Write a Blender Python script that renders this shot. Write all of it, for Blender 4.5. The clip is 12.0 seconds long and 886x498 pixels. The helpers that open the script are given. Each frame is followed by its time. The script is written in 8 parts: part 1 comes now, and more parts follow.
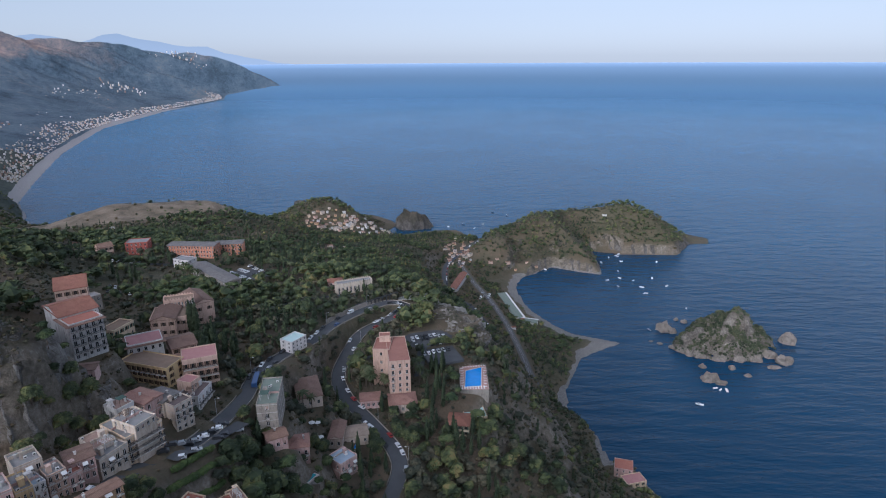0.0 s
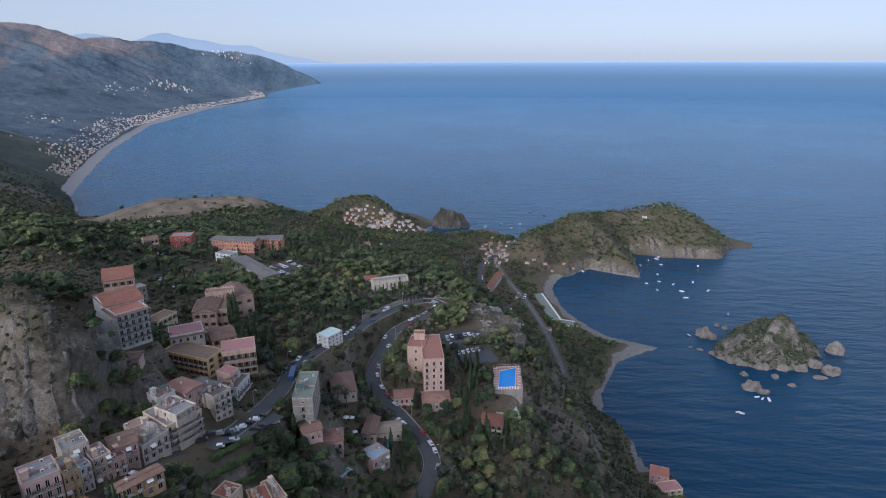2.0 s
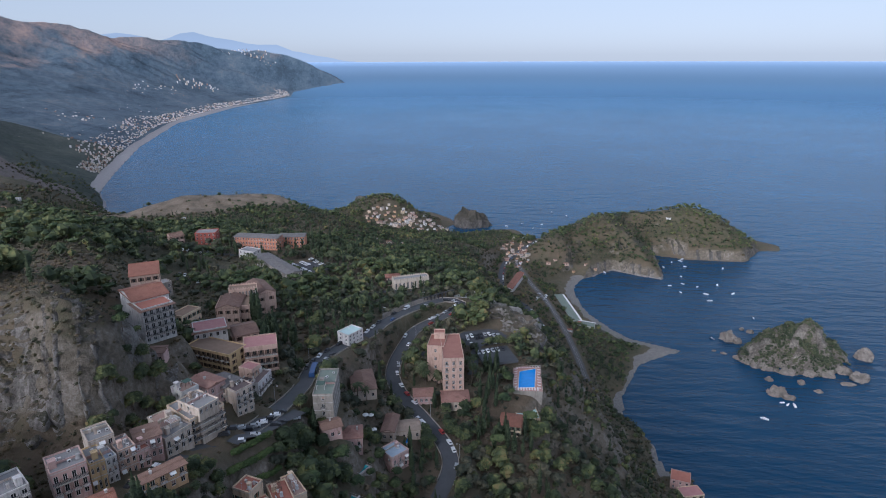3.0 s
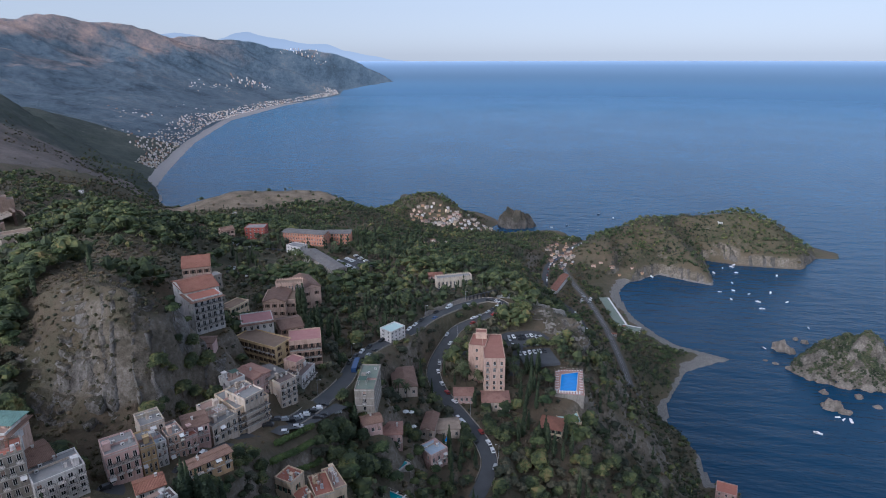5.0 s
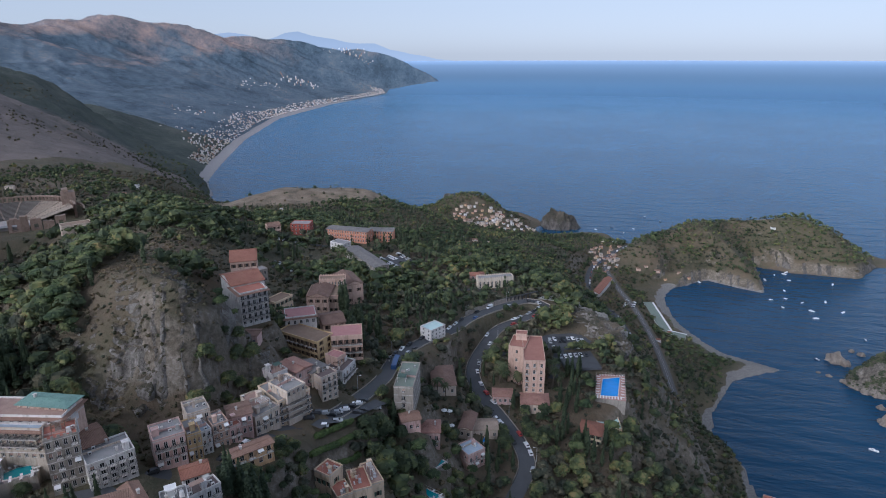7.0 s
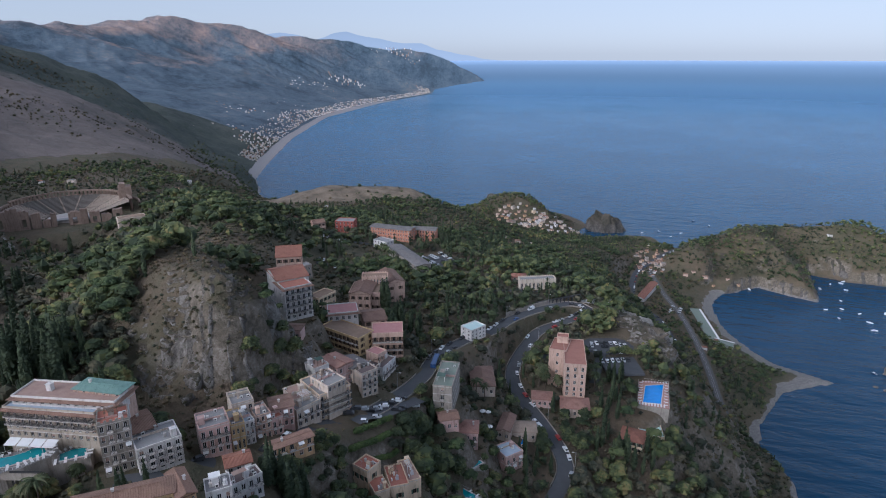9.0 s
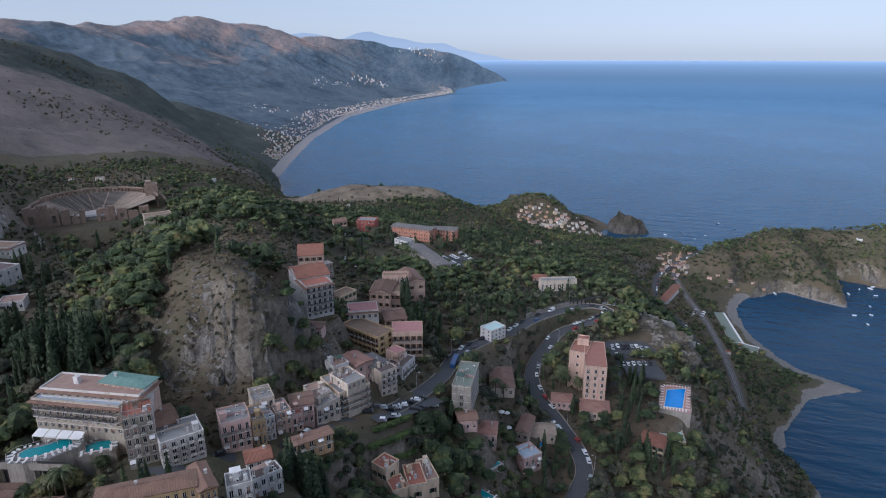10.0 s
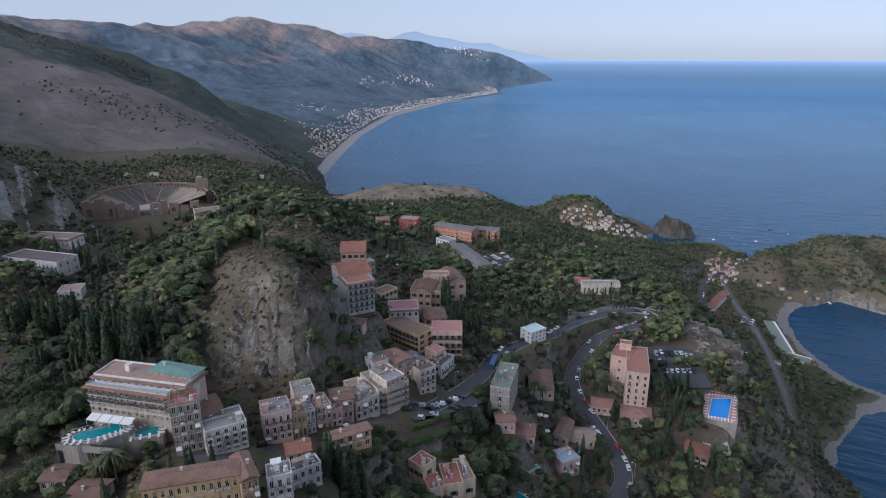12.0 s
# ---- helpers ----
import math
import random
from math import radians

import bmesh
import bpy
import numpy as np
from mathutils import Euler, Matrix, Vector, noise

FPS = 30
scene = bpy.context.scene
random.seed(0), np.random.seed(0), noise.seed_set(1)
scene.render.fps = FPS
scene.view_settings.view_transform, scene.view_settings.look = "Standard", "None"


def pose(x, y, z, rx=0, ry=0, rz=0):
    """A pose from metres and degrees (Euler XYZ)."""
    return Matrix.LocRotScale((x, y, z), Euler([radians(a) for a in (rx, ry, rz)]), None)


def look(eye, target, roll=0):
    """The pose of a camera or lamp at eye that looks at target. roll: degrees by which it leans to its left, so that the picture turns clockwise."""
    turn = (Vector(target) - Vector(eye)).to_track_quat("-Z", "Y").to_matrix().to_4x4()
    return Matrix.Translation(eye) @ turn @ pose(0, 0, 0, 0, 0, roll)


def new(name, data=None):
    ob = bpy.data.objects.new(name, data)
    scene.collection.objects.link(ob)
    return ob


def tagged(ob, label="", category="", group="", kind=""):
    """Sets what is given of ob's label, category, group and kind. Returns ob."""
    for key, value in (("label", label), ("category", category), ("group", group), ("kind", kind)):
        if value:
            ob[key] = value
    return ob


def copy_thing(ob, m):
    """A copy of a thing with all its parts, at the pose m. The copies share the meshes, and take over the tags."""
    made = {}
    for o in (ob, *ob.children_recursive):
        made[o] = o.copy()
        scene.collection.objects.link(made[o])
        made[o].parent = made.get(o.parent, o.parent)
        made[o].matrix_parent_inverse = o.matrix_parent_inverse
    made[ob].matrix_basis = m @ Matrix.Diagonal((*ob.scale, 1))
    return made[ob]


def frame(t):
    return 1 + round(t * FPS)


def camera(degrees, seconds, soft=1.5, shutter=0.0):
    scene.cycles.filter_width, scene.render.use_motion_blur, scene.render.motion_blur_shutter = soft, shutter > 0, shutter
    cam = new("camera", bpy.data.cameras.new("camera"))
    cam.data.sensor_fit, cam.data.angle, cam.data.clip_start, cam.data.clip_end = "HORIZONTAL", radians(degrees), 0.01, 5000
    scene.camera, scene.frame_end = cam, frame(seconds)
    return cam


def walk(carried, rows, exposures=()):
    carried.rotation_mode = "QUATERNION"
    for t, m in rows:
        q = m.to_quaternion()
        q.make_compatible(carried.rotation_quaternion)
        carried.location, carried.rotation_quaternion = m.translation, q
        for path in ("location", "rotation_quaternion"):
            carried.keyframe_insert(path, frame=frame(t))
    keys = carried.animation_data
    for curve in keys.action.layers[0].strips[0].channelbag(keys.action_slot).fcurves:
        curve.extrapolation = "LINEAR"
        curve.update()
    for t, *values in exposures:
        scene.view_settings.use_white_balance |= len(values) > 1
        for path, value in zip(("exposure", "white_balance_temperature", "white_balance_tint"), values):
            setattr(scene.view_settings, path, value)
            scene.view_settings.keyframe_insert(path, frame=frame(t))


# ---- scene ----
# camera: turns on the spot, 300 m over the sea
EYE = 300.0
cam = camera(71.8, 12.0, 1.0)
TURN = [
    (0.0, 0.000, -17.450, 0.325),
    (0.5, 0.874, -17.469, 0.310),
    (1.0, 1.753, -17.490, 0.295),
    (1.5, 2.633, -17.505, 0.275),
    (2.0, 3.566, -17.527, 0.258),
    (2.5, 4.593, -17.554, 0.245),
    (3.0, 5.628, -17.580, 0.225),
    (5.0, 9.913, -17.632, 0.200),
    (5.5, 10.975, -17.645, 0.185),
    (6.0, 11.981, -17.656, 0.165),
    (6.5, 13.036, -17.665, 0.160),
    (7.0, 14.033, -17.668, 0.155),
    (9.0, 18.167, -17.676, 0.125),
    (9.5, 19.185, -17.677, 0.118),
    (10.0, 20.192, -17.678, 0.110),
    (10.5, 21.199, -17.680, 0.105),
    (11.0, 22.223, -17.685, 0.100),
    (11.5, 23.237, -17.690, 0.098),
    (12.0, 24.267, -17.695, 0.097),
]
walk(cam, [(t, pose(0, 0, EYE, 90 + p, 0, yaw) @ pose(0, 0, 0, 0, 0, -lean)) for t, yaw, p, lean in TURN], [(0.0, 2.08, 5180, 14), (12.0, 2.08, 5180, 14)])

# ---- sky and sun: low evening sun behind the hills to the west ----
SUN_AZ = 150.0      # degrees to the left of north (+y)
SUN_EL = 13.0
world = bpy.data.worlds.new("evening_sky")
scene.world = world
world.use_nodes = True
wn, wl = world.node_tree.nodes, world.node_tree.links
sky = wn.new("ShaderNodeTexSky")
sky.sky_type, sky.sun_disc = "NISHITA", False
sky.sun_elevation, sky.sun_rotation = radians(SUN_EL), radians(-SUN_AZ)
sky.altitude, sky.air_density, sky.dust_density, sky.ozone_density = 300, 1.0, 0.6, 3.0
soft = wn.new("ShaderNodeHueSaturation")
soft.inputs["Saturation"].default_value = 0.42
wl.new(sky.outputs["Color"], soft.inputs["Color"])
even = wn.new("ShaderNodeGamma")
even.inputs["Gamma"].default_value = 0.42
wl.new(soft.outputs["Color"], even.inputs["Color"])
wl.new(even.outputs["Color"], wn["Background"].inputs["Color"])
wn["Background"].inputs["Strength"].default_value = 0.081
sun = new("sun", bpy.data.lights.new("sun", "SUN"))
sun.data.energy, sun.data.angle, sun.data.color = 1.8, radians(62), (1.0, 0.90, 0.80)
sa, se = radians(SUN_AZ), radians(SUN_EL)
sun.matrix_world = look((0, 0, 900), (math.sin(sa) * math.cos(se), -math.cos(sa) * math.cos(se), 900 - math.sin(se)))

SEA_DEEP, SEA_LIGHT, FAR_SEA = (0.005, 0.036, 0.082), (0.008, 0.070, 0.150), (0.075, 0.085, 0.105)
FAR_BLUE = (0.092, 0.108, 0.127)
# ---- materials ----
MATS = {}


def ramp(nt, fac, stops):
    n = nt.nodes.new("ShaderNodeValToRGB")
    while len(n.color_ramp.elements) < len(stops):
        n.color_ramp.elements.new(0.5)
    for e, (p, c) in zip(n.color_ramp.elements, stops):
        e.position, e.color = p, (*c, 1)
    nt.links.new(fac, n.inputs[0])
    return n.outputs[0]


def tex(nt, scale, detail=4, rough=0.6, kind="NOISE", coord=None):
    n = nt.nodes.new("ShaderNodeTexNoise" if kind == "NOISE" else "ShaderNodeTexVoronoi")
    n.inputs["Scale"].default_value = scale
    if kind == "NOISE":
        n.inputs["Detail"].default_value, n.inputs["Roughness"].default_value = detail, rough
    if coord:
        nt.links.new(coord, n.inputs["Vector"])
    return n.outputs[0]


def mixc(nt, fac, a, b, how="MIX"):
    n = nt.nodes.new("ShaderNodeMix")
    n.data_type, n.blend_type = "RGBA", how
    for sock, v in ((n.inputs[0], fac), (n.inputs[6], a), (n.inputs[7], b)):
        if isinstance(v, (int, float)):
            sock.default_value = v
        elif isinstance(v, tuple):
            sock.default_value = (*v, 1)
        else:
            nt.links.new(v, sock)
    return n.outputs[2]


def math_node(nt, op, a, b=0.0):
    n = nt.nodes.new("ShaderNodeMath")
    n.operation = op
    for sock, v in zip(n.inputs, (a, b)):
        if isinstance(v, (int, float)):
            sock.default_value = v
        else:
            nt.links.new(v, sock)
    return n.outputs[0]


def bump(nt, bsdf, height, strength, dist):
    n = nt.nodes.new("ShaderNodeBump")
    n.inputs["Strength"].default_value, n.inputs["Distance"].default_value = strength, dist
    nt.links.new(height, n.inputs["Height"])
    nt.links.new(n.outputs[0], bsdf.inputs["Normal"])


def material(name, rough=0.85, metal=0.0):
    m = bpy.data.materials.new(name)
    m.use_nodes = True
    b = m.node_tree.nodes["Principled BSDF"]
    b.inputs["Roughness"].default_value, b.inputs["Metallic"].default_value = rough, metal
    MATS[name] = m
    return m, m.node_tree, b


def world_pos(nt):
    return nt.nodes.new("ShaderNodeNewGeometry").outputs["Position"]


def mottled(name, a, b, scale=0.6, fine=6.0, rough=0.85, relief=0.02, vary=0.0, metal=0.0):
    """A surface of two close colours, patchy at a large and a small scale, with a fine relief."""
    m, nt, bsdf = material(name, rough, metal)
    pos = world_pos(nt)
    f = math_node(nt, "ADD", math_node(nt, "MULTIPLY", tex(nt, scale, coord=pos), 0.6), math_node(nt, "MULTIPLY", tex(nt, fine, coord=pos), 0.4))
    col = ramp(nt, f, [(0.32, a), (0.68, b)])
    if vary:
        info = nt.nodes.new("ShaderNodeObjectInfo").outputs["Random"]
        hsv = nt.nodes.new("ShaderNodeHueSaturation")
        nt.links.new(math_node(nt, "ADD", math_node(nt, "MULTIPLY", info, 2 * vary), 1 - vary), hsv.inputs["Value"])
        nt.links.new(col, hsv.inputs["Color"])
        col = hsv.outputs[0]
    nt.links.new(col, bsdf.inputs["Base Color"])
    if relief:
        bump(nt, bsdf, tex(nt, fine, 6, coord=pos), 0.6, relief)
    return m


def stucco(name, a, b):
    """Weathered render or stone: two close tones, rain streaks running down and patches where it has come off."""
    m, nt, bsdf = material(name, 0.92)
    pos = world_pos(nt)
    f = math_node(nt, "ADD", math_node(nt, "MULTIPLY", tex(nt, 0.35, coord=pos), 0.6), math_node(nt, "MULTIPLY", tex(nt, 3.0, coord=pos), 0.4))
    col = ramp(nt, f, [(0.32, a), (0.68, b)])
    mp = nt.nodes.new("ShaderNodeMapping")
    mp.inputs["Scale"].default_value = (1.0, 1.0, 0.16)
    nt.links.new(pos, mp.inputs["Vector"])
    streak = ramp(nt, tex(nt, 1.1, 5, 0.7, coord=mp.outputs[0]), [(0.50, (1, 1, 1)), (0.66, (0.62, 0.60, 0.57))])
    col = mixc(nt, 0.9, col, streak, "MULTIPLY")
    bare = ramp(nt, tex(nt, 0.55, 6, 0.75, coord=pos), [(0.61, (0, 0, 0)), (0.67, (0.7, 0.7, 0.7))])
    col = mixc(nt, bare, col, tuple(0.55 * v + 0.05 for v in a))
    info = nt.nodes.new("ShaderNodeObjectInfo").outputs["Random"]
    hsv = nt.nodes.new("ShaderNodeHueSaturation")
    nt.links.new(math_node(nt, "ADD", math_node(nt, "MULTIPLY", info, 0.2), 0.92), hsv.inputs["Value"])
    nt.links.new(col, hsv.inputs["Color"])
    nt.links.new(hsv.outputs[0], bsdf.inputs["Base Color"])
    bump(nt, bsdf, tex(nt, 3.0, 6, coord=pos), 0.6, 0.03)


def terrain_material():
    """Dry earth, scrub and grey limestone, the rock on the steep faces."""
    m, nt, bsdf = material("hillside", 0.95)
    geo = nt.nodes.new("ShaderNodeNewGeometry")
    pos = geo.outputs["Position"]
    sep = nt.nodes.new("ShaderNodeSeparateXYZ")
    nt.links.new(geo.outputs["Normal"], sep.inputs[0])
    f = math_node(nt, "ADD", math_node(nt, "MULTIPLY", tex(nt, 0.012, 5, coord=pos), 0.6), math_node(nt, "MULTIPLY", tex(nt, 0.16, 5, 0.7, coord=pos), 0.4))
    soil = ramp(nt, f, [(0.36, (0.055, 0.057, 0.029)), (0.47, (0.094, 0.081, 0.047)), (0.58, (0.125, 0.093, 0.059)), (0.7, (0.180, 0.132, 0.085))])
    r = math_node(nt, "ADD", math_node(nt, "MULTIPLY", tex(nt, 0.06, 6, 0.7, coord=pos), 0.5), math_node(nt, "MULTIPLY", tex(nt, 0.5, 6, 0.75, coord=pos), 0.5))
    rock = ramp(nt, r, [(0.36, (0.05, 0.045, 0.032)), (0.46, (0.12, 0.10, 0.07)), (0.54, (0.19, 0.16, 0.125)), (0.63, (0.30, 0.265, 0.22)), (0.7, (0.09, 0.085, 0.045))])
    steep = math_node(nt, "ADD", sep.outputs["Z"], math_node(nt, "MULTIPLY", math_node(nt, "SUBTRACT", tex(nt, 0.07, 5, coord=pos), 0.5), 0.5))
    k = ramp(nt, steep, [(0.60, (1, 1, 1)), (0.74, (0, 0, 0))])
    high = nt.nodes.new("ShaderNodeSeparateXYZ")
    nt.links.new(pos, high.inputs[0])
    pebble = ramp(nt, tex(nt, 0.8, 5, 0.7, coord=pos), [(0.35, (0.13, 0.12, 0.108)), (0.65, (0.27, 0.25, 0.228))])
    shore = math_node(nt, "LESS_THAN", math_node(nt, "ADD", high.outputs["Z"], math_node(nt, "MULTIPLY", tex(nt, 0.08, 3, coord=pos), 2.0)), 3.4)
    shore = math_node(nt, "MULTIPLY", shore, math_node(nt, "LESS_THAN", math_node(nt, "ADD", high.outputs["Y"], math_node(nt, "MULTIPLY", high.outputs["X"], 0.25)), 905))
    field = nt.nodes.new("ShaderNodeMapping")
    field.vector_type = "TEXTURE"
    field.inputs["Location"].default_value, field.inputs["Rotation"].default_value, field.inputs["Scale"].default_value = (-378, 742, 0), (0, 0, radians(33)), (128, 46, 1e6)
    nt.links.new(pos, field.inputs["Vector"])
    span = nt.nodes.new("ShaderNodeVectorMath")
    span.operation = "LENGTH"
    nt.links.new(field.outputs[0], span.inputs[0])
    mown = math_node(nt, "LESS_THAN", math_node(nt, "ADD", span.outputs["Value"], math_node(nt, "MULTIPLY", tex(nt, 0.03, 5, coord=pos), 0.5)), 1.22)
    straw = ramp(nt, tex(nt, 0.05, 6, 0.7, coord=pos), [(0.36, (0.10, 0.082, 0.052)), (0.5, (0.185, 0.142, 0.098)), (0.66, (0.25, 0.198, 0.142))])
    soil = mixc(nt, mown, soil, straw)
    soil = mixc(nt, shore, soil, pebble)
    nt.links.new(mixc(nt, k, soil, rock), bsdf.inputs["Base Color"])
    bump(nt, bsdf, tex(nt, 0.35, 8, 0.7, coord=pos), 1.0, 1.6)
    return m


def slope_material(name, stops, scale, fine, relief, sand=4.0, woods=None, tops=None):
    """Open slopes seen from afar: scrub, dry grass and terraces, with a pale beach at the water.
    woods: colours of the trees beyond the dry shoulder and in the valley; tops: low sun's warmth painted on the
    heights."""
    m, nt, bsdf = material(name, 0.95)
    pos = world_pos(nt)
    f = math_node(nt, "ADD", math_node(nt, "MULTIPLY", tex(nt, scale, 6, 0.65, coord=pos), 0.58), math_node(nt, "MULTIPLY", tex(nt, fine, 6, 0.8, coord=pos), 0.42))
    col = ramp(nt, f, stops)
    sep = nt.nodes.new("ShaderNodeSeparateXYZ")
    nt.links.new(pos, sep.inputs[0])
    if woods:
        edge = math_node(nt, "MULTIPLY", math_node(nt, "SUBTRACT", tex(nt, 0.008, 6, 0.65, coord=pos), 0.5), 420)
        west = math_node(nt, "DIVIDE", math_node(nt, "SUBTRACT", math_node(nt, "ADD", edge, -1035), sep.outputs["X"]), 70)
        north = math_node(nt, "DIVIDE", math_node(nt, "ADD", math_node(nt, "ADD", edge, -1050), sep.outputs["Y"]), 90)
        col = mixc(nt, ramp(nt, math_node(nt, "MAXIMUM", west, north), [(0.0, (0, 0, 0)), (1.0, (0.95, 0.95, 0.95))]), col, ramp(nt, f, woods))
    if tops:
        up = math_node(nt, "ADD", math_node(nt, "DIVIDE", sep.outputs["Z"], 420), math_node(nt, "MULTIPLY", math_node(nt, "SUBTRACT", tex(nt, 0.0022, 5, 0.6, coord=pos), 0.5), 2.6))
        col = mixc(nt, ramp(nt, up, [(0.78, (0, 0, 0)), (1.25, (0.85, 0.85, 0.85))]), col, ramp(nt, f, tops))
    shore = math_node(nt, "LESS_THAN", sep.outputs["Z"], sand)
    nt.links.new(mixc(nt, shore, col, (0.30, 0.28, 0.27)), bsdf.inputs["Base Color"])
    bump(nt, bsdf, tex(nt, fine, 8, 0.75, coord=pos), 1.0, relief)
    return m


def water_material(name, haze=None):
    """Deep blue sea with two sizes of ripple; haze: emission colour that paints hazy air over the far water."""
    m, nt, bsdf = material(name, 0.24)
    pos = world_pos(nt)
    bsdf.inputs["IOR"].default_value = 1.333
    bsdf.inputs["Specular IOR Level"].default_value = 0.5
    bsdf.inputs["Specular Tint"].default_value = (0.42, 0.76, 1.0, 1)
    # base colour pales with distance, painting in the sky's reflection and haze
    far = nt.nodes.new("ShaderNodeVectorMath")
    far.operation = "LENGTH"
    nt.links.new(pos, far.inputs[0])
    far_pale = math_node(nt, "ADD", math_node(nt, "DIVIDE", far.outputs["Value"], 5200), math_node(nt, "MULTIPLY", tex(nt, 0.0022, 4, coord=pos), 0.3))
    big = ramp(nt, far_pale, [(0.25, SEA_DEEP), (0.45, SEA_LIGHT), (0.6, (0.020, 0.108, 0.22)), (0.75, (0.046, 0.150, 0.275)), (0.93, (0.088, 0.205, 0.345))])
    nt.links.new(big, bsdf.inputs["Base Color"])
    mp = nt.nodes.new("ShaderNodeMapping")
    mp.inputs["Rotation"].default_value, mp.inputs["Scale"].default_value = (0, 0, radians(-32)), (0.35, 1.0, 1.0)
    nt.links.new(pos, mp.inputs["Vector"])
    w = math_node(nt, "ADD", math_node(nt, "MULTIPLY", tex(nt, 0.06, 3, 0.55, coord=mp.outputs[0]), 2.8), math_node(nt, "MULTIPLY", tex(nt, 0.22, 4, 0.6, coord=mp.outputs[0]), 0.7))
    bump(nt, bsdf, w, 0.9, 1.05)
    up = nt.nodes.new("ShaderNodeCombineXYZ")
    up.inputs[2].default_value = 1.0
    nt.links.new(up.outputs[0], bsdf.inputs["Normal"].links[0].from_node.inputs["Normal"])
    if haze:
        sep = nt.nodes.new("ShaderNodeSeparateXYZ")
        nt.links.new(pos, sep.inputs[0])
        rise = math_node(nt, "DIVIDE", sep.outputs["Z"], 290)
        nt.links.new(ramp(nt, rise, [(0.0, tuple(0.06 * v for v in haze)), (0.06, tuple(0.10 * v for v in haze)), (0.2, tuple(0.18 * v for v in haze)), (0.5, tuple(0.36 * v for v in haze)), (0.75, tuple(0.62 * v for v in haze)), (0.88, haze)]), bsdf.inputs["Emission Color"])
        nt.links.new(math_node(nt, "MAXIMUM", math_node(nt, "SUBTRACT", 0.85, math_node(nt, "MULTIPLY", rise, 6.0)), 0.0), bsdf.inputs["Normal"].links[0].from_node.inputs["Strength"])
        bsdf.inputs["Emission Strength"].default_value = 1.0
    return m


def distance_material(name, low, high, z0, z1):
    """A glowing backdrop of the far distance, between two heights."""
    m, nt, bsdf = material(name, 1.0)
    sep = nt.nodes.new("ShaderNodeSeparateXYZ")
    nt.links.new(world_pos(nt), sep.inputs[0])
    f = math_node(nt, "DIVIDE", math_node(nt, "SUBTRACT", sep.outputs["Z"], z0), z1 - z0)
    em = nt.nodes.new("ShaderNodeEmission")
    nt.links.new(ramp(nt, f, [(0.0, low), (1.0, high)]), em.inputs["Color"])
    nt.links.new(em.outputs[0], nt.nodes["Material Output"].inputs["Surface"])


# the ranges' haze is painted as emission, paler towards the foot
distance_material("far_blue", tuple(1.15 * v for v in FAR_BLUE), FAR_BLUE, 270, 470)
terrain_material()
WOODS = [(0.40, (0.026, 0.036, 0.028)), (0.48, (0.042, 0.055, 0.042)), (0.56, (0.064, 0.075, 0.056)), (0.66, (0.105, 0.100, 0.074))]
# blue aerial haze is painted into the far slopes' base colours
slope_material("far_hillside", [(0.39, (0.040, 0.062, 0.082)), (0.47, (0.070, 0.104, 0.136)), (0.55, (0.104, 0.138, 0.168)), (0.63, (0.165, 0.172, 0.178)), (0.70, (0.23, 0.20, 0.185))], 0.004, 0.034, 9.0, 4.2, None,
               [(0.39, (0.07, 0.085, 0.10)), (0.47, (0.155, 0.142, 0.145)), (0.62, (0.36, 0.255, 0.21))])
slope_material("dry_slope", [(0.38, (0.085, 0.078, 0.060)), (0.45, (0.135, 0.112, 0.095)), (0.56, (0.19, 0.152, 0.132)), (0.68, (0.235, 0.19, 0.165))], 0.006, 0.06, 4.0, 4.0, WOODS)
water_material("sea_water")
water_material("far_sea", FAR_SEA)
mottled("asphalt", (0.056, 0.058, 0.062), (0.092, 0.094, 0.098), 0.15, 4.0, 0.9, 0.005)
for name, a, b in (
        ("wall_pink", (0.50, 0.35, 0.27), (0.60, 0.43, 0.34)), ("wall_rose", (0.47, 0.31, 0.27), (0.58, 0.41, 0.36)), ("wall_salmon", (0.50, 0.22, 0.14), (0.58, 0.29, 0.19)),
        ("wall_red", (0.30, 0.08, 0.06), (0.38, 0.12, 0.09)), ("wall_ochre", (0.50, 0.32, 0.17), (0.60, 0.40, 0.23)), ("wall_yellow", (0.60, 0.43, 0.22), (0.68, 0.50, 0.28)),
        ("wall_cream", (0.62, 0.47, 0.32), (0.70, 0.55, 0.39)), ("wall_beige", (0.48, 0.39, 0.31), (0.58, 0.49, 0.40)), ("wall_white", (0.54, 0.51, 0.48), (0.66, 0.63, 0.60)),
        ("wall_stone", (0.40, 0.34, 0.27), (0.53, 0.46, 0.37)), ("wall_greystone", (0.25, 0.22, 0.19), (0.38, 0.34, 0.29)), ("trim_stone", (0.50, 0.46, 0.42), (0.62, 0.58, 0.53)),
        ("ruin_brick", (0.20, 0.142, 0.108), (0.31, 0.225, 0.172)), ("ruin_stone", (0.27, 0.22, 0.17), (0.38, 0.31, 0.25))):
    stucco(name, a, b)
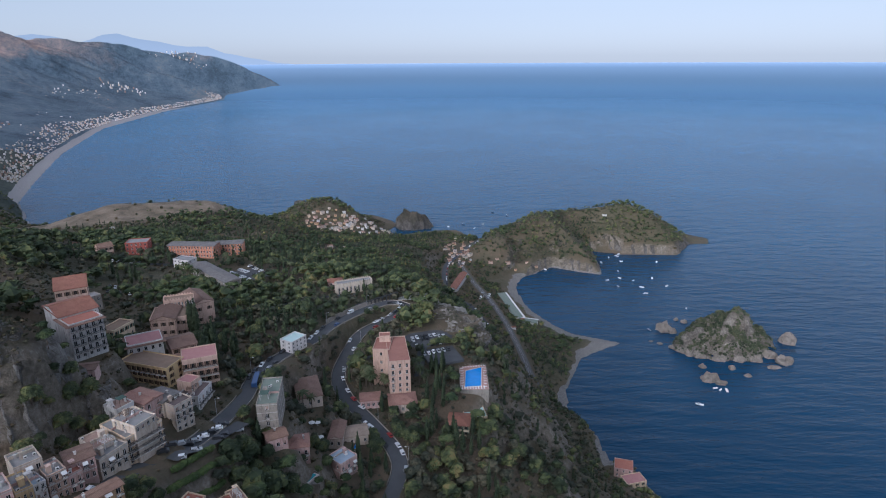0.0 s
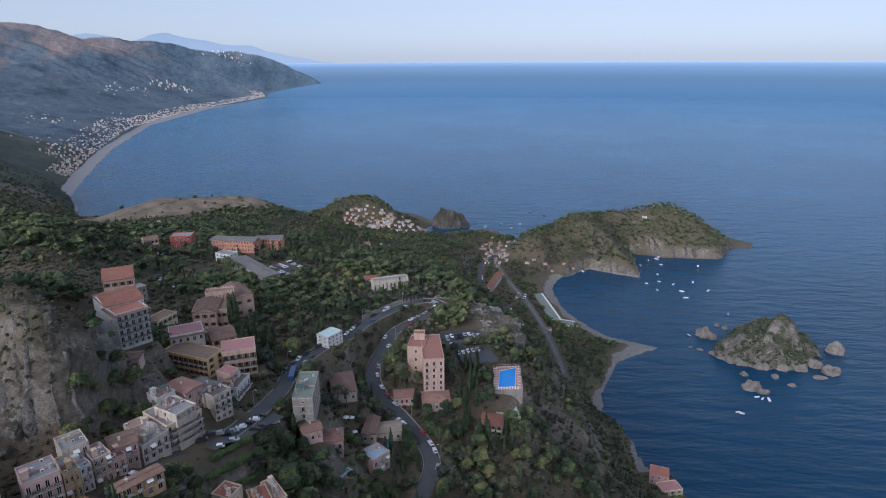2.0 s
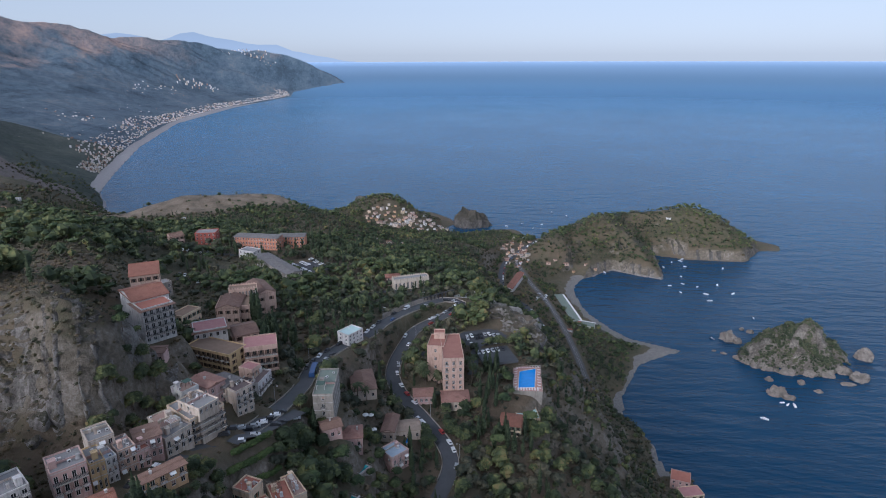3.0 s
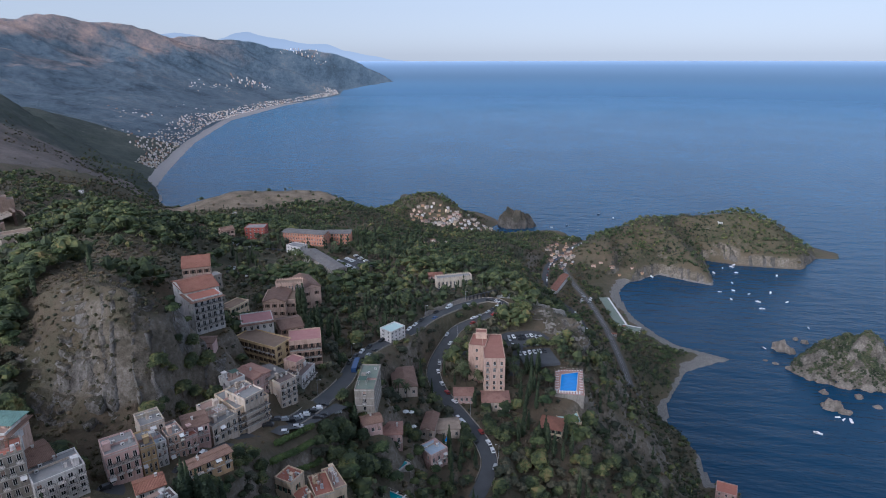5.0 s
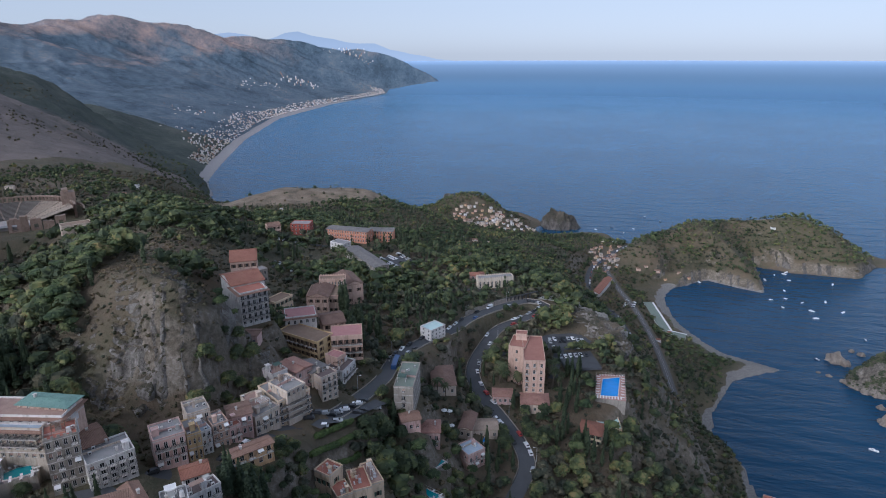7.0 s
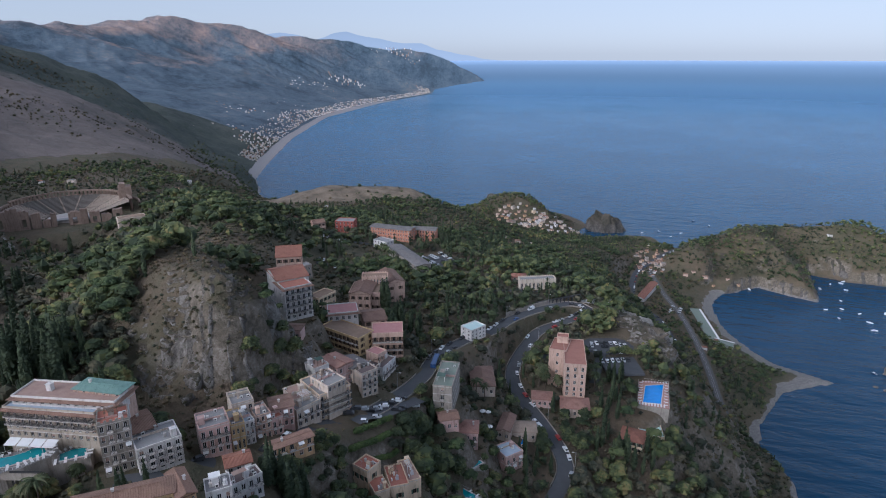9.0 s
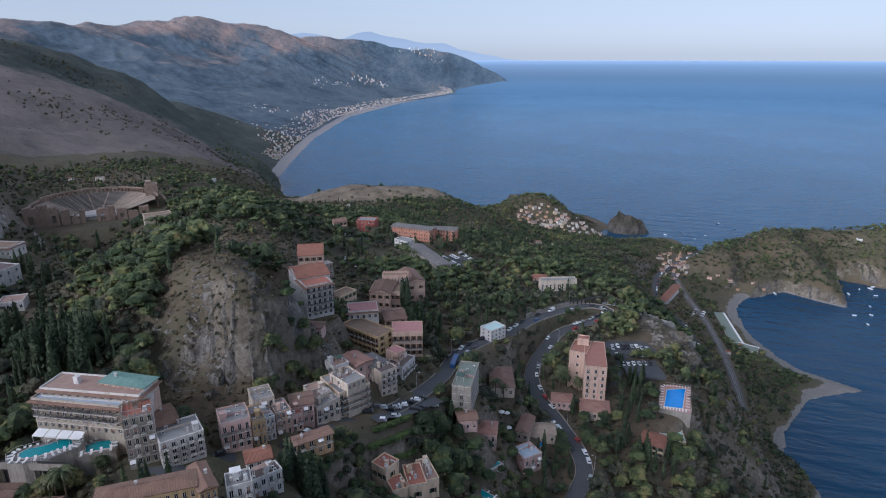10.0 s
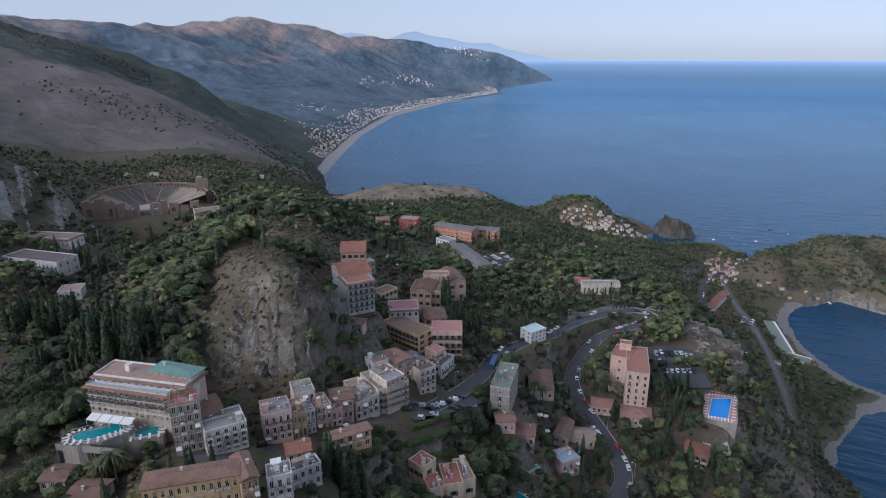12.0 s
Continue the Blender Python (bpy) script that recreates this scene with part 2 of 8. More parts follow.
for name, a, b in (
        ("deck_grey", (0.20, 0.19, 0.185), (0.28, 0.27, 0.26)), ("deck_dark", (0.11, 0.08, 0.075), (0.17, 0.13, 0.12)), ("deck_red", (0.34, 0.125, 0.085), (0.42, 0.175, 0.12)),
        ("deck_terra", (0.27, 0.12, 0.09), (0.34, 0.165, 0.12)), ("deck_pink", (0.38, 0.18, 0.17), (0.46, 0.24, 0.22)), ("deck_brown", (0.22, 0.15, 0.10), (0.30, 0.21, 0.15)),
        ("deck_old", (0.28, 0.18, 0.14), (0.38, 0.26, 0.21)), ("deck_blue", (0.30, 0.36, 0.42), (0.40, 0.46, 0.52)), ("deck_mint", (0.42, 0.55, 0.52), (0.50, 0.62, 0.60)),
        ("deck_green", (0.14, 0.20, 0.16), (0.24, 0.24, 0.20)), ("paving", (0.34, 0.30, 0.27), (0.44, 0.40, 0.36)), ("concrete", (0.30, 0.29, 0.27), (0.40, 0.39, 0.37)),
        ("terrace_stone", (0.19, 0.175, 0.16), (0.27, 0.25, 0.23)), ("pool_paving", (0.40, 0.22, 0.18), (0.48, 0.28, 0.23)), ("ballast", (0.085, 0.08, 0.075), (0.14, 0.13, 0.12))):
    mottled(name, a, b, 0.4, 2.2, 0.9, 0.02, 0.06)


def tile_material(name, a, b):
    """Clay tiles: rows across the slope, faded and stained in patches."""
    m, nt, bsdf = material(name, 0.88)
    pos = world_pos(nt)
    f = math_node(nt, "ADD", math_node(nt, "MULTIPLY", tex(nt, 0.35, 5, 0.7, coord=pos), 0.5), math_node(nt, "MULTIPLY", tex(nt, 4.0, 3, coord=pos), 0.5))
    nt.links.new(ramp(nt, f, [(0.34, tuple(0.55 * v for v in a)), (0.45, a), (0.68, b)]), bsdf.inputs["Base Color"])
    wave = nt.nodes.new("ShaderNodeTexWave")
    wave.inputs["Scale"].default_value, wave.inputs["Distortion"].default_value = 0.9, 0.6
    wave.bands_direction = "X"
    obj = nt.nodes.new("ShaderNodeTexCoord").outputs["Object"]
    nt.links.new(obj, wave.inputs["Vector"])
    bump(nt, bsdf, wave.outputs["Fac"], 0.8, 0.12)
    return m


for name, a, b in (
        ("roof_red", (0.27, 0.115, 0.075), (0.36, 0.17, 0.115)), ("roof_old", (0.23, 0.135, 0.095), (0.32, 0.20, 0.145)), ("roof_brown", (0.20, 0.12, 0.09), (0.29, 0.19, 0.14)),
        ("roof_pink", (0.32, 0.17, 0.13), (0.42, 0.25, 0.19)), ("roof_pale", (0.33, 0.25, 0.19), (0.45, 0.36, 0.28)), ("roof_grey", (0.17, 0.155, 0.145), (0.25, 0.23, 0.215)),
        ("roof_green", (0.16, 0.27, 0.23), (0.22, 0.34, 0.29))):
    tile_material(name, a, b)
for name, a, b, r in (
        ("frame_white", (0.62, 0.60, 0.57), (0.72, 0.70, 0.67), 0.6), ("frame_brown", (0.12, 0.07, 0.04), (0.17, 0.10, 0.06), 0.6), ("shutter_brown", (0.11, 0.065, 0.04), (0.16, 0.10, 0.065), 0.7),
        ("shutter_green", (0.05, 0.09, 0.06), (0.08, 0.12, 0.085), 0.7), ("iron_dark", (0.035, 0.035, 0.035), (0.06, 0.06, 0.06), 0.6), ("glass_dark", (0.015, 0.018, 0.02), (0.03, 0.033, 0.036), 0.12),
        ("steel", (0.35, 0.35, 0.36), (0.45, 0.45, 0.46), 0.4), ("canvas_white", (0.70, 0.68, 0.65), (0.80, 0.78, 0.75), 0.9), ("canvas_green", (0.06, 0.10, 0.08), (0.09, 0.14, 0.11), 0.9),
        ("car_white", (0.72, 0.72, 0.72), (0.78, 0.78, 0.78), 0.3), ("car_silver", (0.36, 0.37, 0.38), (0.42, 0.43, 0.44), 0.3), ("car_dark", (0.02, 0.022, 0.026), (0.035, 0.036, 0.04), 0.28),
        ("car_red", (0.30, 0.025, 0.02), (0.36, 0.035, 0.03), 0.3), ("car_blue", (0.03, 0.07, 0.18), (0.04, 0.09, 0.22), 0.3), ("tyre", (0.02, 0.02, 0.02), (0.035, 0.035, 0.035), 0.9),
        ("boat_white", (0.70, 0.70, 0.70), (0.80, 0.80, 0.80), 0.35), ("boat_dark", (0.03, 0.05, 0.09), (0.05, 0.07, 0.12), 0.4)):
    mottled(name, a, b, 0.8, 6.0, r, 0.0)


def pool_material(name, col):
    m, nt, bsdf = material(name, 0.08)
    pos = world_pos(nt)
    nt.links.new(ramp(nt, tex(nt, 0.4, 3, coord=pos), [(0.35, col), (0.65, tuple(min(1, 1.2 * v) for v in col))]), bsdf.inputs["Base Color"])
    bump(nt, bsdf, tex(nt, 1.6, 3, coord=pos), 0.25, 0.05)


pool_material("pool_blue", (0.02, 0.22, 0.62))
pool_material("pool_teal", (0.02, 0.22, 0.24))


def foliage(name, stops):
    m, nt, bsdf = material(name, 0.75)
    geo = nt.nodes.new("ShaderNodeNewGeometry")
    pos = geo.outputs["Position"]
    tone = math_node(nt, "ADD", math_node(nt, "MULTIPLY", tex(nt, 0.17, 2, coord=pos), 0.72), math_node(nt, "MULTIPLY", tex(nt, 0.018, 4, coord=pos), 0.48))
    f = math_node(nt, "ADD", math_node(nt, "MULTIPLY", math_node(nt, "SUBTRACT", geo.outputs["Random Per Island"], 0.30), 0.42), math_node(nt, "SUBTRACT", math_node(nt, "MULTIPLY", tone, 2.6), 1.16))
    nt.links.new(ramp(nt, f, stops), bsdf.inputs["Base Color"])
    bsdf.inputs["Specular IOR Level"].default_value = 0.25
    return m


foliage("leaves_broad", [(0.2, (0.029, 0.042, 0.020)), (0.45, (0.056, 0.071, 0.031)), (0.66, (0.096, 0.111, 0.043)), (0.84, (0.147, 0.149, 0.054)), (0.98, (0.194, 0.154, 0.062))])
foliage("leaves_olive", [(0.2, (0.028, 0.034, 0.022)), (0.5, (0.061, 0.064, 0.040)), (0.85, (0.125, 0.110, 0.067))])
foliage("leaves_cypress", [(0.25, (0.026, 0.039, 0.020)), (0.5, (0.043, 0.059, 0.029)), (0.8, (0.067, 0.084, 0.040))])
foliage("leaves_pine", [(0.2, (0.026, 0.042, 0.017)), (0.5, (0.058, 0.082, 0.03)), (0.8, (0.10, 0.118, 0.044))])
foliage("leaves_palm", [(0.25, (0.045, 0.06, 0.026)), (0.5, (0.078, 0.094, 0.042)), (0.8, (0.12, 0.12, 0.062))])
foliage("leaves_island", [(0.2, (0.024, 0.034, 0.018)), (0.5, (0.048, 0.060, 0.030)), (0.8, (0.085, 0.088, 0.048))])
foliage("scrub", [(0.2, (0.038, 0.040, 0.020)), (0.5, (0.078, 0.068, 0.036)), (0.8, (0.136, 0.101, 0.058))])
mottled("bark", (0.07, 0.05, 0.035), (0.13, 0.10, 0.075), 2.0, 8.0, 0.95, 0.03)


def crag_material(name, rock, earth, share, fine, relief, foot=None):
    """Limestone with upright streaks and cracks, dry earth and grass wherever the face lies back.
    share: how upright a face must be to stay bare; foot: height up to which the waves keep it bare."""
    m, nt, bsdf = material(name, 0.95)
    geo = nt.nodes.new("ShaderNodeNewGeometry")
    pos = geo.outputs["Position"]
    mp = nt.nodes.new("ShaderNodeMapping")
    mp.inputs["Scale"].default_value = (1.0, 1.0, 0.25)
    nt.links.new(pos, mp.inputs["Vector"])
    f = math_node(nt, "ADD", math_node(nt, "MULTIPLY", tex(nt, fine, 7, 0.7, coord=mp.outputs[0]), 0.62), math_node(nt, "MULTIPLY", tex(nt, 4 * fine, 6, 0.75, coord=pos), 0.38))
    n = len(rock) - 1
    stone = ramp(nt, f, [(0.36 + 0.28 * k / n, c) for k, c in enumerate(rock)])
    g = math_node(nt, "ADD", math_node(nt, "MULTIPLY", tex(nt, 0.35 * fine, 5, 0.65, coord=pos), 0.5), math_node(nt, "MULTIPLY", tex(nt, 3 * fine, 6, 0.8, coord=pos), 0.5))
    n = len(earth) - 1
    grass = ramp(nt, g, [(0.38 + 0.24 * k / n, c) for k, c in enumerate(earth)])
    sep = nt.nodes.new("ShaderNodeSeparateXYZ")
    nt.links.new(geo.outputs["True Normal"], sep.inputs[0])
    lean = math_node(nt, "ADD", sep.outputs["Z"], math_node(nt, "MULTIPLY", math_node(nt, "SUBTRACT", tex(nt, 0.4 * fine, 6, 0.7, coord=pos), 0.5), 1.3))
    if foot:
        high = nt.nodes.new("ShaderNodeSeparateXYZ")
        nt.links.new(pos, high.inputs[0])
        lean = math_node(nt, "ADD", lean, math_node(nt, "DIVIDE", math_node(nt, "SUBTRACT", high.outputs["Z"], foot), foot))
    nt.links.new(mixc(nt, ramp(nt, lean, [(share, (0, 0, 0)), (share + 0.14, (1, 1, 1))]), stone, grass), bsdf.inputs["Base Color"])
    bump(nt, bsdf, f, 1.0, relief)


crag_material("crag_rock", [(0.040, 0.036, 0.030), (0.095, 0.084, 0.071), (0.165, 0.148, 0.128), (0.25, 0.23, 0.205), (0.33, 0.305, 0.275)],
              [(0.036, 0.038, 0.021), (0.068, 0.060, 0.038), (0.112, 0.090, 0.062), (0.155, 0.125, 0.09)], 0.60, 0.30, 2.2)
crag_material("cape_rock", [(0.030, 0.028, 0.023), (0.066, 0.060, 0.051), (0.125, 0.112, 0.097), (0.20, 0.182, 0.16)],
              [(0.026, 0.029, 0.018), (0.046, 0.043, 0.030), (0.074, 0.063, 0.047), (0.105, 0.087, 0.067)], 0.45, 0.09, 3.0, 13.0)
mottled("pale_rock", (0.13, 0.12, 0.10), (0.40, 0.375, 0.335), 0.12, 0.9, 0.95, 0.5)
mottled("rock", (0.085, 0.075, 0.06), (0.25, 0.215, 0.18), 0.14, 0.9, 0.95, 0.35)

# ---- land: heights along named landforms, blended between them ----
ROAD = [(-126, 102, 191), (-118, 109, 190), (-113, 120, 187), (-103, 133, 183), (-99, 151, 180), (-96, 167, 176), (-89, 183, 171), (-86, 203, 167), (-85, 228, 162), (-88, 258, 157), (-84, 287, 152), (-74, 312, 148), (-67, 341, 145), (-53, 369, 142), (-37, 388, 140), (-26, 387, 138), (-33, 371, 137), (-50, 350, 136), (-55, 332, 135), (-58, 301, 133), (-51, 281, 131), (-36, 262, 128), (-24, 246, 125), (-20, 234, 122), (-24, 217, 118)]
TOWN = [(-170, 89, 190), (-144, 94, 187), (-94, 120, 183), (-94, 143, 172), (-79, 159, 164), (-70, 162, 158), (-56, 181, 148), (-74, 202, 156), (-60, 229, 146), (-45, 211, 135), (-70, 249, 150), (-101, 217, 170), (-119, 212, 176), (-139, 230, 176), (-129, 281, 166), (-103, 280, 156), (-132, 200, 181), (-117, 148, 189), (-187, 112, 192), (-181, 132, 196), (-120, 70, 186), (-60, 110, 170), (-170, 40, 188), (0, 150, 118), (0, 0, 160), (80, 60, 90), (-210, 60, 190), (90, 200, 70)]
TERRACE = [(-40, 306, 136), (-25, 282, 134), (-14, 339, 137), (3, 337, 136), (-8, 298, 130), (22, 301, 127), (5, 272, 124), (22, 279, 119), (-8, 252, 120), (7, 239, 110), (51, 297, 90), (43, 328, 112), (71, 360, 60), (35, 357, 118), (5, 382, 135), (22, 409, 112), (-15, 421, 134), (-31, 460, 132)]
CRAG = [(-139, 166, 224), (-127, 176, 215), (-156, 165, 218), (-159, 156, 209), (-133, 178, 219), (-132, 189, 196), (-162, 181, 224), (-218, 220, 217), (-130, 148, 190), (-153, 143, 192), (-119, 171, 186), (-132, 188, 206), (-149, 152, 200)]
THEATRE = [(-431, 358, 176), (-429, 303, 174), (-397, 336, 169), (-473, 397, 185), (-489, 348, 182), (-418, 424, 178), (-376, 415, 185), (-345, 334, 175), (-323, 382, 192), (-221, 245, 203), (-305, 289, 180), (-314, 248, 183), (-370, 220, 191), (-311, 181, 188), (-288, 191, 182), (-282, 151, 187), (-237, 168, 189), (-212, 129, 190), (-442, 273, 219), (-411, 248, 194), (-516, 361, 188)]
GARDEN = [(-274, 338, 192), (-230, 304, 190), (-213, 305, 184), (-184, 297, 168), (-207, 357, 163), (-158, 348, 158), (-221, 428, 157), (-200, 482, 150), (-146, 415, 148), (-109, 362, 145), (-96, 405, 142), (-61, 424, 138), (-118, 497, 130), (-175, 547, 130), (-92, 556, 110), (-295, 452, 160), (-304, 569, 140), (-407, 529, 150)]
PLATEAU = [(-477, 679, 114), (-456, 718, 117), (-434, 748, 119), (-406, 769, 119), (-342, 805, 116), (-297, 812, 109), (-433, 625, 119), (-398, 682, 118), (-345, 722, 117), (-295, 744, 114), (-262, 777, 102), (-229, 767, 98), (-480, 760, 84), (-430, 830, 70), (-340, 880, 60), (-250, 870, 60)]
MAZZARO = [(-220, 795, 88), (-185, 621, 108), (-202, 979, 72), (-160, 1011, 62), (-185, 943, 48), (-132, 1033, 28), (-130, 738, 70), (-119, 870, 40), (-72, 739, 66), (-32, 794, 52), (-18, 635, 70), (23, 922, 16), (50, 965, 14), (14, 732, 30), (40, 657, 26), (55, 587, 26), (75, 514, 24), (92, 569, 14), (108, 532, 12)]
CAPE = [(53, 842, 18), (99, 861, 40), (146, 953, 61), (245, 974, 71), (314, 964, 66), (150, 853, 46), (190, 861, 30), (229, 885, 50), (311, 917, 50), (378, 936, 36), (207, 829, 18), (117, 860, 8)]
SLOPE = [(-599, 737, 133), (-725, 759, 166), (-600, 559, 180), (-751, 581, 209), (-800, 512, 241), (-611, 382, 210), (-595, 440, 188), (-469, 520, 173)]
SLOPE_CREST = [(-1027, 621, 297), (-1045, 721, 286), (-1052, 831, 258), (-1041, 906, 227), (-1016, 963, 193), (-965, 1015, 149), (-912, 1036, 108), (-829, 1040, 69), (-1060, 480, 330), (-1080, 330, 360)]
GREEN_SPUR = [(-1352, 650, 396), (-1405, 865, 369), (-1416, 940, 349), (-1415, 1029, 330), (-1431, 1091, 324), (-1430, 1173, 294), (-1418, 1264, 261), (-1388, 1369, 221), (-1336, 1421, 188), (-1280, 1471, 145), (-1188, 1482, 106), (-1073, 1445, 67), (-1180, 1160, 190), (-1190, 1000, 235), (-1130, 1230, 130)]
BAY_FOOT = [(-901, 1199, 60), (-801, 1040, 68), (-1433, 1987, 45), (-911, 1166, 55), (-1172, 1621, 36), (-1312, 1889, 36), (-1556, 2623, 40), (-1657, 2004, 97), (-1884, 2071, 150), (-1850, 1500, 190), (-1950, 1100, 260)]
FAR_SLOPE = [(-2485, 3134, 218), (-2272, 3768, 134), (-1924, 2681, 79), (-2461, 2628, 199), (-2663, 2271, 259), (-2240, 4693, 103), (-2094, 5623, 75), (-3059, 3568, 356), (-3116, 2174, 393)]
FAR_CREST = [(-3794, 1803, 508), (-3751, 2302, 464), (-3682, 2587, 480), (-3613, 2686, 508), (-3562, 2831, 468), (-3505, 2992, 479), (-3530, 3387, 483), (-3517, 3589, 521), (-3465, 3759, 511), (-3410, 3915, 548), (-3363, 4089, 563), (-3269, 4391, 523), (-3195, 4521, 522), (-3064, 4742, 445), (-2982, 4979, 411), (-2886, 5220, 417), (-2764, 5557, 388), (-2690, 5720, 366), (-2560, 5906, 330), (-2324, 6245, 302), (-2175, 6539, 258), (-2011, 6842, 180), (-1922, 6998, 112), (-1800, 7077, 52)]
COAST = [(148, 373), (140, 385), (130, 406), (123, 438), (114, 475), (112, 500), (121, 525), (141, 569), (172, 595), (194, 608), (172, 618), (146, 631), (127, 657), (108, 699), (98, 769), (114, 822), (163, 860), (194, 841), (227, 829), (236, 885), (236, 940), (282, 920), (370, 915), (409, 973), (444, 976), (452, 1004)]
COAST2 = [(43, 1030), (24, 1069), (-44, 1054), (-77, 1032), (-104, 1055), (-83, 1107), (-109, 1148), (-153, 1188)]
COAST3 = [(-818, 1163), (-925, 1305), (-1043, 1549), (-1263, 2038), (-1523, 2789), (-1642, 3693), (-1641, 4735), (-1834, 5365), (-1884, 6416), (-1819, 7222)]
LANDFORMS = (ROAD, TOWN, TERRACE, CRAG, THEATRE, GARDEN, PLATEAU, MAZZARO, CAPE, SLOPE, SLOPE_CREST, GREEN_SPUR, BAY_FOOT, FAR_SLOPE, FAR_CREST)
SHORE = COAST + [(400, 1065), (300, 1078), (200, 1065), (130, 1020), (80, 1000)] + COAST2 + [
    (-230, 1180), (-300, 1110), (-400, 1040), (-520, 980), (-640, 1000), (-740, 1080)] + COAST3 + [
    (-2600, 8200), (-9000, 7000), (-9000, -3000), (300, -3000), (300, 100), (200, 280)]


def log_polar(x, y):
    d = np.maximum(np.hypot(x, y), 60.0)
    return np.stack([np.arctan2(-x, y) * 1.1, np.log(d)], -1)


def kernel(r):
    return r * r * np.log(r + 1e-9)


def spline_through(knots, heights):
    n = len(knots)
    r = np.linalg.norm(knots[:, None] - knots[None], axis=2)
    a = np.zeros((n + 3, n + 3))
    a[:n, :n] = kernel(r) + np.eye(n) * 2e-4
    a[:n, n], a[:n, n + 1:] = 1, knots
    a[n:, :n] = a[:n, n:].T
    return np.linalg.solve(a, np.concatenate([heights, np.zeros(3)]))


def smooth_line(points, step=4.0):
    """A Catmull-Rom curve through the points, sampled about every step metres."""
    p = np.array([points[0], *points, points[-1]], float)
    out = []
    for i in range(1, len(p) - 2):
        n = max(2, int(np.linalg.norm(p[i + 1] - p[i]) / step))
        for k in range(n):
            t = k / n
            out.append(0.5 * (2 * p[i] + (p[i + 1] - p[i - 1]) * t + (2 * p[i - 1] - 5 * p[i] + 4 * p[i + 1] - p[i + 2]) * t * t
                              + (3 * p[i] - p[i - 1] - 3 * p[i + 1] + p[i + 2]) * t ** 3))
    out.append(p[-2])
    return np.array(out)


def lattice(ix, iy, seed):
    h = (ix.astype(np.int64) * 374761393 + iy.astype(np.int64) * 668265263 + seed * 974634777) & 0x7FFFFFFF
    h = ((h ^ (h >> 13)) * 1274126177) & 0x7FFFFFFF
    return ((h ^ (h >> 16)) & 0xFFFF) / 65535.0


def value_noise(x, y, seed=0):
    ix, iy = np.floor(x), np.floor(y)
    fx, fy = x - ix, y - iy
    fx, fy = fx * fx * (3 - 2 * fx), fy * fy * (3 - 2 * fy)
    a = lattice(ix, iy, seed) * (1 - fx) + lattice(ix + 1, iy, seed) * fx
    b = lattice(ix, iy + 1, seed) * (1 - fx) + lattice(ix + 1, iy + 1, seed) * fx
    return a * (1 - fy) + b * fy - 0.5


def fractal(x, y, size, octaves=5, seed=0):
    total, amp = 0.0, 1.0
    for k in range(octaves):
        total = total + amp * value_noise(x / size + 17.3 * k, y / size - 9.1 * k, seed + k)
        size, amp = size / 2, amp / 2
    return total


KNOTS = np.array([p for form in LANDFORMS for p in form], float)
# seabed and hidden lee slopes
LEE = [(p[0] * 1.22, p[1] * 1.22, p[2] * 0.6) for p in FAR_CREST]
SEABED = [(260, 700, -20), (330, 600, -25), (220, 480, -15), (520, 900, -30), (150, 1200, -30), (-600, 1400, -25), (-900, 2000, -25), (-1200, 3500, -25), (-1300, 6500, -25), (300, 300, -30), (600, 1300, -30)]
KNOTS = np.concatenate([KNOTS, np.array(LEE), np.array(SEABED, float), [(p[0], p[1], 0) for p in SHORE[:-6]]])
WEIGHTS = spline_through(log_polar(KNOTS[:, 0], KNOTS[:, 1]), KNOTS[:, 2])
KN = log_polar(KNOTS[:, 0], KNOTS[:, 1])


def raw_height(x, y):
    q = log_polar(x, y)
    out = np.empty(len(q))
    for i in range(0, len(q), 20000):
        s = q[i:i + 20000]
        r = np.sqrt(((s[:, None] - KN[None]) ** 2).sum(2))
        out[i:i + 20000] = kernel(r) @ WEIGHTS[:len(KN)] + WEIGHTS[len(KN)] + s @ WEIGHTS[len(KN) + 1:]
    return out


def shore_distance(x, y):
    """Metres to the waterline: over 0 on land, under 0 at sea."""
    best = np.full(len(x), 1e9)
    inside = np.zeros(len(x), bool)
    pts = np.array(SHORE, float)
    for (ax, ay), (bx, by) in zip(pts, np.roll(pts, -1, 0)):
        dx, dy = bx - ax, by - ay
        t = np.clip(((x - ax) * dx + (y - ay) * dy) / (dx * dx + dy * dy), 0, 1)
        best = np.minimum(best, np.hypot(x - ax - t * dx, y - ay - t * dy))
        cross = (ay > y) != (by > y)
        with np.errstate(divide="ignore", invalid="ignore"):
            inside ^= cross & (x < (bx - ax) * (y - ay) / (by - ay) + ax)
    return np.where(inside, best, -best)


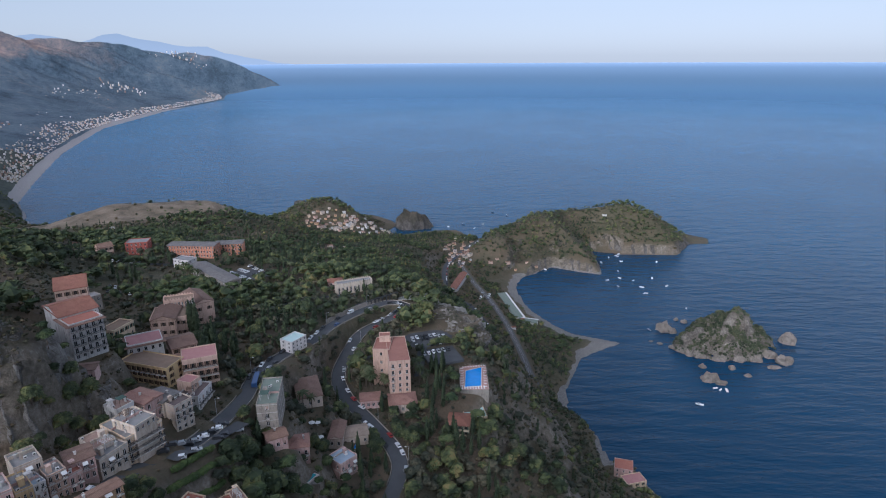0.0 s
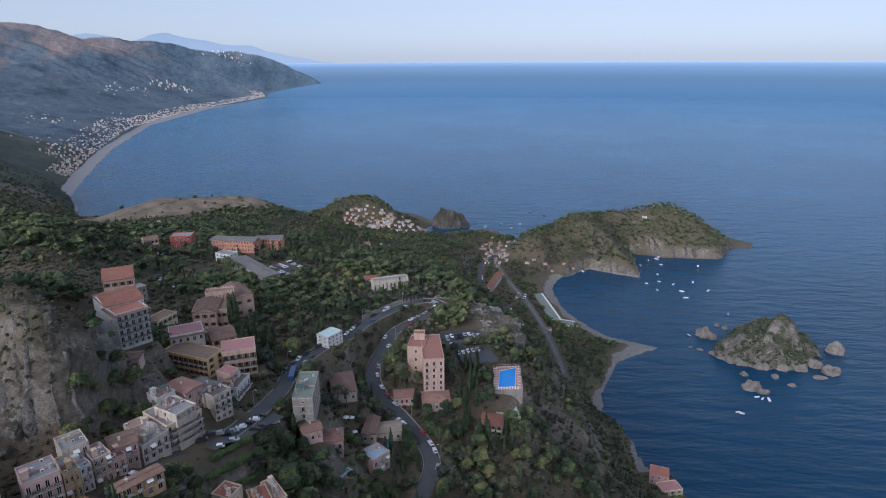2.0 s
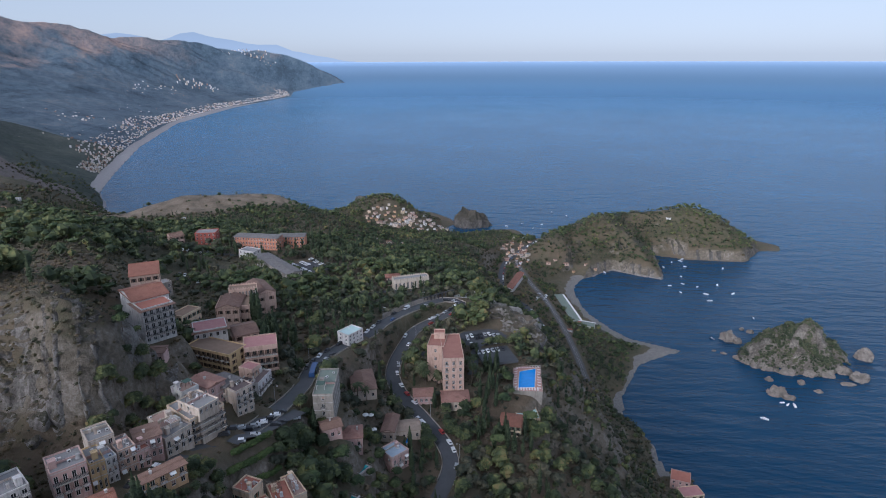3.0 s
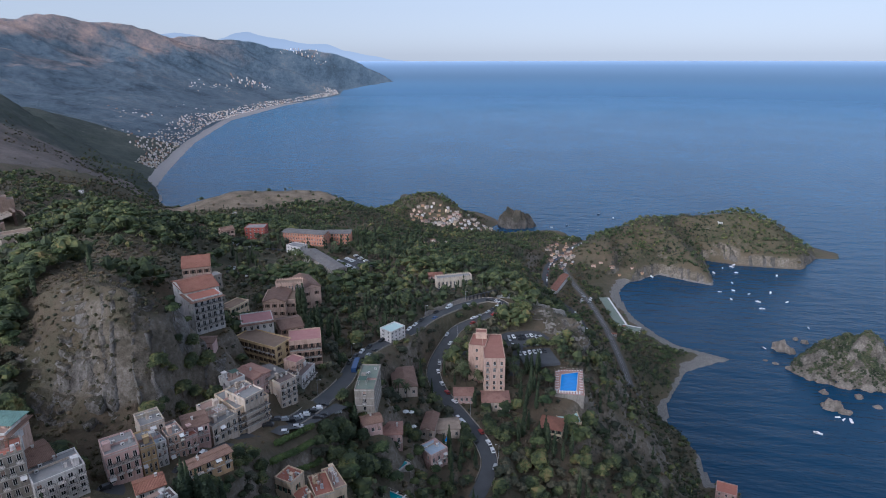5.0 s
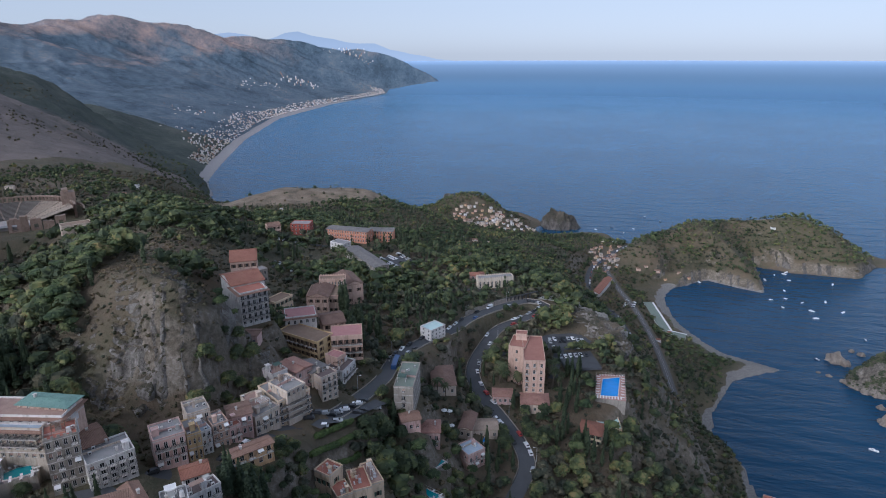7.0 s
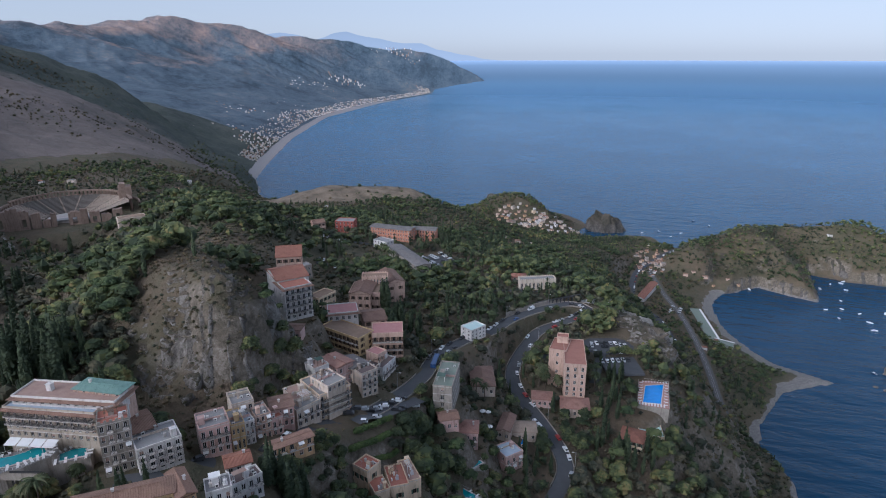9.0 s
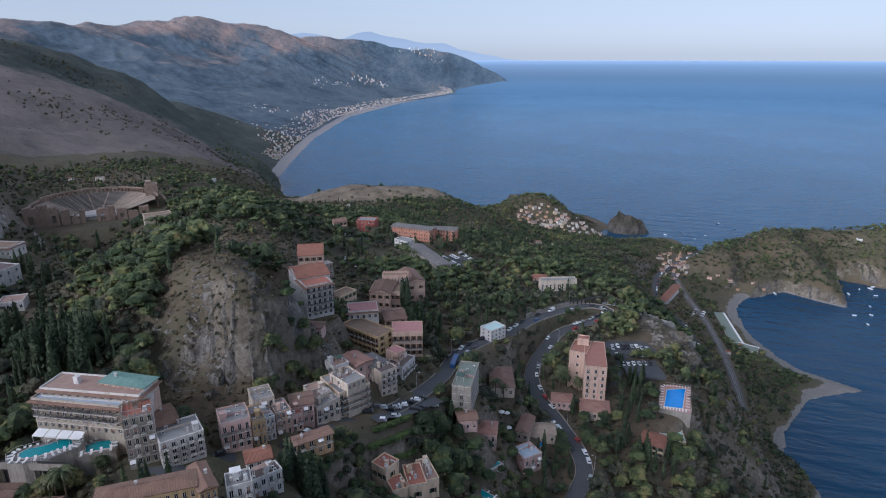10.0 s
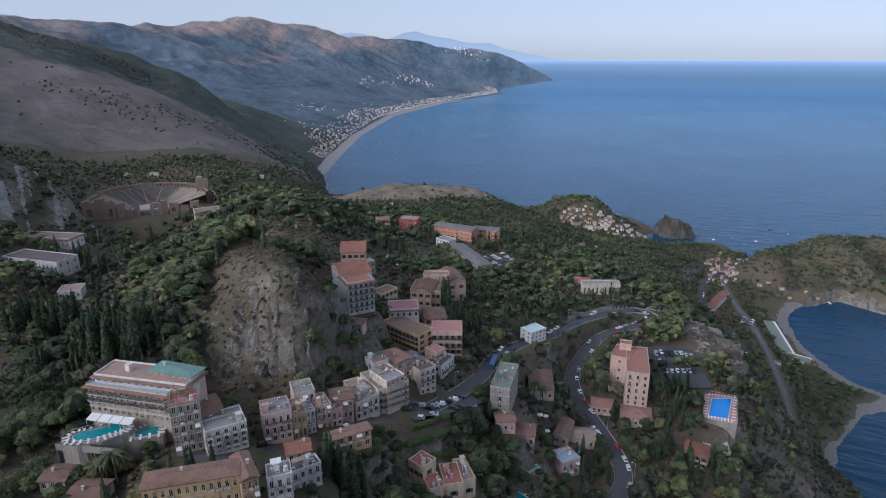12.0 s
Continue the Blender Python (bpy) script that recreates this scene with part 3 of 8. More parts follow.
def land_height(x, y, rough=1.0):
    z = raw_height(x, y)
    wob = fractal(x, y, 26.0, 3, 5) * 4
    d = shore_distance(x, y) + wob
    gx = raw_height(x + 6, y) - raw_height(x - 6, y)
    gy = raw_height(x, y + 6) - raw_height(x, y - 6)
    slope = np.hypot(gx, gy) / 12
    z = z + rough * fractal(x, y, 34.0, 5, 3) * np.clip(1.2 + 13 * slope, 0, 15)
    ridged = 1 - 2 * np.abs(fractal(x, y, 15.0, 4, 11))
    z = z + rough * (ridged - 0.6) * np.clip(slope - 0.75, 0, 1.2) * 9
    bank = np.where(y > 1300, np.where(d < 34, 0.5 + 0.1 * d, 3.9 + np.where(y > 4900, 1.1, 0.35) * (d - 34)), 0.6 + 1.5 * d)     # the bay has a broad beach
    bank = np.where((x > 110) & (y > 800) & (y < 1100), np.where(d < 8, 0.6 + 1.6 * d, 13.4 + 0.72 * (d - 8)), bank)     # low sea cliffs round the cape
    z = np.where(y > 1300, np.maximum(z, 4.0 + 0.01 * d), z)
    return np.where(d > 0, np.minimum(np.maximum(z, np.where(y > 1300, 0.3, 0.3 + 0.15 * d)), bank), np.minimum(np.minimum(z, -0.4 + 0.25 * d), -0.4))


# the near land on an even grid
GX0, GY0, STEP, NXG, NYG = -640.0, -80.0, 3.0, 400, 480
gxs, gys = GX0 + STEP * np.arange(NXG), GY0 + STEP * np.arange(NYG)
GXX, GYY = np.meshgrid(gxs, gys)
GZ = land_height(GXX.ravel(), GYY.ravel()).reshape(NYG, NXG)


def grade(line, half, soft):
    """Level the land to a road's height along its line."""
    best = np.full(GZ.shape, 1e9)
    zz = np.zeros(GZ.shape)
    for (ax, ay, az), (bx, by, bz) in zip(line[:-1], line[1:]):
        m = half + soft + 6
        i0, i1 = [int((v - GX0) / STEP) for v in (min(ax, bx) - m, max(ax, bx) + m)]
        j0, j1 = [int((v - GY0) / STEP) for v in (min(ay, by) - m, max(ay, by) + m)]
        i0, j0 = max(i0, 0), max(j0, 0)
        if i1 <= i0 or j1 <= j0:
            continue
        xs, ys = GXX[j0:j1, i0:i1], GYY[j0:j1, i0:i1]
        dx, dy = bx - ax, by - ay
        t = np.clip(((xs - ax) * dx + (ys - ay) * dy) / (dx * dx + dy * dy + 1e-9), 0, 1)
        d = np.hypot(xs - ax - t * dx, ys - ay - t * dy)
        closer = d < best[j0:j1, i0:i1]
        best[j0:j1, i0:i1] = np.where(closer, d, best[j0:j1, i0:i1])
        zz[j0:j1, i0:i1] = np.where(closer, az + t * (bz - az) - 0.25, zz[j0:j1, i0:i1])
    w = np.clip((half + soft - best) / soft, 0, 1)
    w = w * w * (3 - 2 * w)
    GZ[:] = np.where(best < 1e8, GZ * (1 - w) + zz * w, GZ)


RAIL = smooth_line([(82, 480, 22), (79, 503, 22), (77, 534, 22), (73, 574, 22), (66, 626, 22), (54, 686, 22), (39, 739, 22), (29, 789, 21), (22, 829, 20)])
COAST_ROAD = smooth_line([(48, 589, 25), (33, 645, 26), (7, 684, 28), (2, 726, 28), (5, 800, 24), (19, 859, 18), (40, 926, 12), (60, 976, 8)])
ROAD_LINE = smooth_line(ROAD)
grade(COAST_ROAD, 7.0, 22.0)
grade(RAIL, 5.0, 9.0)
grade(ROAD_LINE, 5.0, 13.0)

# the theatre's hollow, the village car parks and the hotel's forecourt
THEATRE_AT = (-431.2, 357.3, 176.6)


def hollow(cx, cy, cz, away, flat, rim, rise, soft):
    dx, dy = GXX - cx, GYY - cy
    r = np.hypot(dx, dy)
    behind = np.clip((dx * away[0] + dy * away[1]) / 20 + 0.5, 0, 1)
    goal = cz - 1.2 + rise * np.clip((r - flat) / (rim - flat), 0, 1) * behind
    w = np.clip((rim + soft - r) / soft, 0, 1)
    GZ[:] = GZ * (1 - w) + goal * w


hollow(*THEATRE_AT, (-0.77, 0.64), 15.0, 47.0, 8.5, 14.0)
hollow(-8, 340, 136.6, (0, 1), 5.0, 15.0, 0.0, 8.0)
hollow(16, 303, 128.9, (0, 1), 5.0, 11.0, 0.0, 6.0)
hollow(-148, 428, 146.5, (0, 1), 5.0, 15.0, 0.0, 8.0)


def ground(x, y):
    u, v = (x - GX0) / STEP, (y - GY0) / STEP
    i, j = int(min(max(u, 0), NXG - 2)), int(min(max(v, 0), NYG - 2))
    a, b = u - i, v - j
    return float((GZ[j, i] * (1 - a) + GZ[j, i + 1] * a) * (1 - b) + (GZ[j + 1, i] * (1 - a) + GZ[j + 1, i + 1] * a) * b)


# beyond 4 km the plan is drawn in towards the eye, so that cape and mountains fit within 5 km
def drawn_in(x, y, z):
    d = np.hypot(x, y)
    z = z - d * d / 12742000      # the curve of the earth sets the horizon below the eye
    s = np.where(d < 4000, 1.0, (4000 + 800 * (1 - np.exp(-(np.maximum(d, 4000) - 4000) / 800)) + 0.0016 * (np.maximum(d, 4000) - 4000)) / np.maximum(d, 1))
    return np.stack([x * s, y * s, EYE - (EYE - z) * s], -1)


def sheet(name, verts, rows, cols, mat, skip=None, wrap=False):
    """A grid of quads, rows x cols vertices."""
    i = np.arange(rows - 1)[:, None] * cols + np.arange(cols - 1)[None]
    f = np.stack([i, i + 1, i + cols + 1, i + cols], -1).reshape(-1, 4)
    if skip is not None:
        f = f[~skip[f].all(1)]
    me = bpy.data.meshes.new(name)
    me.from_pydata(verts.tolist(), [], f.tolist())
    me.polygons.foreach_set("use_smooth", np.ones(len(f), bool))
    me.materials.append(MATS[mat])
    me.update()
    return new(name, me)



def slope_height(x, y):
    """Height of the valley and the far slopes, with their spurs and gullies."""
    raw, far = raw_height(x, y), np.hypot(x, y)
    spurs = 0.5 - np.abs(fractal(x, y, 760.0, 5, 19)) * 2.2
    return land_height(x, y, 1.0) + np.clip((far - 900) / 1200, 0, 1) * np.clip(raw / 130, 0, 1) * (fractal(x, y, 520.0, 6, 9) * 34 + (spurs - 0.12) * np.clip(raw * 0.12, 0, 46) + (0.2 - np.abs(fractal(x, y, 260.0, 4, 23)) * 2.4) * np.clip(raw * 0.07, 0, 22))


def far_land(name, a0, a1, na, d0, d1, nd, mat, label):
    az = np.radians(np.linspace(a0, a1, na))
    dist = np.exp(np.linspace(math.log(d0), math.log(d1), nd))
    A, D = np.meshgrid(az, dist)
    x, y = (-np.sin(A) * D).ravel(), (np.cos(A) * D).ravel()
    z = slope_height(x, y)
    near = (x > GX0 + 6) & (x < gxs[-1] - 6) & (y > GY0) & (y < gys[-1] - 6)
    z = np.where(near, z - 12, z)
    tagged(sheet(name, drawn_in(x, y, z), nd, na, mat, skip=near | (z < -6)), label, "mountains", kind="structure")


far_land("valley_ground", -8, 82, 330, 560, 2300, 180, "dry_slope", "dry brown valley slopes with scattered scrub")
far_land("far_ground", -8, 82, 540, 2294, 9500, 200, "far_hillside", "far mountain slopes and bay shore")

# sea: one flat sheet, and beyond it the hazy sea and coast of the far distance
saz = np.radians(np.linspace(-180, 180, 181))
sd = np.concatenate([[1.0], np.exp(np.linspace(math.log(60), math.log(4000), 80))])
A, D = np.meshgrid(saz, sd)
sx, sy = (-np.sin(A) * D).ravel(), (np.cos(A) * D).ravel()
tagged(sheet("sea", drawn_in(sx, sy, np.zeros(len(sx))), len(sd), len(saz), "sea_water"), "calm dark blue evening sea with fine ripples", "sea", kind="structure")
sd = 3990 + np.concatenate([np.linspace(0, 3000, 40), np.exp(np.linspace(math.log(3200), math.log(48000), 40))])
A, D = np.meshgrid(saz, sd)
sx, sy = (-np.sin(A) * D).ravel(), (np.cos(A) * D).ravel()
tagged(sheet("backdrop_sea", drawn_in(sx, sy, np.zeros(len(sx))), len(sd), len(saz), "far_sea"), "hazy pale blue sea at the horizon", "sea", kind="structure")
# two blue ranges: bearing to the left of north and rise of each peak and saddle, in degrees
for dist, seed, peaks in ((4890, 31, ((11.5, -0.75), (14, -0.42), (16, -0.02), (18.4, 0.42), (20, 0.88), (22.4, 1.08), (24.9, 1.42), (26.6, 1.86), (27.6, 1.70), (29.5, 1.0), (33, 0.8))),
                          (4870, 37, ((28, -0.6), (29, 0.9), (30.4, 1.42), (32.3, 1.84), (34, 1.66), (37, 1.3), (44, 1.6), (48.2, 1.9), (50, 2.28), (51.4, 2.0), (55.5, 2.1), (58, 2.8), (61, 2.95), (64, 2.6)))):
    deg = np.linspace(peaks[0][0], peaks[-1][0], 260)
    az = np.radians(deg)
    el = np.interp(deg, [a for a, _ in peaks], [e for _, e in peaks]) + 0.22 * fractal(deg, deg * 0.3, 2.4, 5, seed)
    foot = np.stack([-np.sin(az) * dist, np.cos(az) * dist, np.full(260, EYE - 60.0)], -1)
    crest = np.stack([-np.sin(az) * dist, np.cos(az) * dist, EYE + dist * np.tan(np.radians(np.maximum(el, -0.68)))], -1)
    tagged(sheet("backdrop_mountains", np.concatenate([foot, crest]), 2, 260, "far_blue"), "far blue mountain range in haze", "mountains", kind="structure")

# ridge to the west, out of view, that keeps the town in shade
rs = np.linspace(0, 1, 60)
ra = np.linspace(-1, 1, 40)
S, A = np.meshgrid(rs, ra)
rx, ry = -1160 + 420 * S + A * 330 * 0.93, 480 - 900 * S + A * 330 * 0.37
rz = 300 * (1 - np.abs(A) ** 1.6) + 60 * fractal(rx, ry, 160.0, 4, 21) - 20
tagged(sheet("hill_west", np.stack([rx, ry, rz], -1).reshape(-1, 3), 40, 60, "hillside"), "scrub-covered ridge beyond the town", "hill", kind="structure")


def ribbon(name, line, width, mat, lift=0.12):
    t = np.gradient(line[:, :2], axis=0)
    t /= np.linalg.norm(t, axis=1)[:, None]
    n = np.stack([-t[:, 1], t[:, 0]], -1)
    cols = np.linspace(-0.5, 0.5, 3)
    v = np.stack([np.concatenate([line[:, :2] + n * width * c, line[:, 2:] + lift], 1) for c in cols], 1).reshape(-1, 3)
    return sheet(name, v, len(line), 3, mat)


tagged(ribbon("road", ROAD_LINE, 7.0, "asphalt"), "grey asphalt road winding down the hillside", "road", kind="structure")


# ---- bare cliffs: finer rock faces laid over the steep ground ----
def cliff(x0, x1, y0, y1, cell, face, label, deep=1.6, mat="crag_rock"):
    """A craggy rock face: the ground at a finer grain, split by upright fissures and ledges."""
    xs, ys = np.meshgrid(np.arange(x0, x1, cell), np.arange(y0, y1, cell))
    rows, cols = xs.shape
    u, v = (xs - GX0) / STEP, (ys - GY0) / STEP
    i, j = np.floor(u).astype(int), np.floor(v).astype(int)
    a, b = u - i, v - j
    a, b = a * a * (3 - 2 * a), b * b * (3 - 2 * b)
    z = (GZ[j, i] * (1 - a) + GZ[j, i + 1] * a) * (1 - b) + (GZ[j + 1, i] * (1 - a) + GZ[j + 1, i + 1] * a) * b
    gy, gx = np.gradient(z, cell)
    steep = np.clip((np.hypot(gx, gy) - 0.55) / 0.6, 0, 1)
    nrm = np.stack([-gx, -gy, np.ones_like(z) * 0.6], -1)
    nrm /= np.linalg.norm(nrm, axis=2)[..., None]
    along = xs * face[1] - ys * face[0]
    fiss = 1 - np.abs(fractal(along, z * 0.16, 5.0 * cell / 0.7, 5, 71)) * 4.5
    ledge = np.abs(fractal(along * 0.3, z, 5.0, 4, 77)) + fractal(along + 0.4 * xs, z * 0.6 + ys * 0.3, 2.2, 3, 79) * 0.8
    push = (deep * fiss * 0.9 - deep * 0.9 * ledge) * steep - 0.9 * (1 - steep)
    p = np.stack([xs, ys, z], -1) + nrm * push[..., None]
    edge = np.minimum.reduce([xs - x0, x1 - xs, ys - y0, y1 - ys]) / 6
    p[..., 2] -= 2.5 * np.clip(1 - edge, 0, 1)
    tagged(sheet("cliff", p.reshape(-1, 3), rows, cols, mat), label, "cliff", kind="structure")


# ---- building kit ----
class Shape:
    """Vertices, faces and material slots of one mesh."""
    def __init__(self):
        self.v, self.f, self.m = [], [], []

    def face(self, pts, m=0):
        n = len(self.v)
        self.v += [tuple(p) for p in pts]
        self.f.append(tuple(range(n, n + len(pts))))
        self.m.append(m)

    def box(self, x0, y0, z0, x1, y1, z1, m=0):
        n = len(self.v)
        self.v += [(x0, y0, z0), (x1, y0, z0), (x1, y1, z0), (x0, y1, z0), (x0, y0, z1), (x1, y0, z1), (x1, y1, z1), (x0, y1, z1)]
        for q in ((0, 3, 2, 1), (4, 5, 6, 7), (0, 1, 5, 4), (1, 2, 6, 5), (2, 3, 7, 6), (3, 0, 4, 7)):
            self.f.append(tuple(n + i for i in q))
            self.m.append(m)

    def tube(self, p, q, r0, r1, n=6, m=0):
        p, q = Vector(p), Vector(q)
        turn = (q - p).to_track_quat("Z", "Y")
        rings = []
        for c, r in ((p, r0), (q, r1)):
            rings.append(len(self.v))
            self.v += [tuple(c + turn @ Vector((r * math.cos(2 * math.pi * k / n), r * math.sin(2 * math.pi * k / n), 0))) for k in range(n)]
        for k in range(n):
            self.f.append((rings[0] + k, rings[0] + (k + 1) % n, rings[1] + (k + 1) % n, rings[1] + k))
            self.m.append(m)
        self.f.append(tuple(rings[1] + k for k in range(n)))
        self.m.append(m)

    def prism(self, outline, z0, z1, m=0, side=None):
        n = len(outline)
        self.face([(x, y, z1) for x, y in outline], m)
        for (ax, ay), (bx, by) in zip(outline, outline[1:] + outline[:1]):
            self.face([(ax, ay, z0), (bx, by, z0), (bx, by, z1), (ax, ay, z1)], m if side is None else side)

    def mesh(self, name, mats, smooth=False):
        me = bpy.data.meshes.new(name)
        where, keep, pts = {}, [], []
        for v in self.v:
            k = (round(v[0], 4), round(v[1], 4), round(v[2], 4))
            if k not in where:
                where[k] = len(pts)
                pts.append(v)
            keep.append(where[k])
        me.from_pydata(pts, [], [tuple(keep[i] for i in f) for f in self.f])
        for n in mats:
            me.materials.append(MATS[n])
        me.polygons.foreach_set("material_index", self.m)
        if smooth:
            me.polygons.foreach_set("use_smooth", np.ones(len(self.f), bool))
        me.update()
        return me


def part(name, mesh, parent, m=None, label=""):
    ob = new(name, mesh)
    ob.parent = parent
    if m is not None:
        ob.matrix_basis = m
    return tagged(ob, label)


SHARED = {}


def shared(key, make):
    if key not in SHARED:
        SHARED[key] = make()
    return SHARED[key]


def window_meshes(w, h, shutters, arch, simple):
    """Frame with mullion, the glass pane behind it and a shutter leaf."""
    def make():
        s = Shape()
        t = 0.09
        xs, zs = (-w / 2, -w / 2 + t, -0.04, 0.04, w / 2 - t, w / 2), (0, t, h - t, h)
        s.v = [(x, y, z) for y in (-0.03, 0.05) for z in zs for x in xs]
        for a in range(3):
            for b in range(5):
                i = a * 6 + b
                if a == 1 and b in (1, 3):
                    if simple:
                        s.f.append((24 + i, 25 + i, 31 + i, 30 + i))
                        s.m.append(1)
                    for u, v in ((i, i + 1), (i + 1, i + 7), (i + 7, i + 6), (i + 6, i)):
                        s.f.append((v, u, 24 + u, 24 + v))
                        s.m.append(0)
                else:
                    s.f.append((i, i + 1, i + 7, i + 6))
                    s.m.append(0)
        if arch:
            for k in range(6):
                a, b = math.pi * k / 6, math.pi * (k + 1) / 6
                s.face([(w / 2 * math.cos(a), -0.24, h - w / 2 + w / 2 * math.sin(a)), (w / 2 * math.cos(b), -0.24, h - w / 2 + w / 2 * math.sin(b)),
                        (w / 2 * math.cos(b), -0.24, h), (w / 2 * math.cos(a), -0.24, h)], 2)
        leaf = Shape()
        leaf.box(0, -0.33, 0.02, w * 0.48, -0.275, h - 0.02)
        p = Shape()
        p.box(-w / 2 + 0.09, 0.0, 0.09, w / 2 - 0.09, 0.03, h - 0.09)
        return (s.mesh("window", ["frame_white" if not shutters else "frame_brown", "glass_dark", "trim_stone"]), p.mesh("pane", ["glass_dark"]),
                leaf.mesh("shutter", [shutters or "frame_white"]))
    return shared(("win", w, h, shutters, arch, simple), make)


def balcony_meshes(w, d):
    """Slab and iron railing."""
    def make():
        s = Shape()
        s.box(-w / 2, -d, -0.16, w / 2, 0, 0)
        r = Shape()
        for k in range(int(w / 0.32) + 1):
            x = -w / 2 + 0.03 + k * (w - 0.06) / int(w / 0.32)
            r.box(x - 0.025, -d + 0.02, 0, x + 0.025, -d + 0.06, 0.95)
        for x in (-w / 2 + 0.03, w / 2 - 0.03):
            r.box(x - 0.025, -d + 0.06, 0.05, x + 0.025, 0, 0.1)
            r.box(x - 0.025, -d + 0.06, 0.9, x + 0.025, 0, 0.97)
        r.box(-w / 2, -d, 0.95, w / 2, -d + 0.07, 1.02)
        return s.mesh("balcony", ["trim_stone"]), r.mesh("railing", ["iron_dark"])
    return shared(("balc", round(w, 1), d), make)


def blind_mesh(w, h):
    """A roller blind drawn part of the way down."""
    def make():
        s = Shape()
        s.box(-w / 2 + 0.1, -0.03, h * 0.35, w / 2 - 0.1, 0.0, h - 0.09)
        return s.mesh("blind", ["deck_old"])
    return shared(("blind", w, h), make)


def awning_mesh(w):
    """A small sloping canvas awning on two arms."""
    def make():
        s, a = Shape(), w / 2 + 0.25
        s.face([(-a, 0, 0.2), (a, 0, 0.2), (a, -1.0, -0.35), (-a, -1.0, -0.35)])
        s.face([(-a, -1.0, -0.35), (a, -1.0, -0.35), (a, -1.0, -0.55), (-a, -1.0, -0.55)])
        for x in (-a, a):
            s.face([(x, 0, 0.2), (x, -1.0, -0.35), (x, 0, -0.3)])
        return s.mesh("awning", ["canvas_white"])
    return shared(("awn", w), make)


def wall_side(s, p, u, n, width, z0, z1, holes, thick=0.28):
    """One facade from p along u (n points outwards), with openings cut through to the reveals."""
    xs = sorted({0.0, width, *[v for h in holes for v in h[:2]]})
    zs = sorted({z0, z1, *[v for h in holes for v in h[2:4]]})
    at = lambda a, z, q=0.0: (p[0] + u[0] * a - n[0] * q, p[1] + u[1] * a - n[1] * q, z)
    for a, b in zip(xs, xs[1:]):
        for c, e in zip(zs, zs[1:]):
            mx, mz = (a + b) / 2, (c + e) / 2
            if not any(h[0] < mx < h[1] and h[2] < mz < h[3] for h in holes):
                s.face([at(a, c), at(b, c), at(b, e), at(a, e)])
    for a, b, c, e in (h[:4] for h in holes):
        s.face([at(a, c), at(a, e), at(a, e, thick), at(a, c, thick)])
        s.face([at(b, c), at(b, c, thick), at(b, e, thick), at(b, e)])
        s.face([at(a, e), at(b, e), at(b, e, thick), at(a, e, thick)])
        s.face([at(a, c), at(a, c, thick), at(b, c, thick), at(b, c)])


def tile_roof(w, d, pitch, hip, over=0.45, thick=0.22):
    """A pitched roof, ridge along x, eaves at z = 0."""
    s = Shape()
    a, b = w / 2 + over, d / 2 + over
    top = b * pitch + thick
    r = max(a - b, 0.15) if hip else a
    lo = 0.0 - over * pitch * 0.2
    if not hip:
        s.face([(-a, -b, lo + thick), (a, -b, lo + thick), (a, 0, top), (-a, 0, top)])
        s.face([(a, b, lo + thick), (-a, b, lo + thick), (-a, 0, top), (a, 0, top)])
        for sx in (-1, 1):
            s.face([(sx * (a - over), -d / 2, lo), (sx * (a - over), d / 2, lo), (sx * (a - over), 0, top - 0.05)], 1)
            s.face([(sx * a, -b, lo), (sx * a, -b, lo + thick), (sx * a, 0, top), (sx * a, 0, top - thick)])
            s.face([(sx * a, b, lo), (sx * a, b, lo + thick), (sx * a, 0, top), (sx * a, 0, top - thick)])
    else:
        s.face([(-a, -b, lo + thick), (a, -b, lo + thick), (r, 0, top), (-r, 0, top)])
        s.face([(a, b, lo + thick), (-a, b, lo + thick), (-r, 0, top), (r, 0, top)])
        for sx in (-1, 1):
            s.face([(sx * a, -b, lo + thick), (sx * a, b, lo + thick), (sx * r, 0, top)])
    for y in (-b, b):
        s.face([(-a, y, lo), (a, y, lo), (a, y, lo + thick), (-a, y, lo + thick)])
    for x in (-a, a):
        if hip:
            s.face([(x, -b, lo), (x, b, lo), (x, b, lo + thick), (x, -b, lo + thick)])
    s.face([(-a, -b, lo), (a, -b, lo), (a, b, lo), (-a, b, lo)])
    s.box(-r, -0.14, top - 0.04, r, 0.14, top + 0.12)
    return s


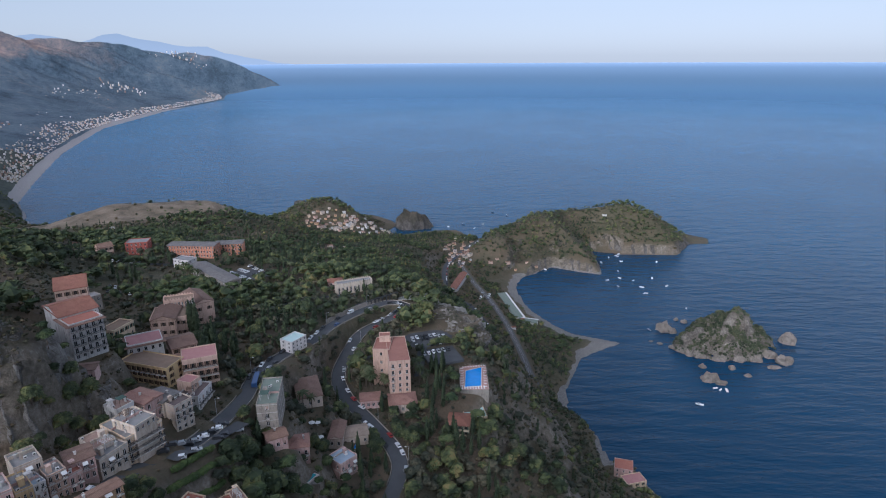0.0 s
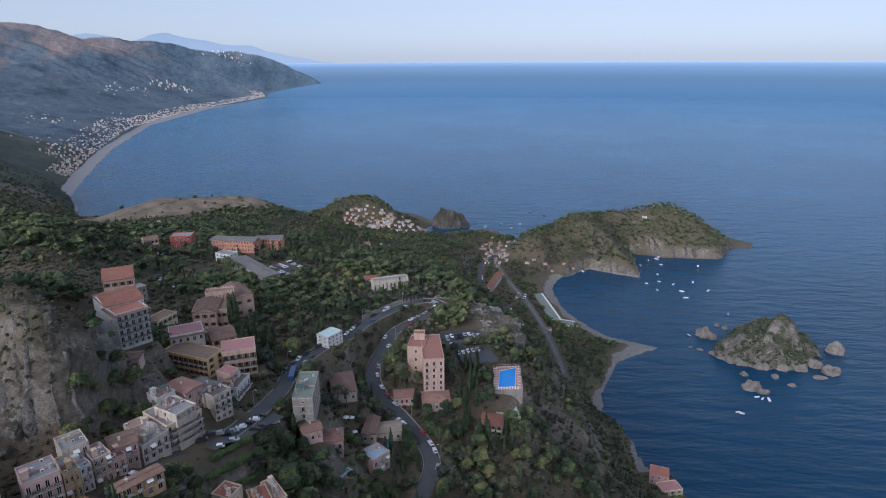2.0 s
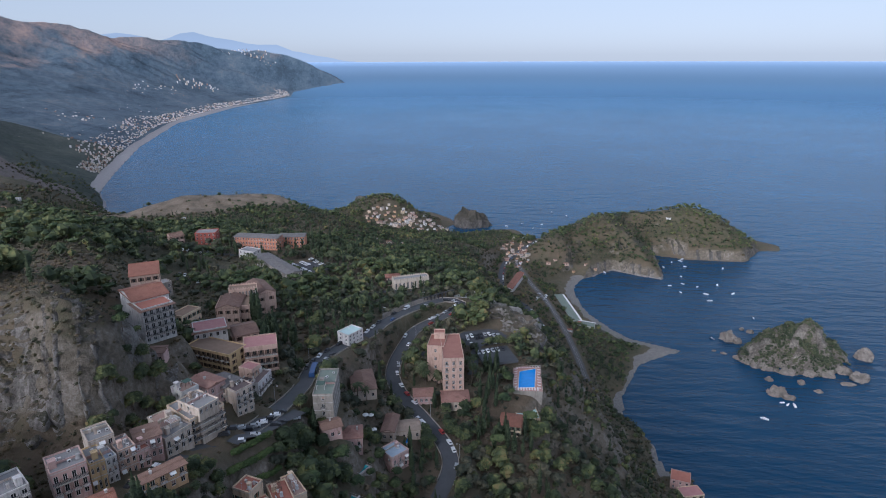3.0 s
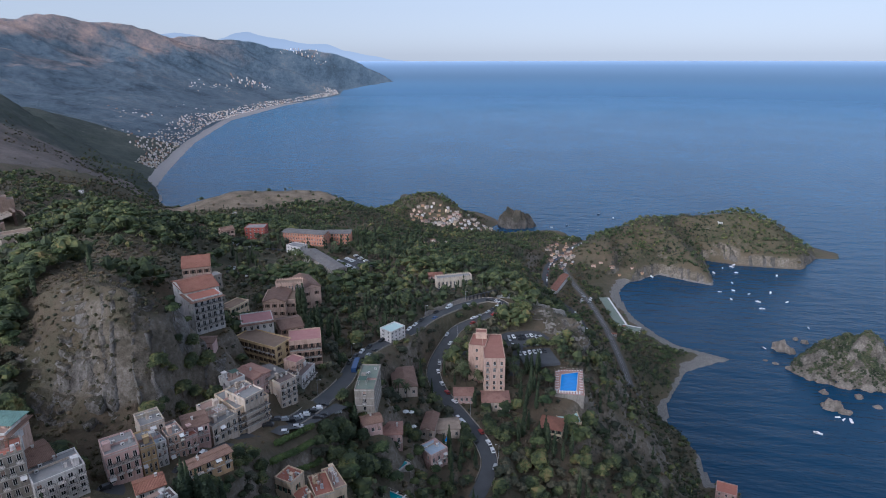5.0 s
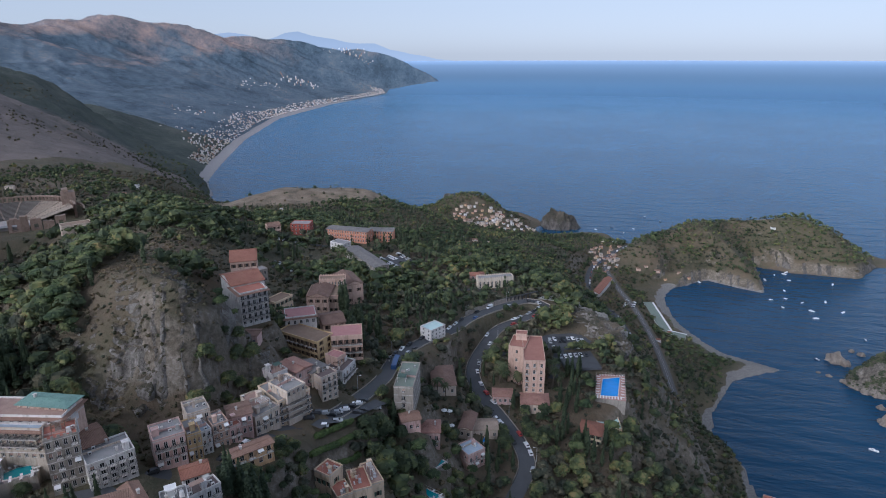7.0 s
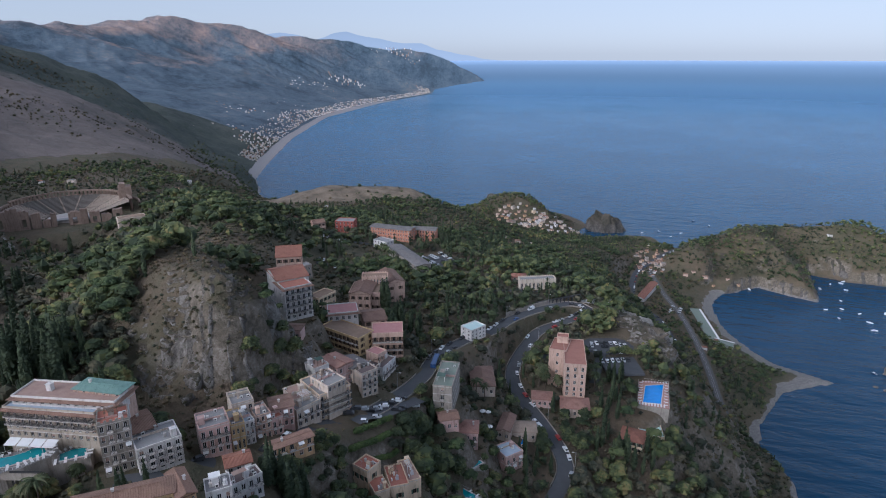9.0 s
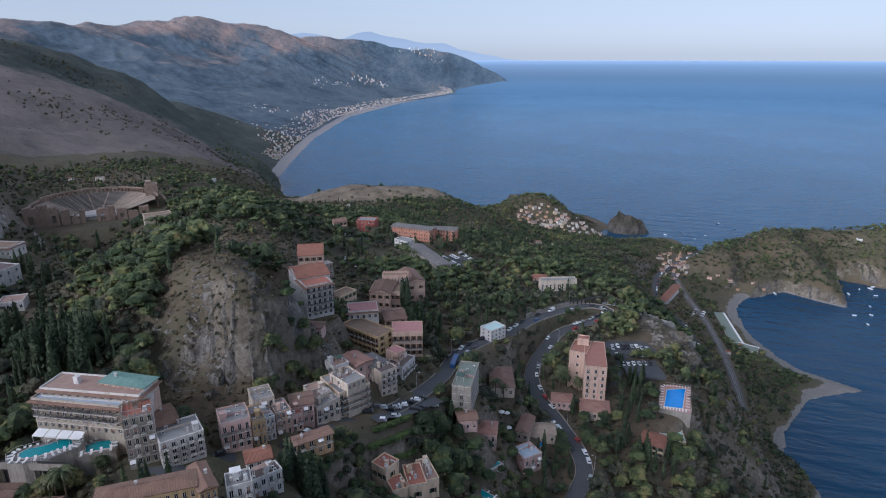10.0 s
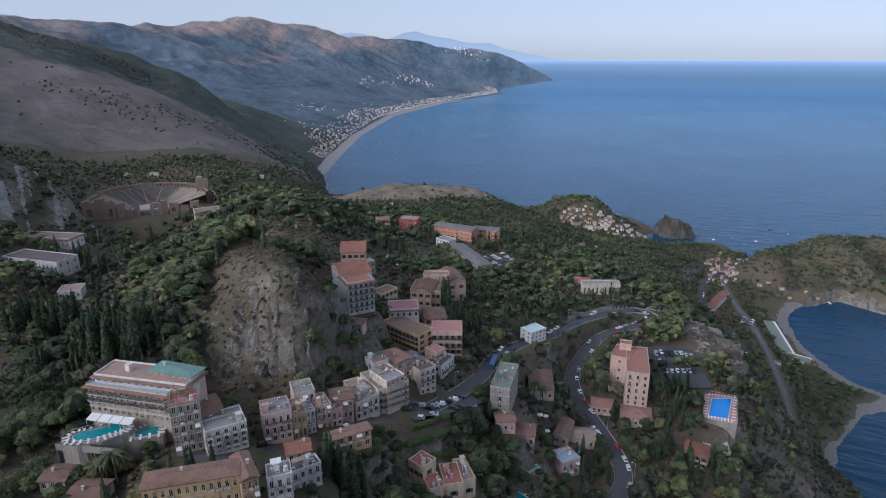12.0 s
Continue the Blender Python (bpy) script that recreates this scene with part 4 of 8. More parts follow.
def roof_things(ob, rng, w, d, z):
    """What stands on a flat roof terrace: pergola, water tank, cooling units, low dividing walls."""
    if w > 5 and rng.random() < 0.6:
        s = Shape()
        x0, y0 = rng.uniform(-0.42, 0.0) * w, rng.uniform(-0.35, 0.0) * d
        a, b = min(3.6, 0.4 * w), min(3.0, 0.34 * d)
        for px in (x0, x0 + a):
            for py in (y0, y0 + b):
                s.box(px - 0.06, py - 0.06, z, px + 0.06, py + 0.06, z + 2.2)
            s.box(px - 0.05, y0 - 0.15, z + 2.2, px + 0.05, y0 + b + 0.15, z + 2.32)
        if rng.random() < 0.6:
            s.box(x0 - 0.15, y0 - 0.15, z + 2.34, x0 + a + 0.15, y0 + b + 0.15, z + 2.39, 1)
        else:
            for k in range(7):
                s.box(x0 - 0.2, y0 + b * k / 6 - 0.04, z + 2.33, x0 + a + 0.2, y0 + b * k / 6 + 0.04, z + 2.41)
        part("roof_pergola", s.mesh("roof_pergola", [rng.choice(("frame_white", "frame_brown")), rng.choice(("canvas_white", "deck_brown", "canvas_green", "deck_old"))]), ob)
    if rng.random() < 0.55:
        s = Shape()
        cx, cy = rng.uniform(0.1, 0.38) * w, rng.uniform(-0.3, 0.3) * d
        s.box(cx - 0.6, cy - 0.5, z, cx + 0.6, cy + 0.5, z + 0.35)
        s.tube((cx, cy, z + 0.35), (cx, cy, z + 1.45), 0.5, 0.5, 10)
        part("water_tank", s.mesh("water_tank", [rng.choice(("steel", "concrete", "frame_white"))]), ob)
    for _ in range(rng.randint(1, 3)):
        s = Shape()
        cx, cy = rng.uniform(-0.42, 0.42) * w, rng.uniform(-0.42, 0.42) * d
        s.box(cx - 0.45, cy - 0.2, z, cx + 0.45, cy + 0.2, z + 0.75)
        s.box(cx - 0.25, cy - 0.22, z + 0.15, cx + 0.25, cy - 0.2, z + 0.6, 1)
        part("cooling_unit", s.mesh("cooling_unit", ["frame_white", "iron_dark"]), ob)
    if d > 7:
        s = Shape()
        yy = rng.uniform(-0.15, 0.2) * d
        s.box(-w / 2 + 0.25, yy - 0.1, z, w / 2 - 0.25, yy + 0.1, z + rng.uniform(0.5, 1.1))
        part("dividing_wall", s.mesh("dividing_wall", [rng.choice(("wall_beige", "wall_rose", "wall_stone"))]), ob)
    if rng.random() < 0.5:
        s = Shape()
        cx, cy = rng.uniform(-0.4, 0.4) * w, rng.uniform(-0.4, 0.4) * d
        s.tube((cx, cy, z), (cx, cy, z + 2.6), 0.03, 0.02, 5)
        s.box(cx - 0.6, cy - 0.015, z + 2.3, cx + 0.6, cy + 0.015, z + 2.33)
        s.box(cx - 0.4, cy - 0.015, z + 2.05, cx + 0.4, cy + 0.015, z + 2.08)
        part("antenna", s.mesh("antenna", ["steel"]), ob)


FOOTPRINTS = []
STACKED = {"grand_hotel", "hotel_attic", "hotel_wing", "apartment_penthouse", "set_back_storey", "convent_loggia", "stair_tower"}     # these stand on other houses


def terrace_under(x, y, z, c, sn, hw, hd):
    """Bank the land up to a house's base, and cut it back before its front."""
    dx, dy = GXX - x, GYY - y
    u, v = dx * c + dy * sn, dy * c - dx * sn
    out = np.hypot(np.maximum(np.abs(u) - hw, 0), np.maximum(np.abs(v) - hd, 0))
    k = np.clip((8.0 - out) / 6.5, 0, 1)
    k = k * k * (3 - 2 * k)
    GZ[:] = np.where(GZ < z - 0.3, GZ * (1 - k) + (z - 0.3) * k, GZ)
    front = ((np.abs(u) < hw + 1) & (v < -hd + 1) & (v > -hd - 4)) | ((out < 2.5) & (v < 0.3 * hd))
    GZ[:] = np.where(front & (GZ > z - 0.2), z - 0.2, GZ)


SHUTTER_OF = {"wall_yellow": "shutter_brown", "wall_cream": "shutter_green", "wall_pink": "shutter_brown", "wall_salmon": "shutter_brown"}


def house(x, y, z, yaw, w, d, h, foot=0.6, name="house", floors=2, bays=3, wall="wall_beige", roof="terrace", deck="deck_grey", tiles="roof_red",
          pitch=0.3, balconies=0, balcony_bay=None, gallery=0, cornice=False, merlons=False, arches=False, tallarch=False, turned=False, side=0, label="", simple=False, category="house"):
    """A building: front along local x, facing local -y, base at z, walls carried down by foot."""
    rng = random.Random(int(x * 13 + y * 7))
    ob = tagged(new(name), label, category)
    ob.matrix_basis = pose(x, y, z, 0, 0, yaw)
    c, sn = math.cos(radians(yaw)), math.sin(radians(yaw))
    FOOTPRINTS.append((x, y, c, sn, w / 2, d / 2))
    if z > 0 and name not in STACKED:
        terrace_under(x, y, z, c, sn, w / 2, d / 2)
    fh = h / floors
    shape = Shape()
    shutters = SHUTTER_OF.get(wall) if not simple and "hotel" not in name and w / max(bays, 1) > 2.1 else None
    ww = round(min(1.25, 0.50 * w / bays), 2)
    wh = round(min(1.85, fh * 0.60), 2)
    spots = []
    simple = simple or math.hypot(x, y) > 240
    far = math.hypot(x, y) > 178
    nside = 0 if math.hypot(x, y, z) < 1e-3 or z < -100 else side or max(1, int(d / 3.6))
    sides = [((-w / 2, -d / 2), (1, 0), (0, -1), w, bays, 0, True), ((w / 2, -d / 2), (0, 1), (1, 0), d, nside, 90, True),
             ((w / 2, d / 2), (-1, 0), (0, 1), w, 0, 180, False), ((-w / 2, d / 2), (0, -1), (-1, 0), d, nside, 270, True)]
    for p, u, n, width, count, turn, _ in sides:
        holes = []
        cw = min(ww, width / max(count, 1) * 0.5)
        for f in range(floors):
            for k in range(count):
                if turn and rng.random() < 0.2:
                    continue
                m = (k + 0.5) * width / count
                hh = wh
                low = f * fh + fh * 0.28
                front_arch = arches and f == 0 and turn == 0
                door = turn == 0 and balconies and f >= floors - balconies and f > 0
                if front_arch:
                    hh, low = (h * 0.68 if tallarch else fh * 0.72), 0.12
                elif door:
                    hh, low = round(min(2.2, fh * 0.72), 2), f * fh + 0.08
                holes.append((m - cw / 2, m + cw / 2, low, low + hh))
                spots.append((p[0] + u[0] * m, p[1] + u[1] * m, low, turn, round(cw, 2), round(hh, 2), n, front_arch, door, k, f))
        wall_side(shape, p, u, n, width, -foot, h, holes)
    part("wall", shape.mesh("wall", [wall]), ob)
    for px, py, low, turn, cw, hh, n, arch, door, k, f in spots:
        fr, pane, leaf = window_meshes(cw, hh, shutters if not arch else None, arch, simple or far)
        win = part("window", fr, ob, pose(px - n[0] * 0.25, py - n[1] * 0.25, low, 0, 0, turn))
        if not (simple or far):
            part("pane", pane, win)
        if shutters and not arch:
            part("shutter", leaf, win, pose(cw / 2 + 0.04, 0, 0))
            part("shutter", leaf, win, pose(-cw / 2 - 0.04 - cw * 0.48, 0, 0))
        if not simple and not arch and rng.random() < 0.18:
            part("blind", blind_mesh(cw, hh), win)
        if not simple and turn == 0 and rng.random() < 0.08 and floors > 1 and "hotel" not in name:
            part("awning", awning_mesh(cw), win, pose(0, -0.3, hh))
        loose = not simple and not balconies and f > 0 and turn == 0 and not arch and "hotel" not in name and rng.random() < 0.5
        if loose or (door and (balcony_bay is None or k == balcony_bay)):
            slab, rails = balcony_meshes(round(min(1.9, w / bays * 0.86), 1), 0.95)
            part("railing", rails, part("balcony", slab, ob, pose(px, py, low - 0.04, 0, 0, turn)))
    for f in range(floors - gallery, floors):
        slab, rails = balcony_meshes(round(w * 0.96, 1), 1.3)
        part("railing", rails, part("balcony", slab, ob, pose(0, -d / 2, f * fh + 0.04)))
    if roof == "terrace":
        s = Shape()
        t, ph = 0.2, 0.55
        s.box(-w / 2 - 0.06, -d / 2 - 0.06, h, w / 2 + 0.06, -d / 2 + t, h + ph)
        s.box(-w / 2 - 0.06, d / 2 - t, h, w / 2 + 0.06, d / 2 + 0.06, h + ph)
        s.box(-w / 2 - 0.06, -d / 2 + t, h, -w / 2 + t, d / 2 - t, h + ph)
        s.box(w / 2 - t, -d / 2 + t, h, w / 2 + 0.06, d / 2 - t, h + ph)
        if merlons:
            for yy in (-d / 2 - 0.06, d / 2 - t):
                for k in range(int(w / 1.4)):
                    xx = -w / 2 + 0.3 + k * 1.4
                    s.box(xx, yy, h + ph, xx + 0.7, yy + t + 0.06, h + ph + 0.6)
            for xx in (-w / 2 - 0.06, w / 2 - t):
                for k in range(int((d - 1) / 1.4)):
                    yy = -d / 2 + 0.9 + k * 1.4
                    s.box(xx, yy, h + ph, xx + t + 0.06, yy + 0.7, h + ph + 0.6)
        part("parapet", s.mesh("parapet", [wall]), ob)
        s = Shape()
        s.box(-w / 2 + 0.02, -d / 2 + 0.02, h - 0.25, w / 2 - 0.02, d / 2 - 0.02, h + 0.06)
        part("roof", s.mesh("roof", [deck]), ob)
        if not simple and "hotel" not in name:
            roof_things(ob, rng, w, d, h + 0.06)
        for k in range(0 if simple else rng.randint(1, 3)):
            cx, cy = rng.uniform(-0.36, 0.36) * w, rng.uniform(-0.3, 0.36) * d
            s = Shape()
            q = rng.uniform(0.4, 0.9)
            if k == 0:
                s.box(cx - q, cy - q, h + 0.06, cx + q, cy + q, h + 2.2)
                s.box(cx - q - 0.12, cy - q - 0.12, h + 2.2, cx + q + 0.12, cy + q + 0.12, h + 2.34)
                part("stair_head", s.mesh("stair_head", [wall]), ob)
            else:
                s.box(cx - 0.3, cy - 0.3, h + 0.06, cx + 0.3, cy + 0.3, h + 1.1)
                s.box(cx - 0.38, cy - 0.38, h + 1.1, cx + 0.38, cy + 0.38, h + 1.22)
                part("chimney", s.mesh("chimney", ["trim_stone"]), ob)
    else:
        s = tile_roof(d, w, pitch, roof == "hip") if turned or (roof == "hip" and d > w) else tile_roof(w, d, pitch, roof == "hip")
        part("roof", s.mesh("roof", [tiles, wall]), ob, pose(0, 0, h, 0, 0, 90 if turned or (roof == "hip" and d > w) else 0))
        if not simple:
            s = Shape()
            cx, cy = rng.uniform(-0.3, 0.3) * w, rng.uniform(-0.15, 0.15) * d
            s.box(cx - 0.3, cy - 0.3, h, cx + 0.3, cy + 0.3, h + 0.5 * min(w, d) * pitch + 1.1)
            s.box(cx - 0.4, cy - 0.4, h + 0.5 * min(w, d) * pitch + 1.1, cx + 0.4, cy + 0.4, h + 0.5 * min(w, d) * pitch + 1.22)
            part("chimney", s.mesh("chimney", ["trim_stone"]), ob)
    for f in range(1, 0 if simple else floors + (roof == "terrace")):
        zz = f * fh - 0.12
        s = Shape()
        path = [(-w / 2, d / 2), (-w / 2, -d / 2), (w / 2, -d / 2), (w / 2, d / 2)]
        outer = [(-w / 2 - 0.07, d / 2), (-w / 2 - 0.07, -d / 2 - 0.07), (w / 2 + 0.07, -d / 2 - 0.07), (w / 2 + 0.07, d / 2)]
        s.v = [(*p, zz + q) for q in (0.0, 0.2) for p in outer] + [(*p, zz + 0.2) for p in path]
        for k in range(3):
            s.f += [(k, k + 1, k + 5, k + 4), (k + 4, k + 5, k + 9, k + 8)]
            s.m += [0, 0]
        part("string_course", s.mesh("string_course", ["trim_stone"]), ob)
    if cornice:
        s = Shape()
        a, b, o = w / 2, d / 2, 1.1
        ring = [(-a, -b), (a, -b), (a, b), (-a, b)]
        out = [(-a - o, -b - o), (a + o, -b - o), (a + o, b + o), (-a - o, b + o)]
        for i in range(4):
            j = (i + 1) % 4
            s.face([(*out[i], h - 0.5), (*out[j], h - 0.5), (*ring[j], h - 0.05), (*ring[i], h - 0.05)])
            s.face([(*out[i], h - 0.6), (*out[j], h - 0.6), (*out[j], h - 0.5), (*out[i], h - 0.5)])
            s.face([(*out[i], h - 0.6), (*ring[i], h - 0.6), (*ring[j], h - 0.6), (*out[j], h - 0.6)])
        part("cornice", s.mesh("cornice", ["roof_old"]), ob, label="red-tiled eave")
    return ob


# ---- the town's buildings ----
house(-152.4, 113.4, 196.0, 11, 27.8, 13.0, 9.5, foot=12.2, name="grand_hotel", floors=4, bays=13, wall="wall_stone", deck="deck_blue", balconies=2, gallery=2, cornice=True, label="long cream stone hotel with red-tiled cornice and balconies")
house(-149.2, 114.1, 205.2, 12, 31.1, 9.0, 2.8, foot=21.1, name="hotel_attic", floors=1, bays=12, wall="wall_white", deck="deck_old", cornice=True, label="white set-back attic storey with red-tiled eave")
house(-141.7, 117.8, 203.0, 7, 15.0, 6.0, 6.0, foot=19.0, name="hotel_wing", floors=2, bays=7, wall="wall_pink", roof="hip", tiles="roof_green", pitch=0.16, label="pink hotel wing under a green metal roof")
house(-130.8, 109.7, 190.4, 46, 7.6, 7.9, 16.0, foot=3.7, name="stone_tower_house", floors=5, bays=4, wall="wall_greystone", deck="deck_red", merlons=True, label="grey rough stone hotel tower with a red roof terrace")
house(-122.8, 115.2, 190.0, 54, 11.6, 9.7, 8.2, foot=3.9, name="white_house", floors=4, bays=5, wall="wall_white", deck="deck_grey", balconies=3, label="white four-storey house with small dark windows and balconies")
house(-131.4, 118.5, 192.5, 57, 6.0, 11.0, 6.3, foot=8.6, name="narrow_white_house", floors=2, bays=3, wall="wall_white", roof="gable", tiles="roof_old", pitch=0.2, label="tall narrow white house with a rusty tiled roof")
house(-115.4, 129.4, 186.3, 47, 8.5, 9.1, 9.9, foot=2.8, name="pink_house", floors=3, bays=4, wall="wall_rose", deck="deck_grey", balconies=2, gallery=1, label="faded pink stucco house with a flat grey roof")
house(-113.1, 136.8, 183.9, 47, 4.0, 9.2, 8.7, foot=1.9, name="ochre_house", floors=2, bays=3, wall="wall_yellow", deck="deck_grey", arches=True, label="yellow ochre house with an arcaded ground floor and terrace")
house(-111.9, 140.3, 183.0, 56, 3.0, 7.3, 7.9, foot=1.5, name="narrow_blue_house", floors=3, bays=2, wall="wall_white", deck="deck_blue", arches=True, label="narrow bluish white house with a grey roof terrace")
house(-110.1, 145.1, 182.3, 52, 4.9, 8.0, 8.6, foot=2.1, name="pale_house", floors=3, bays=3, wall="wall_pink", deck="deck_grey", arches=True, label="pale pink house with a grey flat roof")
house(-107.6, 148.7, 181.0, 56, 3.8, 6.9, 6.8, foot=1.4, name="brown_house", floors=2, bays=2, wall="wall_rose", deck="deck_red", balconies=1, label="small rose house with a red roof terrace")
house(-107.6, 153.5, 181.3, 41, 7.2, 7.9, 8.0, foot=3.4, name="brown_roof_cottage", floors=2, bays=4, wall="wall_rose", roof="gable", tiles="roof_brown", pitch=0.12, label="low rose house under a brown tiled roof")
house(-117.1, 145.2, 186.3, 48, 6.8, 8.5, 7.9, foot=2.9, name="shaded_house", floors=2, bays=3, wall="wall_beige", deck="deck_grey", label="beige house with grey terraces squeezed under the crag")
house(-107.7, 163.2, 181.9, 55, 5.8, 9.6, 5.4, foot=7.2, name="set_back_storey", floors=1, bays=3, wall="wall_beige", deck="deck_old", balconies=0, label="set-back upper storey of a beige stepped house")
house(-104.6, 160.8, 178.9, 66, 9.8, 9.2, 7.1, foot=3.7, name="stepped_house", floors=2, bays=4, wall="wall_beige", deck="deck_grey", balconies=1, label="beige stepped house with roof terraces")
house(-102.2, 173.7, 176.4, 58, 12.5, 14.4, 10.1, foot=4.2, name="apartment_house", floors=4, bays=6, wall="wall_cream", deck="deck_grey", balconies=4, gallery=3, label="cream apartment house with rows of balconies")
house(-100.2, 172.4, 186.6, 65, 7.9, 10.8, 2.8, foot=13.7, name="apartment_penthouse", floors=1, bays=4, wall="wall_beige", deck="deck_grey", label="white penthouse storey on the apartment roof")
house(-97.7, 197.4, 169.5, 59, 7.5, 6.7, 11.0, foot=2.5, name="corner_house", floors=4, bays=3, wall="wall_beige", deck="deck_dark", balconies=2, label="beige corner house with a dark roof terrace")
house(-104.3, 200.1, 170.0, -25, 9.7, 8.1, 11.1, foot=1.6, name="corner_house", floors=3, bays=4, wall="wall_beige", roof="gable", tiles="roof_grey", pitch=0.18, label="beige terraced house under a grey sheet roof")
house(-99.9, 217.5, 166.2, 84, 11.6, 8.4, 7.0, foot=3.4, name="corner_house", floors=2, bays=4, wall="wall_white", deck="deck_dark", balconies=2, gallery=1, label="pale low house with a rose terrace and iron balconies")
house(-109.0, 195.2, 175.2, -24, 11.1, 7.9, 8.4, foot=3.1, name="row_house", floors=2, bays=4, wall="wall_rose", roof="gable", tiles="roof_pink", pitch=0.12, label="row house under a faded rose roof")
house(-112.4, 185.9, 177.7, 61, 6.5, 7.0, 8.4, foot=1.6, name="row_house", floors=2, bays=3, wall="wall_white", deck="deck_old", label="pale terraced house stepping up below the crag")
house(-102.7, 219.4, 168.1, 72, 5.8, 6.8, 8.7, foot=3.5, name="row_house", floors=2, bays=3, wall="wall_pink", deck="deck_pink", label="pink house with a walled roof terrace")
house(-122.3, 230.7, 171.0, -17, 23.7, 10.6, 8.6, foot=4.4, name="yellow_house", floors=3, bays=9, wall="wall_yellow", deck="deck_brown", balconies=1, label="long cream-yellow house with a planted roof terrace")
house(-131.1, 243.7, 173.6, 31, 14.1, 11.4, 9.6, foot=4.8, name="pink_terrace_house", floors=2, bays=5, wall="wall_white", deck="deck_pink", cornice=True, label="white house with pink terraces")
house(-104.7, 236.7, 167.8, 23, 14.0, 11.8, 11.9, foot=7.8, name="rose_house", floors=3, bays=5, wall="wall_pink", deck="deck_pink", balconies=3, gallery=2, label="pinkish orange house with a pink roof terrace and balconies")
house(-142.4, 220.7, 188.5, 51, 12.3, 12.0, 15.0, foot=11.9, name="white_hotel", floors=5, bays=5, wall="wall_white", deck="deck_red", balconies=4, gallery=4, cornice=True, label="white hotel with balconies and red awnings below the crag")
house(-150.8, 229.4, 185.0, 48, 14.4, 18.0, 19.4, foot=9.1, name="white_hotel", floors=5, bays=5, wall="wall_white", roof="gable", tiles="roof_red", pitch=0.25, label="upper storeys with red-orange tiled roof")
house(-174.7, 269.3, 183.0, 30, 12.8, 20.2, 17.0, foot=13.4, name="hillside_house", floors=4, bays=4, wall="wall_pink", roof="gable", tiles="roof_red", pitch=0.3, label="pink hillside house with a red tiled roof")
house(-141.1, 292.1, 164.3, 15, 17.2, 16.6, 10.4, foot=2.5, name="convent", floors=2, bays=6, wall="wall_pink", deck="deck_brown", label="faded pink-brown convent range with an arcaded loggia")
house(-140.3, 302.0, 174.3, 21, 14.7, 7.0, 4.5, foot=13.8, name="convent_loggia", floors=1, bays=9, wall="wall_pink", deck="deck_brown", merlons=True, arches=True, label="faded pink-brown convent loggia with a row of small arches")
house(-71.2, 221.6, 155.9, 8, 8.0, 21.2, 13.9, foot=11.3, name="slender_house", floors=4, bays=1, wall="wall_greystone", deck="deck_green", side=7, label="narrow grey apartment block with a green and red roof")
house(-78.2, 156.1, 164.3, -17, 6.5, 6.6, 5.7, foot=4.0, name="terrace_villa", floors=1, bays=3, wall="wall_cream", deck="deck_red", label="beige villa with red roof terraces and white parapets")
house(-69.2, 159.7, 158.4, -55, 11.1, 6.2, 6.3, foot=5.4, name="terrace_villa", floors=1, bays=3, wall="wall_cream", deck="deck_red", label="beige villa middle block with a red roof")
house(-72.6, 152.9, 158.6, -46, 7.3, 5.3, 6.8, foot=0.8, name="terrace_villa", floors=1, bays=2, wall="wall_cream", deck="deck_red", label="beige villa front with a red terrace roof")
house(-66.8, 165.3, 156.2, -49, 11.7, 4.5, 7.1, foot=6.8, name="terrace_villa", floors=1, bays=3, wall="wall_cream", deck="deck_old", label="beige villa end block with a worn roof")
house(-24.8, 296.4, 132.4, 9, 10.8, 29.0, 18.6, foot=2.6, name="tall_hotel", floors=5, bays=3, wall="wall_pink", deck="deck_terra", balconies=5, balcony_bay=0, side=6, label="tall pale salmon hotel block with a terracotta roof terrace")
house(-33.0, 302.1, 127.0, -3, 9.0, 14.3, 24.2, foot=0.8, name="tall_hotel_wing", floors=5, bays=1, wall="wall_pink", deck="deck_terra", side=2, label="pale salmon hotel wing with a terracotta roof")
house(-32.3, 306.6, 140.0, 5, 6.0, 5.0, 14.5, foot=5.3, name="stair_tower", floors=2, bays=2, wall="wall_pink", deck="deck_terra", label="stair tower rising over the hotel roof")
house(-80.3, 297.8, 150.9, 59, 11.0, 8.5, 6.4, foot=2.6, name="canopy_house", floors=3, bays=4, wall="wall_white", deck="deck_mint", label="white house with a mint canopy on the roof")
house(-100.4, 120.5, 187.0, 44, 6.8, 5.8, 4.8, foot=3.9, name="red_gable_house", floors=2, bays=3, wall="wall_white", roof="gable", tiles="roof_red", pitch=0.3, balconies=1, label="white house with a red-orange tiled gable roof")
house(-92.2, 112.3, 187.3, 58, 8.3, 4.4, 6.9, foot=4.8, name="lower_white_house", floors=2, bays=4, wall="wall_white", deck="deck_dark", label="white lower house with a roof terrace")
house(-92.6, 102.9, 189.3, 43, 6.1, 5.7, 9.4, foot=3.3, name="grey_roof_house", floors=3, bays=3, wall="wall_white", deck="deck_grey", balconies=1, label="white house with a grey flat roof and dish")
house(-94.2, 137.0, 182.4, 52, 13.7, 4.4, 6.0, foot=8.1, name="ochre_bungalow", floors=2, bays=5, wall="wall_ochre", roof="gable", tiles="roof_old", pitch=0.12, label="ochre house with a low tiled roof and white awning")
house(-108.5, 90.0, 188.9, 39, 22.0, 6.5, 12.7, foot=0.8, name="yellow_palace", floors=3, bays=12, wall="wall_yellow", roof="hip", tiles="roof_old", pitch=0.3, label="long yellow palace with brown shutters and tiled roof")
